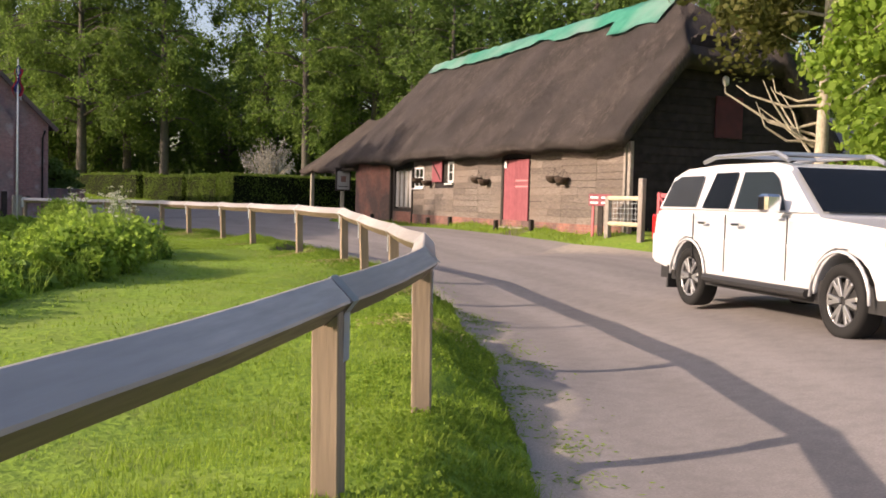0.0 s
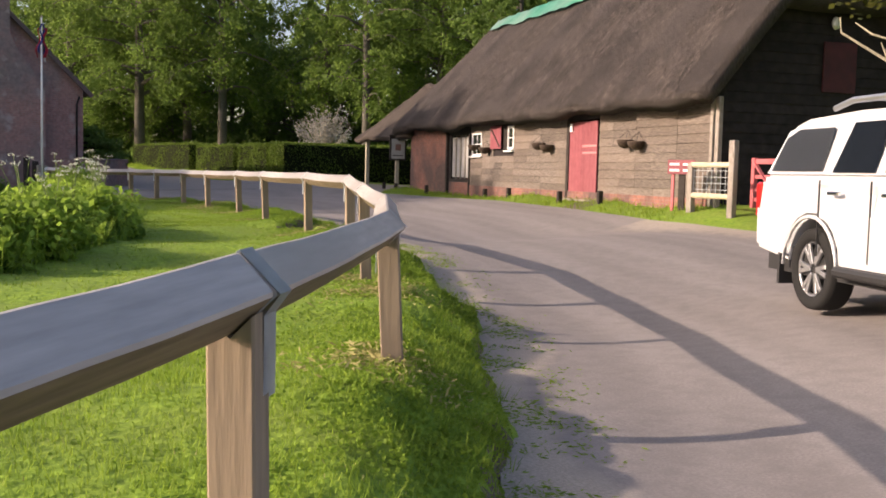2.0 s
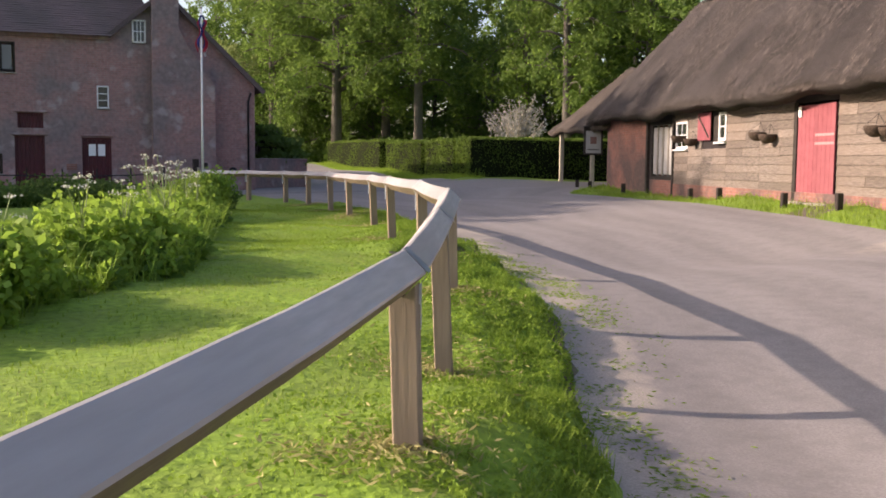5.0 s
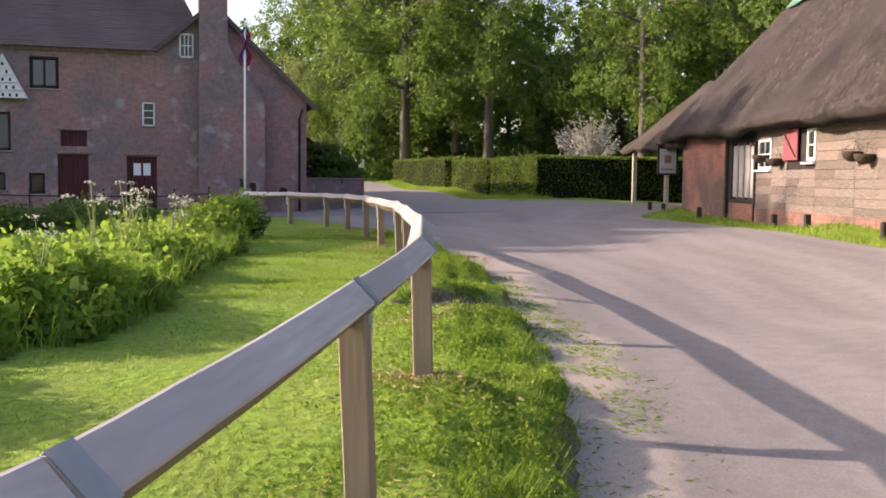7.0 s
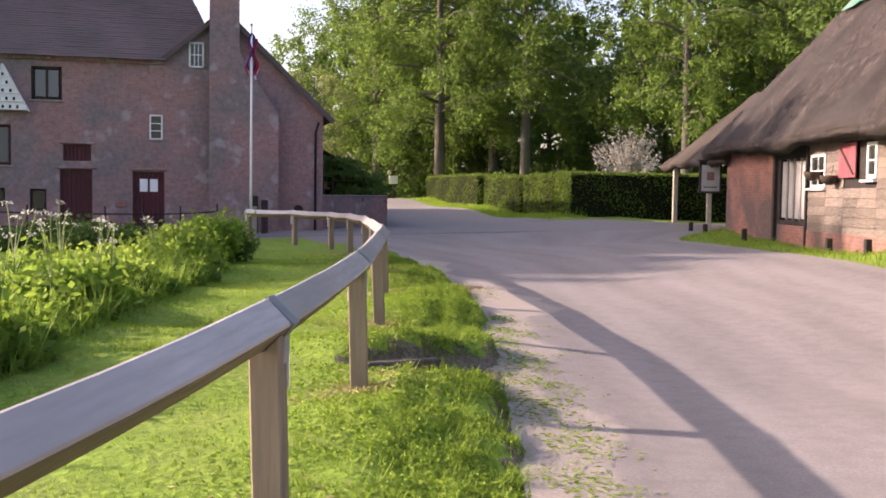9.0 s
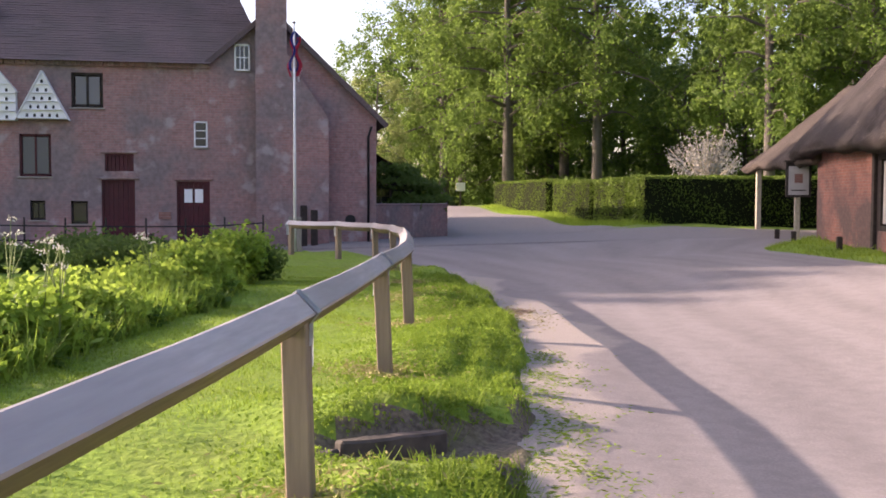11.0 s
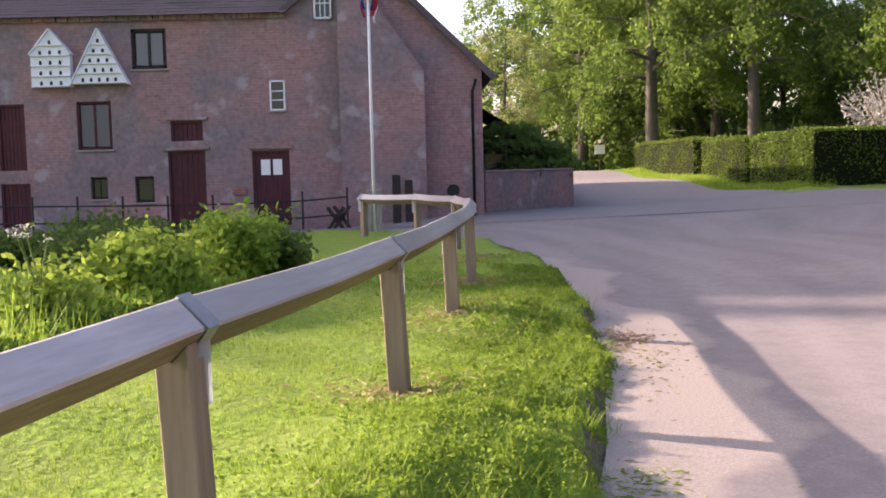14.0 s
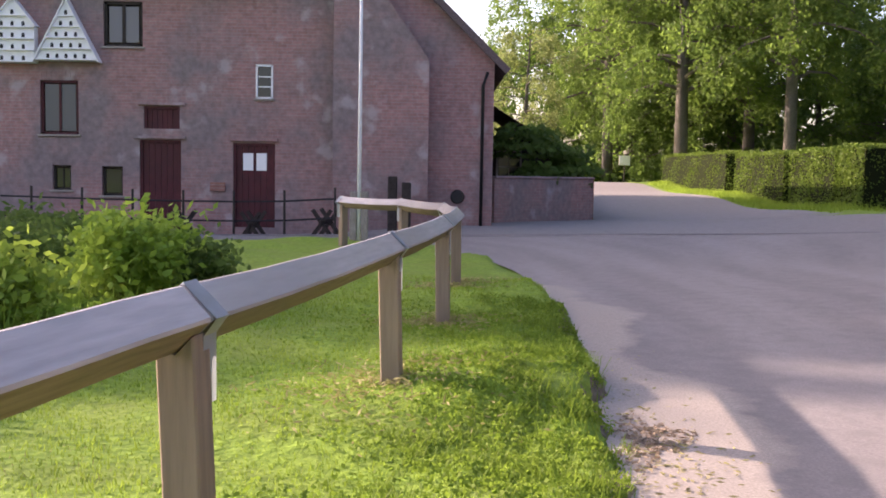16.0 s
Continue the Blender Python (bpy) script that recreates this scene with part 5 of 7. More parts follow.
put_trees(TALL, [(27.6, 73.1, 1.0, 0), (34, 70, 0.95, 60), (41, 66, 1.05, 130), (33, 62, 0.9, 250), (47, 60, 1.0, 40), (39, 58, 0.85, 310)], "slim trees behind the hedge")
DARK = make_tree("dense_tree", (23, 17.0, 5.6, 1.4, 34, 0.23, 29, 12, 1.0, 0.25, 0.4), M_LEAF_DARK, M_BARK, "dense dark green tree with foliage low to the ground")
put_trees(DARK, [(30, 92, 1.0, 0), (23, 97, 0.9, 50), (39, 88, 0.68, 100), (50, 82, 1.1, 160), (56, 72, 1.1, 210), (52, 56, 1.2, 260), (46, 48, 1.1, 80), (57, 44, 1.25, 120), (44, 38, 1.0, 190), (60, 32, 1.2, 240), (50, 26, 1.1, 300), (36, 50, 0.8, 33), (43, 99, 0.7, 70), (15, 106, 0.7, 10), (38, 30, 0.85, 150), (36.5, 81, 0.62, 45), (42, 83, 0.62, 220), (47, 91, 0.7, 310), (18.5, 101, 0.85, 200), (26.5, 91, 0.9, 300)], "dark woodland behind the barn and lane")
# unseen woodland beyond the mill is added to throw shade over the yard
WILLOW = make_tree("willow_tree", (24, 12.0, 4.0, 1.8, 26, 0.13, 46, 11, 0.6, 0.5, 0.28), leaf_mat("pale_leaf", (0.12, 0.15, 0.05), (0.2, 0.24, 0.09), (0.3, 0.36, 0.12), 0.4), M_BARK, "pale grey-green tree with hanging twigs")
put_trees(WILLOW, [(14.4, 76, 0.68, 0), (12.2, 90, 0.75, 120)], "pale trees beyond the mill")
# row out of view, placed so that its shade ends across the lane
POND = make_tree("pond_tree", (25, 20.6, 6.4, 1.4, 36, 0.5, 13, 13, 1.2, 0.25, 0.4), M_LEAF_DARK, M_BARK, "tall dense unseen tree added beyond the mill to shade the yard")
put_trees(POND, [(-16.5 - 3.4 * i, 56.6 - 1.05 * i + 0.4 * math.sin(i * 2.1), 1.03 + 0.03 * math.sin(i * 1.7), 47 * i) for i in range(9)], "trees beyond the mill pond")
for x, y, sc, rz in ((26, 108, 0.9, 10), (33, 104, 0.8, 80), (40, 103, 0.85, 150), (48, 99, 0.85, 220), (55, 92, 0.9, 300), (61, 84, 0.9, 35)):
    ob = copy_thing(POND, pose(x, y, gh(x, y) - 0.1, 0, 0, rz))
    ob.scale = (sc, sc, sc)
    tagged(ob, "dense dark tree deep in the wood", "tree", "trees deep in the wood")

# undergrowth under the wood, and laurels beside the lane
def bank_of_leaves(name, n, spots, leaf, material, seed, label, category="undergrowth", squash=0.7):
    rng = np.random.default_rng(seed)
    c = []
    for x, y, z, r in spots:
        k = int(n * r * r / sum(s[3] ** 2 for s in spots))
        o = rng.normal(0, 1, (k, 3))
        o /= np.linalg.norm(o, axis=1)[:, None]
        o[:, 2] = np.abs(o[:, 2])
        lump = 1 + 0.22 * np.sin(o[:, 0] * 7 + x) * np.sin(o[:, 1] * 6 + y) + 0.15 * np.sin(o[:, 2] * 11 + x + y)
        c.append(np.array([x, y, z]) + o * (r * lump * rng.uniform(0.72, 1.04, k))[:, None] * np.array([1, 1, squash]))
    ob = quads(name, leaves(rng, np.concatenate(c), leaf), material)
    return tagged(ob, label, category, kind="stuff")


rng = np.random.default_rng(31)
us = [(x, y, gh(x, y) - 0.2, r) for x, y, r in [(24 + i * 2.6 + rng.uniform(-1, 1), 86 - i * 2.3 + rng.uniform(-1.5, 1.5), rng.uniform(2.2, 3.6)) for i in range(13)] + [(15.5, 95, 3.0), (18.5, 93, 2.6), (12.5, 84, 2.2), (21, 90, 2.8)]]
bank_of_leaves("undergrowth", 26000, us, 0.28, M_LEAF_DARK, 32, "dark undergrowth below the trees")
bank_of_leaves("ivy_mound", 12000, [(12.2, 49.3, 1.7, 1.15), (13.2, 50.6, 1.3, 1.2), (12.5, 48.3, 0.95, 0.75), (13.3, 49.2, 0.9, 0.75), (12.9, 49.6, 0.75, 0.95), (12.9, 52.2, 0.8, 1.15), (12.9, 56, 0.6, 1.4), (12.6, 60, 0.6, 1.6)], 0.13, M_LEAF_DARK, 33, "dark ivy and shrubs spilling over the low wall")
bank_of_leaves("lane_verge_weeds", 9000, [(17.5 + 0.9 * i, 88.5 + 0.25 * i, 0.9, 0.9) for i in range(6)] + [(14.5 + 0.6 * i, 87.5, 0.9, 0.8) for i in range(4)], 0.13, M_LEAF_BRIGHT, 34, "sunlit weeds at the far bend of the lane")

# blossom shrub behind the hedge
bl = base("blossom_tree", 25.2, 52.5, 0.4, label="small tree in pale pink blossom behind the hedge", category="tree")
bm = bmesh.new()
rng = np.random.default_rng(41)
cents = []
tube(bm, [(0, 0, -0.4), (0.1, 0, 1.2)], 0.12, 0.09, 8)
for i in range(34):
    a, r = rng.uniform(0, 6.28), rng.uniform(0.2, 1.7)
    tip = Vector((0.1 + math.cos(a) * r, math.sin(a) * r, rng.uniform(2.2, 3.0) + (1.7 - r) * rng.uniform(0.2, 0.95)))
    tube(bm, [(0.1, 0, 1.1), Vector((0.1, 0, 1.1)).lerp(tip, 0.5) + Vector((0, 0, 0.15)), tip], 0.035, 0.012, 5)
    for t in np.linspace(0.45, 1, 9):
        cents.append(np.array(Vector((0.1, 0, 1.1)).lerp(tip, t)))
part("branch", bm, M_BARKPALE, bl)
cents = np.repeat(np.array(cents), 8, axis=0)
quads("blossom", leaves(rng, cents + rng.normal(0, 0.11, cents.shape), 0.075), M_BLOSSOM, bl, )

# ---- beside the barn: gate, ivy wall, trees, brick shed ----
def bw(s, off, z=0.0):
    return BARN_ROT @ Vector((bx(s), off, z))


gate = new("field_gate")
g0 = bw(-0.72, 0.45)
gate.matrix_world = Matrix(((-0.2528, 0.9675, 0, g0.x), (-0.9675, -0.2528, 0, g0.y), (0, 0, 1, 0.33), (0, 0, 0, 1)))
tagged(gate, "closed five-bar wooden gate in faded pink-red paint", "gate")
GW = 2.62
for z in (0.07, 0.26, 0.46, 0.70, 0.98):
    bm = bmesh.new()
    box(bm, 0.0, -0.02, z, GW, 0.02, z + (0.1 if z > 0.9 else 0.075), 0.006)
    part("bar", bm, M_PINKGATE, gate)
for x in (0.04, GW - 0.04):
    bm = bmesh.new()
    box(bm, x - 0.05, -0.045, 0.02, x + 0.05, 0.045, 1.1, 0.008)
    part("stile", bm, M_PINKGATE, gate)
for a, b in (((0.1, 1.0), (1.05, 0.1)), ((0.62, 0.1), (1.55, 1.0)), ((1.05, 0.1), (2.0, 1.0)), ((1.0, 1.0), (GW - 0.1, 0.12))):
    bm = bmesh.new()
    beam(bm, (a[0], -0.035, a[1]), (b[0], -0.035, b[1]), 0.03, 0.075, 0.004, up=(0, 1, 0))
    part("brace", bm, M_PINKGATE, gate)
p = bw(-0.72 - GW - 0.12, 0.45)
gp_ = base("gate_post", p.x, p.y, 0.36, -75, label="pink-red painted gate post with a white cap", category="post")
bm = bmesh.new()
box(bm, -0.09, -0.09, -0.3, 0.09, 0.09, 1.1, 0.012)
part("shaft", bm, M_PINKGATE, gp_)
bm = bmesh.new()
box(bm, -0.07, -0.07, 1.1, 0.07, 0.07, 1.24, 0.012)
part("cap", bm, M_WHITE, gp_)
p = bw(-3.88, 0.5)
pl = base("stone_pillar", p.x, p.y, 0.36, -75, label="grey concrete pillar beside the gate", category="pillar")
bm = bmesh.new()
box(bm, -0.2, -0.18, -0.3, 0.2, 0.18, 0.95, 0.02)
part("shaft", bm, M_CONCRETE, pl)
bm = bmesh.new()
box(bm, -0.35, -0.05, 0.955, 0.3, 0.05, 1.04, 0.01)
part("top_rail", bm, M_WHITE, pl, "pale timber rail across the pillar")

# rail and mesh panel at the barn corner
sr = base("mesh_fence", 0, 0, 0, label="grey post with two pale rails and wire mesh", category="fence")
pa, pb = bw(-0.15, -0.55), bw(-1.45, -0.5)
for q, h in ((pb, 1.72), (pa, 1.3)):
    bm = bmesh.new()
    box(bm, q.x - 0.065, q.y - 0.065, 0.2, q.x + 0.065, q.y + 0.065, h, 0.01)
    part("post", bm, M_GREYWOOD, sr)
for z in (1.27, 0.68):
    bm = bmesh.new()
    tube(bm, [(pa.x, pa.y, z), (pb.x, pb.y, z)], 0.055, 0.05, 9)
    part("rail", bm, mat("peeled_pole", (0.42, 0.35, 0.24), (0.6, 0.52, 0.38), 5, 0.8, 0.2), sr)
for k in range(9):
    t = (k + 0.5) / 9
    bm = bmesh.new()
    tube(bm, [(pa.x + (pb.x - pa.x) * t, pa.y + (pb.y - pa.y) * t, 0.7), (pa.x + (pb.x - pa.x) * t, pa.y + (pb.y - pa.y) * t, 1.25)], 0.006, sides=4)
    part("wire", bm, M_STRAP, sr)
for k in range(4):
    bm = bmesh.new()
    tube(bm, [(pa.x, pa.y, 0.8 + k * 0.12), (pb.x, pb.y, 0.8 + k * 0.12)], 0.005, sides=4)
    part("wire", bm, M_STRAP, sr)

# little red and white notice on legs
p = bw(0.15, -0.6)
sg = base("notice_board", p.x, p.y, gh(p.x, p.y), 104, label="small red notice board with white panels on legs", category="sign")
bm = bmesh.new()
box(bm, -0.3, -0.015, 0.72, 0.3, 0.02, 1.0, 0.005)
part("board", bm, M_RED, sg)
for z in (0.88, 0.76):
    for x0, x1 in ((-0.28, -0.03), (0.02, 0.27)):
        bm = bmesh.new()
        box(bm, x0 + 0.02, 0.021, z + 0.012, x1 - 0.02, 0.026, z + 0.058)
        part("panel", bm, M_PAPER, sg, "white lettered panel")
for x, mt, w in ((-0.2, M_PINKGATE, 0.03), (0.0, M_BLACK, 0.07), (0.2, M_PINKGATE, 0.03)):
    bm = bmesh.new()
    box(bm, x - w, -0.06, -0.15, x + w, -0.02, 0.75, 0.005)
    part("leg", bm, mt, sg)

# short dark bollards along the barn verge
for i, (s, off) in enumerate(((3.7, -0.55), (5.9, -0.55), (9.3, -0.55), (11.2, -0.55), (16.9, -0.6), (20.9, -0.6), (22.3, -0.7))):
    p = bw(s, off)
    ob = base("bollard", p.x, p.y, gh(p.x, p.y), 75, label="short dark timber bollard in the grass verge", category="bollard", group="bollards along the barn")
    bm = bmesh.new()
    box(bm, -0.06, -0.06, -0.2, 0.06, 0.06, 0.3, 0.015)
    part("stump", bm, M_BLACK, ob)

# hanging baskets on the boards
def basket(s, z, i):
    p = bw(s, -0.16, z)
    ob = base("wall_basket", p.x, p.y, p.z, -75.4, label="dark half-round basket hung on the barn boards", category="basket", group="baskets on the barn wall")
    bm = bmesh.new()
    bmesh.ops.create_uvsphere(bm, u_segments=14, v_segments=10, radius=0.2)
    bmesh.ops.delete(bm, geom=[v for v in bm.verts if v.co.z > 0.01], context="VERTS")
    bmesh.ops.solidify(bm, geom=bm.faces[:], thickness=0.015)
    part("bowl", bm, M_TERRACOTTA, ob, smooth=True)
    bm = bmesh.new()
    bmesh.ops.create_circle(bm, cap_ends=True, segments=14, radius=0.185, matrix=Matrix.Translation((0, 0, -0.02)))
    part("soil", bm, M_BLACK, ob)
    for k in range(3):
        bm = bmesh.new()
        a = 2.1 * k
        tube(bm, [(0.19 * math.cos(a), 0.19 * math.sin(a), 0), (0, 0.1, 0.22)], 0.005, sides=4)
        part("chain", bm, M_METALBLACK, ob)


for i, (s, z) in enumerate(((8.2, 1.86), (7.65, 1.8), (3.3, 1.84), (2.8, 1.8), (13.35, 1.9), (12.35, 1.8))):
    basket(s, z, i)

# notice case on a post by the brick end
p = bw(22.3, -0.15)
ic = base("notice_case", p.x, p.y, gh(p.x, p.y), -20, label="dark framed notice case with a pale poster on a post", category="notice case")
bm = bmesh.new()
box(bm, -0.34, -0.05, 1.18, 0.34, 0.05, 2.16, 0.012)
part("frame", bm, M_BLACK, ic)
bm = bmesh.new()
box(bm, -0.27, -0.058, 1.25, 0.27, -0.051, 2.04)
part("poster", bm, M_CURTAIN, ic, "pale poster")
bm = bmesh.new()
box(bm, -0.11, -0.064, 1.58, 0.11, -0.059, 1.83)
part("picture", bm, M_BRICK_BARN, ic)
bm = bmesh.new()
box(bm, -0.2, -0.064, 1.36, 0.2, -0.059, 1.39)
part("text_bar", bm, M_BLACK, ic)
bm = bmesh.new()
box(bm, -0.4, -0.12, 2.16, 0.4, 0.08, 2.2, 0.01)
part("canopy_board", bm, M_BLACK, ic)
# post in the same pale tone, with sun painted in
bm = bmesh.new()
box(bm, -0.075, 0.051, -0.2, 0.075, 0.19, 2.3, 0.012)
part("post", bm, M_BARKPALE, ic, "timber post coloured pale for the sun on it")

# gable lamp and red hatch
p = BARN_ROT @ Vector((0.06, 2.73, 4.23))
lp = base("wall_lamp", p.x, p.y, p.z, -75.4, label="white round floodlight high on the black gable", category="lamp")
bm = bmesh.new()
bmesh.ops.create_uvsphere(bm, u_segments=16, v_segments=10, radius=0.13, matrix=Matrix.Diagonal((0.6, 1, 1, 1)))
part("head", bm, M_WHITE, lp, smooth=True)
bm = bmesh.new()
box(bm, -0.06, -0.04, -0.04, 0.0, 0.04, 0.04)
part("bracket", bm, M_METALBLACK, lp)
bm = bmesh.new()
box(bm, 0.04, 2.47, 2.83, 0.075, 3.28, 3.85, 0.005)
part("gable_hatch", bm, M_MAROON, barn, "dark red hatch in the gable")

# ivy-covered wall and trees at the drive
iv = base("ivy_wall", 0, 0, 0, label="low wall smothered in glossy variegated ivy", category="wall")
bm = bmesh.new()
wa, wb = bw(-4.25, 0.6), bw(-13.5, 1.2)
beam(bm, (wa.x, wa.y, 0.75), (wb.x, wb.y, 0.75), 0.3, 1.0, 0.02)
part("stonework", bm, M_CONCRETE, iv)
rng = np.random.default_rng(51)
k = 15000
t, h = rng.uniform(0, 1, k), rng.uniform(0.42, 1.0, k)
hh = 0.42 + (h - 0.42) * (1.15 + 0.5 * np.sin(t * 19) * np.sin(t * 7.3) + 0.25 * np.sin(t * 47))
c = np.stack([wa.x + (wb.x - wa.x) * t, wa.y + (wb.y - wa.y) * t, hh], -1) + np.array([-0.9675, 0.2528, 0]) * rng.uniform(0.1, 0.42, (k, 1))
quads("ivy", leaves(rng, c, 0.085, 0.0, 1.3), M_LEAF_IVY, iv)
# climbing ivy up the trunk
VINE = make_tree("elder_tree", (61, 5.6, 1.75, 0.6, 32, 0.11, 50, 11, 0.4, 0.7, 0.12), M_LEAF_BRIGHT, M_BARKPALE, "bushy bright green tree overhanging the ivy wall")
pv = bw(-7.3, 1.5)
put_trees(VINE, [(pv.x, pv.y, 1.0, 0)], "trees beside the drive")
pv2 = bw(-9.3, 2.9)
m = pose(pv2.x, pv2.y, 0.3, 0, 0, 110)
ob = copy_thing(VINE, m)
ob["group"] = "trees beside the drive"
YEW = make_tree("olive_green_tree", (62, 9.6, 2.3, 4.5, 28, 0.11, 52, 11, 0.45, 0.2, 0.16), M_LEAF_YEW, M_BARKPALE, "olive-brown leaved tree with a pale forked trunk")
py = bw(-4.5, 1.7)
put_trees(YEW, [(py.x, py.y, 1.0, 0)], "trees beside the drive")
ob = copy_thing(YEW, pose(*bw(-5.2, 5.5, 0.3), 0, 0, 140))
ob["group"] = "trees beside the drive"
db_ = base("dead_branches", py.x, py.y, 0.3, label="pale bare crooked branches of the forked tree", category="branches")
bm = bmesh.new()
rng = np.random.default_rng(63)
for i in range(11):
    a = Vector((rng.uniform(-0.2, 0.2), rng.uniform(-0.2, 0.2), rng.uniform(1.8, 3.9)))
    d = Vector((-0.55, 0.75, 0)) * rng.uniform(0.5, 1.7) + Vector((rng.uniform(-0.4, 0.4), rng.uniform(-0.4, 0.4), rng.uniform(-0.1, 0.9)))
    b = a + d * 0.55 + Vector((0, 0, -0.15))
    c2 = a + d
    e = c2 + Vector((rng.uniform(-0.3, 0.1), rng.uniform(-0.1, 0.4), rng.uniform(0.15, 0.5)))
    tube(bm, [a, b, c2, e], 0.035, 0.01, 5)
part("branch", bm, M_BARKPALE, db_)
# brick shed glimpsed behind
p = bw(1.7, 8.7)
bs = base("brick_shed", p.x, p.y, 0.4, -75.4, label="small orange brick shed with grey slate roof", category="shed")
bm = bmesh.new()
box(bm, -1.6, -1.2, -0.4, 1.6, 1.2, 2.15)
part("wall", bm, M_BRICK_RED, bs)
tiled_slope("roof", (-1.8, -1.4, 2.1), (1.8, -1.4, 2.1), (-1.8, 0, 3.4), (1.8, 0, 3.4), 12, bs, M_SLATE)
tiled_slope("roof", (-1.8, 1.4, 2.1), (1.8, 1.4, 2.1), (-1.8, 0, 3.4), (1.8, 0, 3.4), 12, bs, M_SLATE)

# ---- before the mill: railings, benches, barrels ----
rl = base("iron_railing", 0, 0, 0, label="black iron post and rail fence along the mill path", category="railing")
RX = [x for x in np.arange(-9.0, 8.4, 1.05)]
for x in RX:
    bm = bmesh.new()
    z = gh(x, 42.6)
    tube(bm, [(x, 42.6, z - 0.2), (x, 42.6, z + 1.08)], 0.03, 0.026, 6)
    part("post", bm, M_METALBLACK, rl)
for z in (0.45, 0.85):
    bm = bmesh.new()
    tube(bm, [(x, 42.6, gh(x, 42.6) + z) for x in RX], 0.02, sides=5)
    part("rail", bm, M_METALBLACK, rl)


def trestle(x, y, rz):
    """A sawbuck trestle: two crossed pairs of legs and a beam."""
    z = gh(x, y)
    ob = base("trestle", x, y, z, rz, label="dark timber sawbuck trestle on the mill path", category="trestle", group="trestles before the mill")
    for yy in (-0.35, 0.35):
        for sg_ in (-1, 1):
            bm = bmesh.new()
            beam(bm, (sg_ * 0.25, yy, 0), (-sg_ * 0.2, yy, 0.62), 0.06, 0.08, 0.006)
            part("leg", bm, M_BLACK, ob)
    bm = bmesh.new()
    beam(bm, (0, -0.5, 0.36), (0, 0.5, 0.36), 0.07, 0.09, 0.006)
    part("beam", bm, M_BLACK, ob)


for x, rz in ((4.55, 10), (6.0, 0), (7.55, -8)):
    trestle(x, 43.2, rz)
pt_ = base("wall_plaque", 4.98, MY - 0.03, 0.75, label="small framed sign on the mill wall", category="sign")
bm = bmesh.new()
box(bm, -0.17, -0.03, 0, 0.17, 0.02, 0.2, 0.006)
part("board", bm, M_BRICK_SIDE, pt_)
cp = base("wall_crest", 10.37, MY - 0.04, 0.72, label="dark round iron wall plate", category="plate")
bm = bmesh.new()
bmesh.ops.create_cone(bm, cap_ends=True, segments=14, radius1=0.16, radius2=0.14, depth=0.05, matrix=Matrix.Rotation(radians(90), 4, "X"))
part("disc", bm, M_METALBLACK, cp)
for k, x in enumerate((8.95, 9.25)):
    bd_ = base("timber_baulk", x, 43.5, gh(x, 43.5), 0, label="upright dark weathered timber by the chimney", category="timber", group="timbers by the mill")
    bm = bmesh.new()
    box(bm, -0.1, -0.08, -0.1, 0.1, 0.08, 1.2 - 0.15 * k, 0.02)
    part("baulk", bm, M_BLACK, bd_)

# far white lane sign
p = (20.6, 80.5)
ws = base("lane_sign", p[0], p[1], gh(*p), 0, label="small white sign on a dark post at the far bend", category="sign")
bm = bmesh.new()
tube(bm, [(0, 0, -0.2), (0, 0, 1.45)], 0.04, sides=6)
part("post", bm, M_BLACK, ws)
bm = bmesh.new()
box(bm, -0.32, -0.07, 1.05, 0.3, -0.045, 1.6, 0.01)
part("plate", bm, M_WHITE, ws)

# ---- the pick-up truck ----
def wheel(parent, x, y, side):
    w = new("wheel")
    w.parent = parent
    w.location = (x, y, 0.375)
    bm = bmesh.new()
    prof = [(0.25, -0.11), (0.33, -0.125), (0.365, -0.11), (0.375, -0.06), (0.375, 0.06), (0.365, 0.11), (0.33, 0.125), (0.25, 0.11)]
    n = 36
    rows = [[bm.verts.new((r * math.cos(2 * math.pi * k / n), yy, r * math.sin(2 * math.pi * k / n))) for r, yy in prof] for k in range(n)]
    for k in range(n):
        a, b = rows[k], rows[(k + 1) % n]
        for j in range(len(prof)):
            bm.faces.new((a[j], b[j], b[(j + 1) % len(prof)], a[(j + 1) % len(prof)]))
    bmesh.ops.recalc_face_normals(bm, faces=bm.faces)
    part("tyre", bm, M_RUBBER, w, smooth=True)
    bm = bmesh.new()
    bmesh.ops.create_cone(bm, cap_ends=True, segments=28, radius1=0.255, radius2=0.255, depth=0.02, matrix=Matrix.Translation((0, side * 0.02, 0)) @ Matrix.Rotation(radians(90), 4, "X"))
    part("hub_back", bm, M_PLASTIC, w)
    for k in range(6):
        bm = bmesh.new()
        a = 2 * math.pi * k / 6
        for da in (-0.17, 0.17):
            beam(bm, (0.05 * math.cos(a), side * 0.085, 0.05 * math.sin(a)), (0.235 * math.cos(a + da), side * 0.095, 0.235 * math.sin(a + da)), 0.04, 0.03, 0.004, up=(0, 1, 0))
        part("spoke", bm, M_ALLOY, w)
    bm = bmesh.new()
    ring = [(0.225, 0.08), (0.262, 0.11), (0.262, 0.06)]
    rows = [[bm.verts.new((r * math.cos(2 * math.pi * k / n), side * yy, r * math.sin(2 * math.pi * k / n))) for r, yy in ring] for k in range(n)]
    for k in range(n):
        a, b = rows[k], rows[(k + 1) % n]
        for j in range(3):
            bm.faces.new((a[j], b[j], b[(j + 1) % 3], a[(j + 1) % 3]))
    bmesh.ops.recalc_face_normals(bm, faces=bm.faces)
    part("rim", bm, M_ALLOY, w, smooth=True)


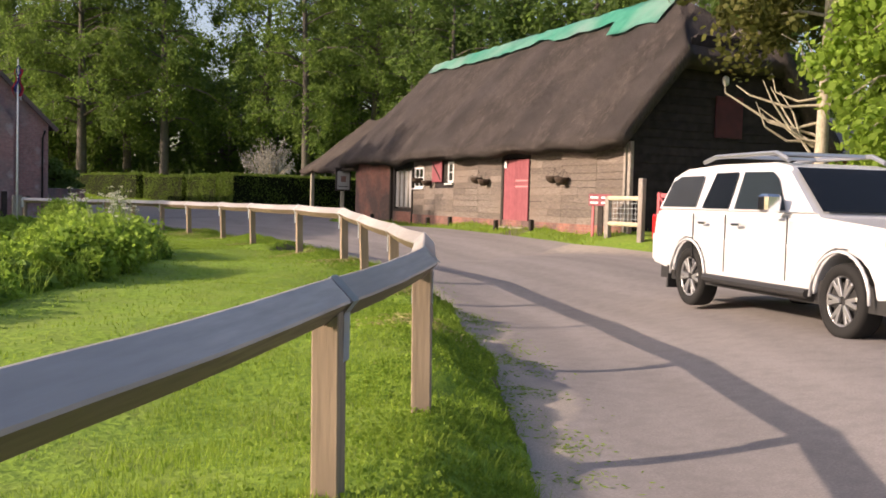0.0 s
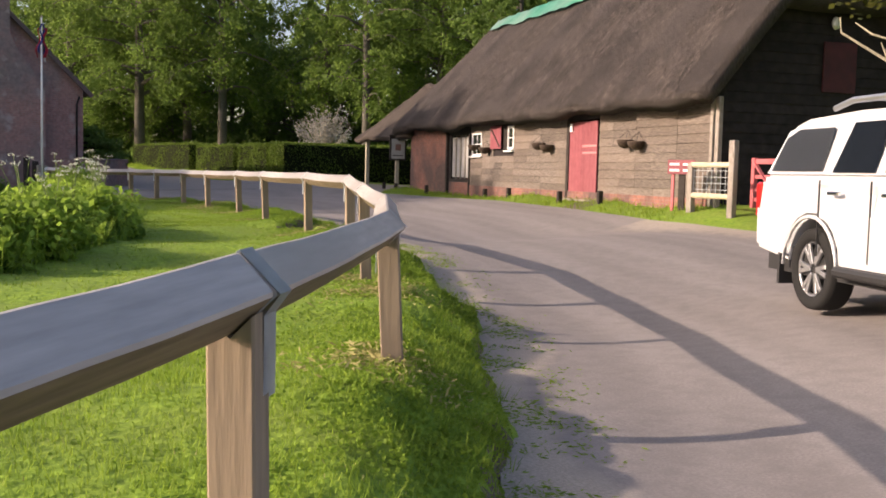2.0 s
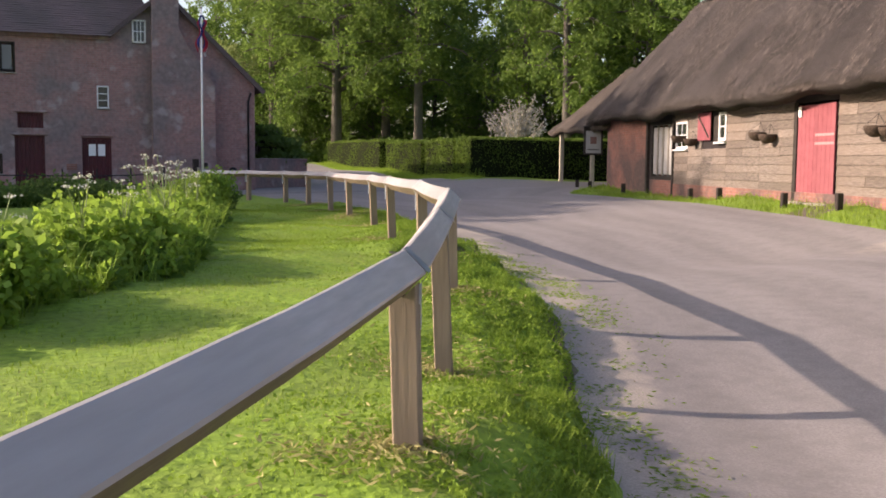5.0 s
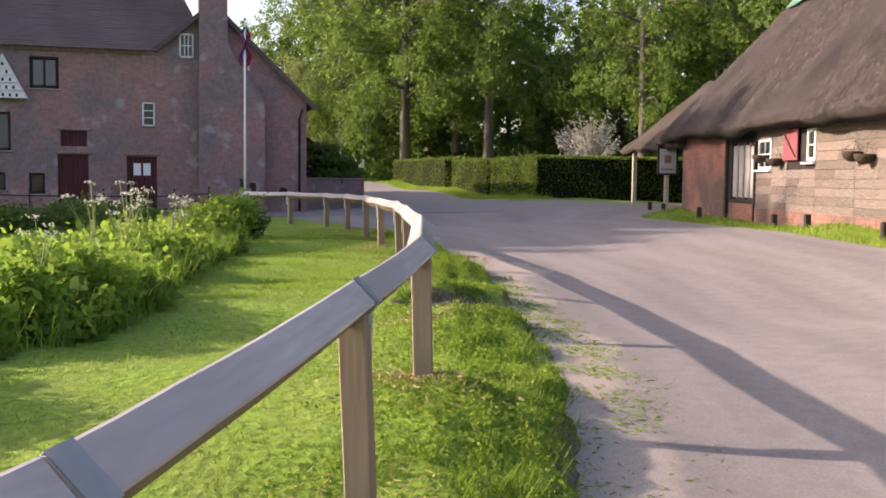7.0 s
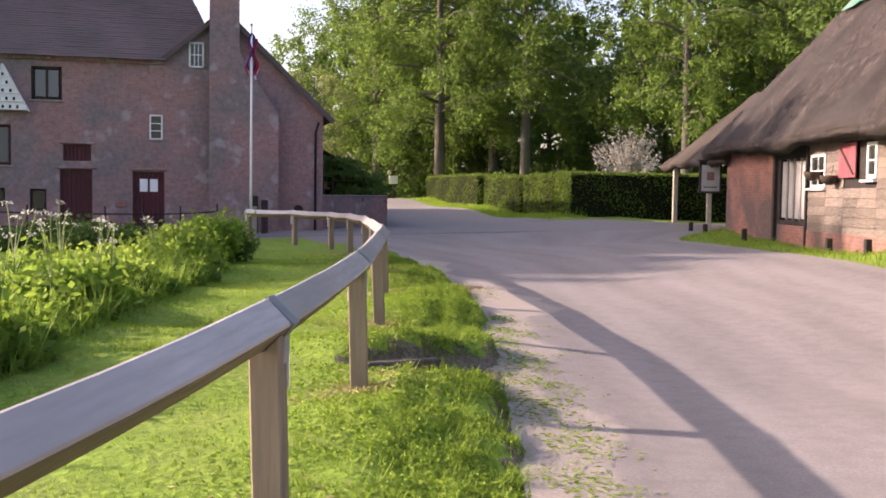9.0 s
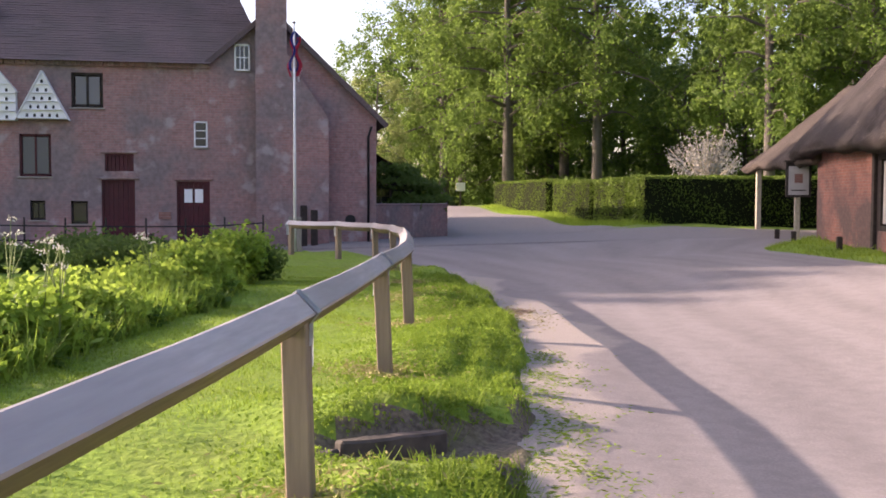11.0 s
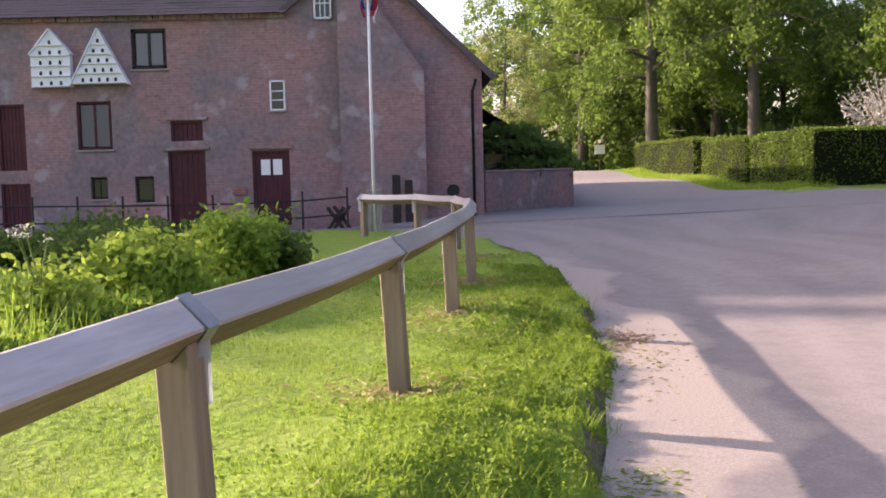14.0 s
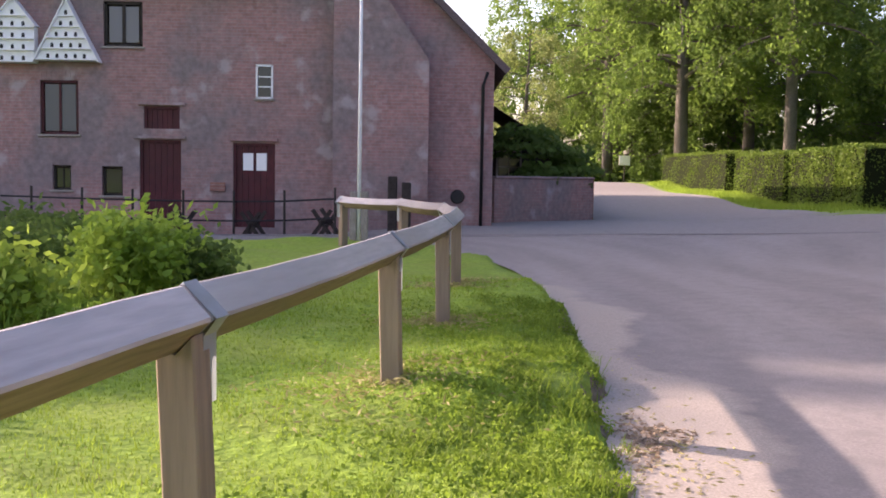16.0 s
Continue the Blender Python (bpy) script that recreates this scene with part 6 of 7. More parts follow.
def pickup(x, y, heading):
    """A silver double-cab pick-up with a hard top: x forward from the rear axle, wheels at 0 and 3.2."""
    ob = base("pickup_truck", x, y, gh(x, y) + 0.02, heading, label="silver-white double-cab pick-up with canopy and roof bars", category="car")
    def arc(cx, r, a0, a1, n=9):
        return [(cx + r * math.cos(radians(a0 + (a1 - a0) * k / n)), 0.38 + r * math.sin(radians(a0 + (a1 - a0) * k / n))) for k in range(n + 1)]
    low = [(-1.08, 0.5), (-0.46, 0.42)] + arc(0, 0.46, 175, 5) + [(0.5, 0.4), (2.7, 0.4)] + arc(3.2, 0.47, 175, 5) + [(3.72, 0.38), (4.08, 0.42), (4.14, 0.7), (4.12, 0.95), (3.95, 1.08), (2.75, 1.18), (2.6, 1.2), (-1.08, 1.2), (-1.14, 0.9)]
    bm = bmesh.new()
    prism(bm, low, -0.92, 0.92)
    for v in bm.verts:
        f = 1 - 0.10 * max(0, (v.co.x - 3.2)) - 0.05 * max(0, v.co.z - 1.0) / 0.2
        v.co.y *= f
    es = [e for e in bm.edges if abs(e.verts[0].co.y - e.verts[1].co.y) < 0.1]
    bmesh.ops.bevel(bm, geom=es, offset=0.05, segments=3, affect="EDGES")
    part("body", bm, M_CAR, ob, smooth=False)
    cab = [(-1.04, 1.19), (2.68, 1.19), (1.85, 1.74), (1.55, 1.79), (0.3, 1.80), (-0.6, 1.76), (-0.85, 1.70)]
    bm = bmesh.new()
    prism(bm, cab, -0.86, 0.86)
    for v in bm.verts:
        if v.co.z > 1.3:
            v.co.y *= 0.8
    bmesh.ops.bevel(bm, geom=[e for e in bm.edges if abs(e.verts[0].co.y - e.verts[1].co.y) < 0.1], offset=0.045, segments=3, affect="EDGES")
    part("cabin", bm, M_CAR, ob)

    def side_pane(name, poly, side, material, lift=0.012, label=""):
        bm = bmesh.new()
        vs = []
        for px, pz in poly:
            yy = 0.86 * (1 - 0.2 * (pz - 1.19) / 0.58)
            vs.append(bm.verts.new((px, side * (yy + lift), pz)))
        bm.faces.new(vs)
        bmesh.ops.solidify(bm, geom=bm.faces[:], thickness=0.02)
        return part(name, bm, material, ob, label)

    for side in (-1, 1):
        side_pane("rear_canopy_window", [(-0.93, 1.26), (0.02, 1.26), (0.02, 1.66), (-0.62, 1.66), (-0.82, 1.58)], side, plain("grey_tinted_glass", (0.10, 0.11, 0.125), 0.12))
        side_pane("rear_door_window", [(0.2, 1.25), (0.86, 1.25), (0.86, 1.69), (0.32, 1.69)], side, M_CARGLASS)
        side_pane("front_door_window", [(1.0, 1.25), (2.1, 1.25), (1.78, 1.60), (1.62, 1.68), (1.0, 1.69)], side, plain("blue_tinted_glass", (0.06, 0.085, 0.10), 0.08))
        for xx in (0.12, 0.93, 2.25):
            bm = bmesh.new()
            box(bm, xx - 0.006, side * 0.915, 0.5, xx + 0.006, side * 0.928, 1.18)
            part("door_gap", bm, M_PLASTIC, ob)
        for xx in (0.3, 1.12):
            bm = bmesh.new()
            box(bm, xx, side * 0.915, 1.05, xx + 0.18, side * 0.955, 1.085, 0.008)
            part("door_handle", bm, M_CHROME, ob, "chrome door handle")
        bm = bmesh.new()
        tube(bm, [(0.5, side * 0.94, 0.40), (2.7, side * 0.94, 0.40)], 0.05, sides=8)
        part("side_step", bm, M_PLASTIC, ob)
        bm = bmesh.new()
        box(bm, 1.98, side * 0.93, 1.22, 2.16, side * 1.13, 1.42, 0.03)
        part("door_mirror", bm, M_CHROME, ob, "chrome door mirror")
        bm = bmesh.new()
        tube(bm, [(-0.2, side * 0.62, 1.84), (0.1, side * 0.62, 1.9), (1.5, side * 0.62, 1.9), (1.75, side * 0.62, 1.81)], 0.03, sides=7)
        part("roof_bar", bm, M_ALLOY, ob)
        bm = bmesh.new()
        box(bm, 3.72, side * 0.45, 0.86, 4.06, side * 0.85, 1.03, 0.04)
        part("headlight", bm, M_LENS, ob)
        bm = bmesh.new()
        bmesh.ops.create_cone(bm, cap_ends=True, segments=14, radius1=0.07, radius2=0.07, depth=0.04, matrix=Matrix.Translation((4.11, side * 0.62, 0.58)) @ Matrix.Rotation(radians(90), 4, "Y"))
        part("fog_lamp", bm, M_LENS, ob)
        bm = bmesh.new()
        box(bm, -1.15, side * 0.72, 0.8, -1.02, side * 0.9, 1.15, 0.02)
        part("tail_light", bm, M_REDLENS, ob)
        for cx, r in ((0, 0.47), (3.2, 0.48)):
            bm = bmesh.new()
            pts = [(cx + r * math.cos(radians(a)), side * 0.925, 0.38 + r * math.sin(radians(a))) for a in range(0, 181, 15)]
            tube(bm, pts, 0.018, sides=6)
            part("arch_trim", bm, M_CAR, ob, smooth=True)
            wheel(ob, cx, side * 0.78, side)
        bm = bmesh.new()
        box(bm, -0.62, side * 0.66, 0.18, -0.58, side * 0.9, 0.5)
        part("mud_flap", bm, M_PLASTIC, ob)
    bm = bmesh.new()
    vs = [bm.verts.new(v) for v in ((2.60, -0.76, 1.22), (2.60, 0.76, 1.22), (1.90, 0.64, 1.70), (1.90, -0.64, 1.70))]
    bm.faces.new(vs)
    for v in bm.verts:
        v.co.x += 0.05
        v.co.z += 0.025
    bmesh.ops.solidify(bm, geom=bm.faces[:], thickness=0.02)
    part("windscreen", bm, M_CARGLASS, ob)
    bm = bmesh.new()
    box(bm, 4.02, -0.4, 0.82, 4.1, 0.4, 1.03, 0.02)
    part("grille", bm, M_PLASTIC, ob)
    for yy in (-0.22, 0.22):
        bm = bmesh.new()
        beam(bm, (4.11, yy * 1.5, 1.0), (4.11, yy * 0.6, 0.82), 0.02, 0.05)
        part("grille_bar", bm, M_CHROME, ob)
    bm = bmesh.new()
    box(bm, 4.1, -0.5, 0.42, 4.15, 0.5, 0.6, 0.02)
    part("air_intake", bm, M_PLASTIC, ob)
    bm = bmesh.new()
    box(bm, 4.14, -0.26, 0.62, 4.16, 0.26, 0.74)
    part("number_plate", bm, M_WHITE, ob, "white number plate")
    bm = bmesh.new()
    box(bm, 4.161, -0.22, 0.65, 4.164, 0.22, 0.71)
    part("plate_marks", bm, M_PLASTIC, ob)
    for xx in (0.4, 1.4):
        bm = bmesh.new()
        tube(bm, [(xx, -0.62, 1.9), (xx, 0.62, 1.9)], 0.025, sides=6)
        part("roof_crossbar", bm, M_ALLOY, ob)
    bm = bmesh.new()
    box(bm, -0.9, -0.85, 0.3, 3.9, 0.85, 0.55)
    part("underside", bm, M_PLASTIC, ob)
    return ob


truck = pickup(10.1, 9.9, -114)
pk = bw(24.6, 2.6)
second = copy_thing(truck, pose(pk.x + 1.6, pk.y - 0.7, gh(pk.x, pk.y) + 0.02, 0, 0, 205))
tagged(second, "pale car parked under the thatched cart bay", "car")

# ---- plants on the pond bank ----
BANK_Y = [9, 12, 13.8, 15.3, 17, 18, 19.8, 22, 24, 26, 28, 29.5, 31.5, 35, 40]
BANK_X = [-1.5, 1.5, 2.6, 4.0, 5.0, 5.65, 6.1, 6.4, 6.85, 7.3, 7.7, 7.75, 7.6, 6.6, 4.0]
rng = np.random.default_rng(71)


def weed_plants(n, y0, y1):
    """Spots, ground heights and statures of weeds that stand in mounds with gaps between."""
    out = []
    for i in range(n):
        y = rng.uniform(y0, y1)
        edge = np.interp(y, BANK_Y, BANK_X)
        x = edge - 0.2 - abs(rng.normal(0, 1.1))
        top = np.interp(y, [11, 15, 18, 20, 22, 26, 30, 34, 36], [0.34, 0.58, 0.7, 0.66, 0.55, 0.47, 0.42, 0.3, 0.2])
        top -= 0.13 * max(0.0, edge - x - 0.9)
        z = gh(x, y)
        mound = 0.62 + 0.42 * abs(math.sin((y - 13.4 + 0.5 * math.sin(1.7 * x)) * math.pi / 3.9)) ** 0.7
        h = max(0.12, top - z) / 1.1 * rng.uniform(0.55, 1.08) * mound * (0.42 + 0.58 * min(1.0, (edge - x) / 0.8))
        out.append((x, y, z, h))
    return out


def weed_leaves(plants, density, r0, lo, hi):
    cents = []
    for x, y, z, h in plants:
        k = int(density * h)
        zz = rng.uniform(lo, hi, k)
        r = r0 * h * (1.08 - 0.75 * zz)
        a = rng.uniform(0, 6.28, k)
        cents.append(np.stack([x + r * np.cos(a) + rng.normal(0, 0.025, k), y + r * np.sin(a) + rng.normal(0, 0.025, k), z + 1.1 * h * zz], -1))
    return np.concatenate(cents)


nettles, docks = weed_plants(560, 11, 36), weed_plants(190, 12, 33)
tagged(quads("nettle_bank", leaves(rng, weed_leaves(nettles, 290, 0.34, 0.06, 1.0), 0.048, 0.1, 2.3), M_LEAF_NETTLE), "tall sunlit nettles and weeds on the pond bank", "weeds", kind="stuff")
tagged(quads("dock_leaves", leaves(rng, weed_leaves(docks, 110, 0.5, 0.03, 0.72), 0.095, 0.35, 2.0), M_LEAF_DOCK), "broad dark green dock leaves among the nettles", "weeds", kind="stuff")
st = np.array([[(x - 0.006, y, z), (x + 0.006, y, z), (x + 0.004, y, z + h), (x - 0.004, y, z + h)] for x, y, z, h in nettles])
tagged(quads("nettle_stems", st, M_STEM), "green nettle stems on the pond bank", "weeds", kind="stuff")


def shrub(x, y, r, h, n, seed, material, leaf, label):
    rng = np.random.default_rng(seed)
    ob = base("shrub", x, y, gh(x, y), label=label, category="shrub", group="shrubs on the pond bank")
    bm = bmesh.new()
    tips = []
    for i in range(26):
        a, q = rng.uniform(0, 6.28), r * math.sqrt(rng.uniform(0, 1)) * 0.9
        tip = Vector((math.cos(a) * q, math.sin(a) * q, h * (1.05 - 0.35 * (q / r) ** 2) * rng.uniform(0.75, 1.08)))
        tube(bm, [(0.1 * math.cos(a), 0.1 * math.sin(a), -0.1), tip * 0.6, tip], 0.012, 0.004, 4)
        tips.append(np.array(tip))
    part("stems", bm, M_STEM, ob)
    c = []
    for tp in tips:
        k = n // 26
        t = rng.uniform(0.25, 1.03, k)[:, None]
        c.append(tp * t + rng.normal(0, 0.085 + 0.05 * r, (k, 3)) * np.array([1, 1, 0.8]))
    quads("leaves", leaves(rng, np.concatenate(c), leaf, 0.2, 1.7), material, ob)


for sx, sy, sr_, top, n, mt, lf, words in (
        (7.45, 29.8, 0.5, 0.97, 6500, M_LEAF_NETTLE, 0.05, "tall bright green leafy shrub at the lawn edge"),
        (6.85, 28.1, 0.55, 0.74, 6500, M_LEAF_BRIGHT, 0.05, "bright green leafy shrub at the lawn edge"),
        (7.75, 30.6, 0.4, 0.6, 3600, M_LEAF_DARK, 0.05, "low dark green shrub in shade at the lawn edge"),
        (4.6, 35.2, 1.5, 0.48, 6800, M_LEAF_DARK, 0.07, "low dark green bush above the pond"),
        (3.0, 33.6, 1.4, 0.45, 5600, M_LEAF_DARK, 0.07, "low dark green bush above the pond"),
        (5.4, 32.0, 0.9, 0.55, 5200, M_LEAF_DARK, 0.06, "dark green bush above the pond"),
        (5.0, 19.2, 0.8, 0.76, 6000, M_LEAF_NETTLE, 0.055, "leafy bright green shrub at the lawn edge"),
        (3.6, 15.9, 0.75, 0.66, 6000, M_LEAF_NETTLE, 0.055, "leafy bright green shrub at the lawn edge"),
        (5.6, 22.6, 0.7, 0.6, 5200, M_LEAF_NETTLE, 0.055, "leafy green shrub at the lawn edge"),
        (5.95, 24.4, 0.7, 0.60, 5200, M_LEAF_BRIGHT, 0.05, "leafy green shrub at the lawn edge"),
        (6.4, 26.6, 0.6, 0.58, 4200, M_LEAF_BRIGHT, 0.05, "leafy green shrub at the lawn edge")):
    shrub(sx, sy, sr_, (top - gh(sx, sy)) / 1.14, n, int(sx * 10 + sy), mt, lf, words)


def cow_parsley(x, y, h, seed):
    rng = np.random.default_rng(seed)
    ob = base("cow_parsley", x, y, gh(x, y), label="tall cow parsley with pale umbel flower heads", category="wild flower", group="cow parsley on the bank")
    bm = bmesh.new()
    heads = []
    for k in range(5):
        a = rng.uniform(0, 6.28)
        b = Vector((0.02, 0, h * rng.uniform(0.35, 0.6)))
        tip = Vector((math.cos(a) * rng.uniform(0.05, 0.28), math.sin(a) * rng.uniform(0.05, 0.28), h * rng.uniform(0.78, 1.0)))
        tube(bm, [(0, 0, -0.05), b, tip], 0.009, 0.004, 4)
        heads.append(np.array(tip))
    part("stem", bm, M_STEM, ob)
    c = np.concatenate([hd + rng.normal(0, 1, (18, 3)) * np.array([0.03, 0.03, 0.012]) for hd in heads])
    quads("umbel", leaves(rng, c, 0.021, 0.6, 1.0), M_UMBEL, ob)["kind"] = "stuff"
    c = np.stack([rng.normal(0, 0.12, 60), rng.normal(0, 0.12, 60), h * rng.uniform(0.1, 0.6, 60)], -1)
    quads("leaf", leaves(rng, c, 0.06, 0.4, 2.0), M_LEAF_NETTLE, ob)["kind"] = "stuff"


for i in range(10):
    y = 15.8 + 8.0 * ((i * 0.618) % 1.0)
    x = float(np.interp(y, BANK_Y, BANK_X)) - 0.4 - 0.7 * ((i * 0.37) % 1.0)
    cow_parsley(x, y, 0.95 + 0.3 * ((i * 0.73) % 1.0), 90 + i)
cow_parsley(6.2, 22.6, 1.0, 140)
cow_parsley(6.5, 26.4, 0.95, 141)

# kerb of old timber holding up the turf at the gap in the bank
kb = base("kerb", 0, 0, 0, label="dark old timber kerb holding up the turf at a gap", category="kerb")
for (xa, ya), (xb, yb), hi in (((8.27, 19.27), (8.9, 19.53), 0.17), ((8.08, 18.95), (8.24, 19.25), 0.15)):
    bm = bmesh.new()
    za = float(road_z(xa, ya)) + hi / 2 - 0.09
    beam(bm, (xa, ya, za), (xb, yb, za - 0.015), 0.1, hi + 0.1, 0.014)
    bmesh.ops.subdivide_edges(bm, edges=[e for e in bm.edges if e.calc_length() > 0.3], cuts=6)
    for v in bm.verts:
        v.co += Vector((0, 0, 0.014 * noise.noise(v.co * 5))) + Vector((0.01, -0.01, 0)) * noise.noise(v.co * 7)
    part("baulk", bm, M_KERB, kb)

# ---- turf: blades over the verge and lawn ----
rng = np.random.default_rng(101)
def blades(n, xa, xb, ya, yb, hmin, hmax, wid, keep):
    x, y = rng.uniform(xa, xb, n), rng.uniform(ya, yb, n)
    k = keep(x, y)
    x, y = x[k], y[k]
    z = ground_z(x, y) - 0.01
    m = len(x)
    clump = 0.65 + 0.5 * np.sin(x * 5.1 + 1.3 * np.sin(y * 3.3)) * np.sin(y * 4.7 + x)
    h = rng.uniform(hmin, hmax, m) * (0.6 + 0.6 * np.clip(clump, 0, 1.2))
    a = rng.uniform(0, 6.28, m)
    l = rng.uniform(0.1, 0.9, m) * h
    ux, uy = np.cos(a) * wid, np.sin(a) * wid
    b = np.stack([x, y, z], -1)
    t = np.stack([x - np.sin(a) * l, y + np.cos(a) * l, z + h], -1)
    u = np.stack([ux, uy, np.zeros(m)], -1)
    return np.stack([b - u, b + u, t + u * 0.25, t - u * 0.25], 1)


def lawn(x, y):
    d = left_edge(y) - x
    return (d > -0.05) & (x > np.interp(y, BANK_Y, BANK_X) - 0.6) & (notch(x, y) < 0.5)


def fence_x(y):
    return np.interp(y, [p[1] for p in POSTS], [p[0] for p in POSTS])


B_ = [blades(230000, -2, 11.3, 3.0, 24, 0.012, 0.036, 0.0035, lambda x, y: lawn(x, y) & (np.abs(x - fence_x(y)) < 2.6)),
      blades(170000, 3, 11.3, 20, 33, 0.012, 0.038, 0.0045, lambda x, y: lawn(x, y) & (np.abs(x - fence_x(y)) < 3.0)),
      blades(50000, -2, 11, 6, 40, 0.015, 0.045, 0.008, lambda x, y: lawn(x, y) & (np.abs(x - fence_x(y)) >= 2.4)),
      ]
B_.append(blades(90000, -2.5, 5.5, 2.6, 10.5, 0.02, 0.055, 0.0035, lambda x, y: lawn(x, y) & (np.abs(x - fence_x(y)) < 1.9)))
T_ = [blades(46000, -1, 11.3, 3, 30, 0.03, 0.10, 0.005, lambda x, y: (notch(x, y) < 0.4) & (left_edge(y) - x > -0.06) & (left_edge(y) - x < 0.6 + 0.3 * np.sin(y * 2.0)))]
# coarse tufts between the rail and the road
tx, ty = rng.uniform(0, 11.3, 5200), rng.uniform(3, 31, 5200)
td = left_edge(ty) - tx
sel = (td > -0.04) & (td < 1.15) & (notch(tx, ty) < 0.4) & (np.sin(tx * 3.1 + ty * 1.7) * np.sin(ty * 2.3 - tx) > -0.35)
tx, ty = np.repeat(tx[sel], 26), np.repeat(ty[sel], 26)
tx, ty = tx + rng.normal(0, 0.035, len(tx)), ty + rng.normal(0, 0.035, len(ty))
ta, th = rng.uniform(0, 6.28, len(tx)), rng.uniform(0.03, 0.085, len(tx)) * np.where(left_edge(ty) - tx < 0.45, 1.5, 1.0)
tb = np.stack([tx, ty, ground_z(tx, ty) - 0.01], -1)
tu = np.stack([np.cos(ta) * 0.004, np.sin(ta) * 0.004, np.zeros(len(tx))], -1)
tt = tb + np.stack([-np.sin(ta) * th * 0.8, np.cos(ta) * th * 0.8, th], -1)
T_.append(np.stack([tb - tu, tb + tu, tt + tu * 0.3, tt - tu * 0.3], 1))
tagged(quads("verge_tufts", np.concatenate(T_), M_TUFT), "coarse dark green tufts along the broken verge edge", "grass", kind="stuff")
tagged(quads("lawn_grass", np.concatenate(B_), M_BLADE), "short bright mown grass on the lawn and verge", "grass", kind="stuff")
B_ = [blades(70000, 13, 25, 8, 40.5, 0.04, 0.13, 0.008, lambda x, y: (x > right_edge(y) + 0.02) & (x - right_edge(y) < 2.0) & ~((y > 13.2) & (y < 18.2))),
      blades(9000, 19.8, 21.3, 47, 70, 0.06, 0.18, 0.012, lambda x, y: x > 19.8)]
tagged(quads("barn_verge_grass", np.concatenate(B_), M_BLADE), "rough grass strip along the barn foot", "grass", kind="stuff")
# clover and small broad leaves matted in the verge
vy = rng.uniform(3, 31, 150000)
vx = left_edge(vy) + 0.04 - np.abs(rng.normal(0, 0.75, len(vy)))
keep = (notch(vx, vy) < 0.4) & (np.sin(vx * 4.3 + 1.7 * np.sin(vy * 2.9)) * np.sin(vy * 3.7 + vx) > rng.uniform(-0.9, 0.5, len(vy)))
vx, vy = vx[keep], vy[keep]
vc = np.stack([vx, vy, ground_z(vx, vy) + rng.uniform(0.0, 0.035, len(vx))], -1)
tagged(quads("clover", leaves(rng, vc, 0.017, 0.35, 1.5), M_TUFT), "clover and small leaves matted in the verge turf", "grass", kind="stuff")
# dry cut grass lying on the mown turf
bb = blades(60000, -2, 11.3, 3.0, 33, 0.004, 0.03, 0.003, lambda x, y: lawn(x, y) & (np.abs(x - fence_x(y)) < 2.6) & (np.sin(x * 2.7 + y) * np.sin(y * 1.9 - 0.6 * x) > -0.1))
tagged(quads("dry_clippings", bb, M_DRY), "dry straw-coloured cuttings lying on the mown turf", "grass", kind="stuff")
# wild grass standing among the weeds
def bank(x, y):
    e = np.interp(y, BANK_Y, BANK_X)
    return (x < e - 0.15) & (x > e - 1.5)
bb = np.concatenate([blades(26000, 1, 8, 13, 30, 0.12, 0.42, 0.006, bank), blades(8000, 1, 8, 17, 27, 0.2, 0.52, 0.005, lambda x, y: bank(x, y) & (np.sin(y * 1.9 + 0.8 * x) * np.sin(y * 0.83 + 1.0) > 0.0))])
tagged(quads("wild_grass", bb, M_LEAF_NETTLE), "tall feathery wild grass on the pond bank", "grass", kind="stuff")
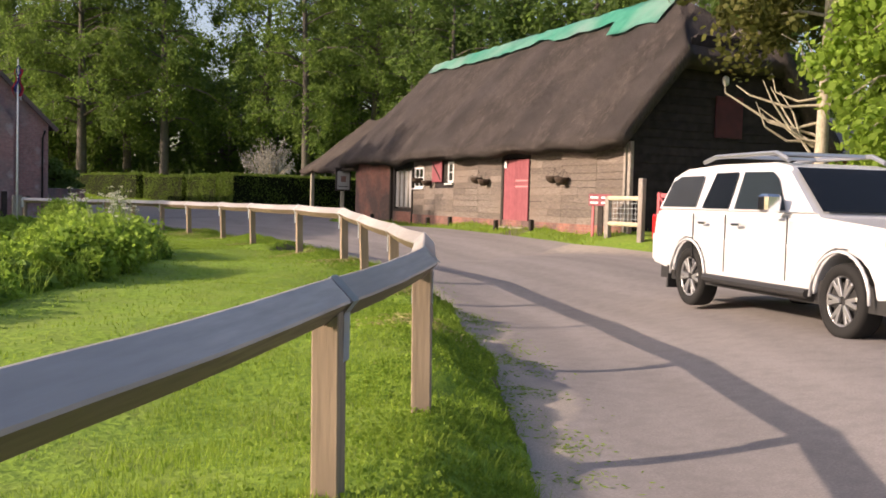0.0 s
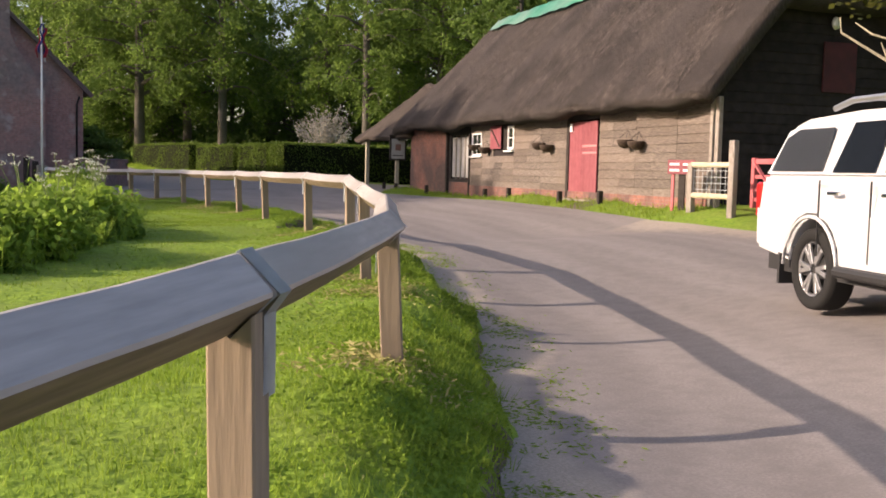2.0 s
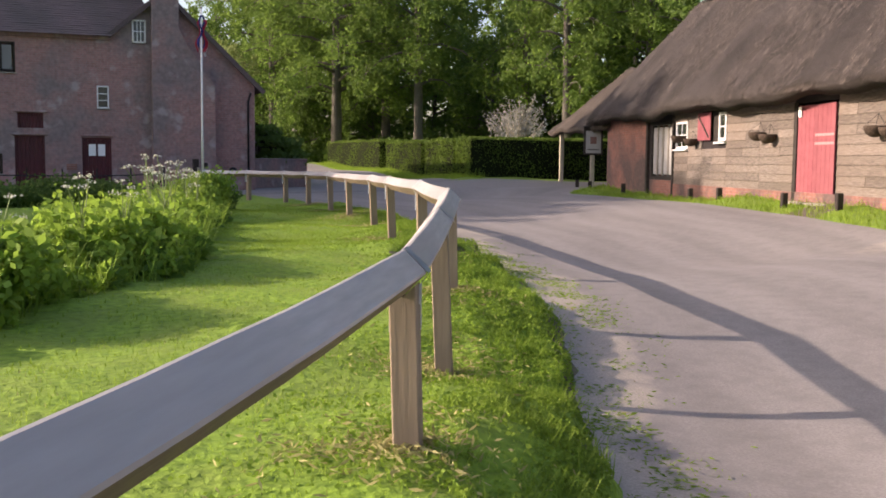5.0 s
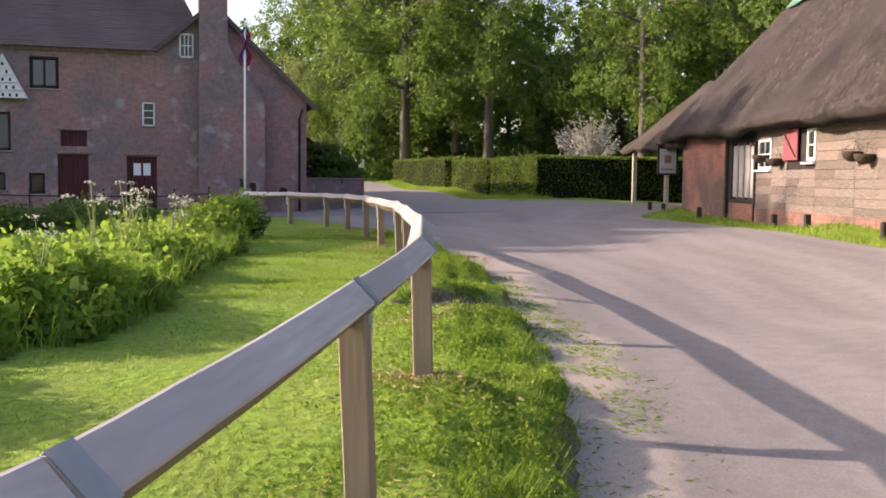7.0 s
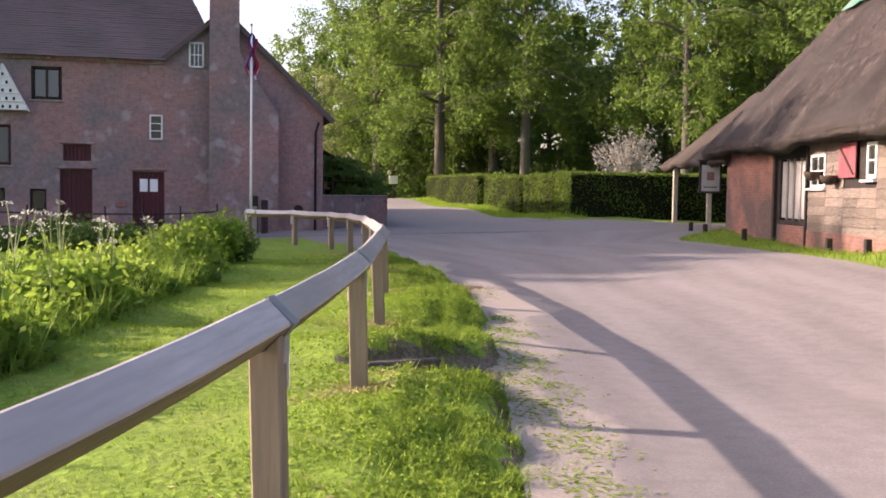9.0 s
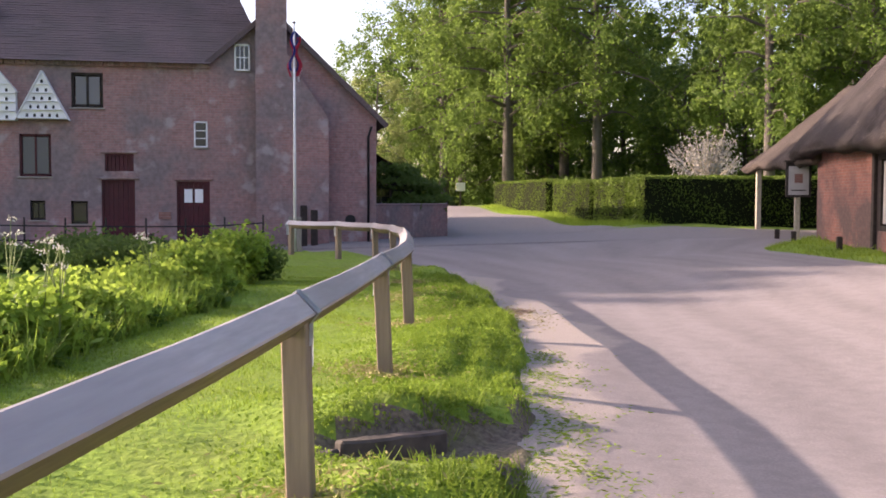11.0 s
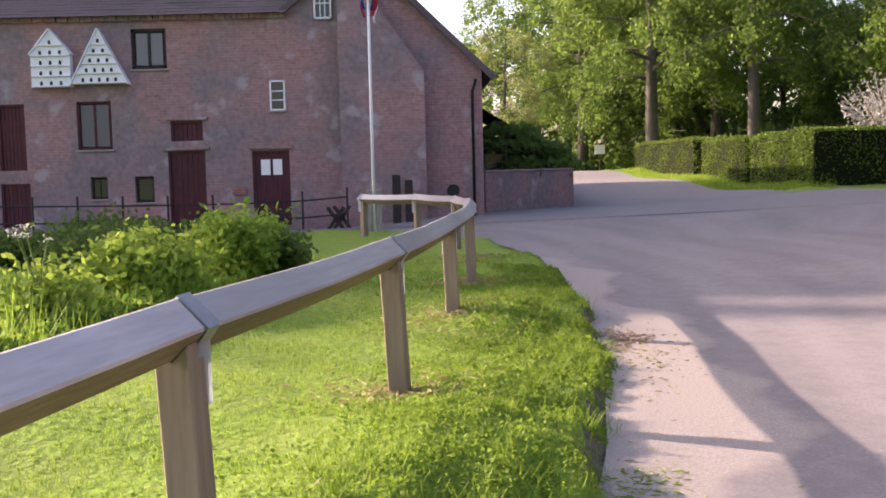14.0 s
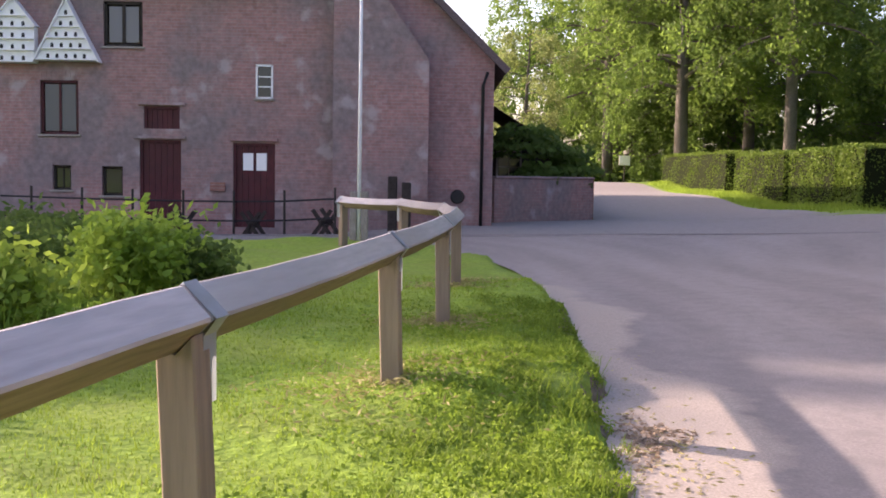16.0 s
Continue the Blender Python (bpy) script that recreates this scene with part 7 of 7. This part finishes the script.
# cut grass trodden flat along the gravel edge
n = 16000
cy = rng.uniform(3, 23, n)
cx = left_edge(cy) + np.abs(rng.normal(0.3, 0.22, n))
ok = np.sin(cx * 6.1 + 2 * np.sin(cy * 2.3)) * np.sin(cy * 3.2 + cx) > rng.uniform(-0.5, 0.9, n)
cx, cy = cx[ok], cy[ok]
cc = np.stack([cx, cy, road_z(cx, cy) + rng.uniform(0.003, 0.012, len(cx))], -1)
tagged(quads("clippings", leaves(rng, cc, 0.0085, 0.9, 5.5), M_TUFT), "flattened grass clippings on the gravel edge", "grass", kind="stuff")
# crumbs and dry stalks lying at the roadside
n = 700
gy_ = np.concatenate([rng.normal(26.0, 0.7, n // 2), rng.uniform(12, 29, n // 2)])
gx_ = left_edge(gy_) + np.abs(rng.normal(0.25, 0.16, n))
gc = np.stack([gx_, gy_, road_z(gx_, gy_) + 0.005], -1)
tagged(quads("roadside_debris", leaves(rng, gc, 0.009, 0.97, 5.0), M_DRY), "dry stalks and crumbs lying at the road edge", "debris", kind="stuff")
# brown leaves swept together at the verge corner
n = 900
la, lr = rng.uniform(0, 6.28, n), rng.uniform(0, 1, n) ** 0.7
lr = lr * (0.75 + 0.3 * np.sin(3 * la + 1) + 0.15 * np.sin(7 * la))
lx, ly = 11.07 + 0.24 * lr * np.cos(la) + 0.12 * lr * np.sin(la), 26.5 + 0.62 * lr * np.sin(la)
lc = np.stack([lx, ly, road_z(lx, ly) + rng.uniform(0.003, 0.01, n)], -1)
tagged(quads("leaf_litter", leaves(rng, lc, 0.012, 0.93, 2.6), M_LITTER), "brown fallen leaves and twigs swept against the verge", "leaf litter", kind="stuff")
# straw-coloured worn turf round the feet of the posts
wi = rng.integers(5, 15, 9000)
wr = np.abs(rng.normal(0, 0.3, 9000)) * np.where(wi == 12, 1.5, 1.0)
wa = rng.uniform(0, 6.28, 9000)
wx = np.array([p[0] for p in POSTS])[wi] + wr * np.cos(wa)
wy = np.array([p[1] for p in POSTS])[wi] + wr * np.sin(wa)
sel = (left_edge(wy) - wx > 0.05) & (notch(wx, wy) < 0.3)
wx, wy = wx[sel], wy[sel]
wc = np.stack([wx, wy, ground_z(wx, wy) + rng.uniform(0.012, 0.045, len(wx))], -1)
tagged(quads("worn_turf", leaves(rng, wc, 0.012, 0.6, 4.5), M_DRY), "straw-coloured worn grass round the post feet", "grass", kind="stuff")
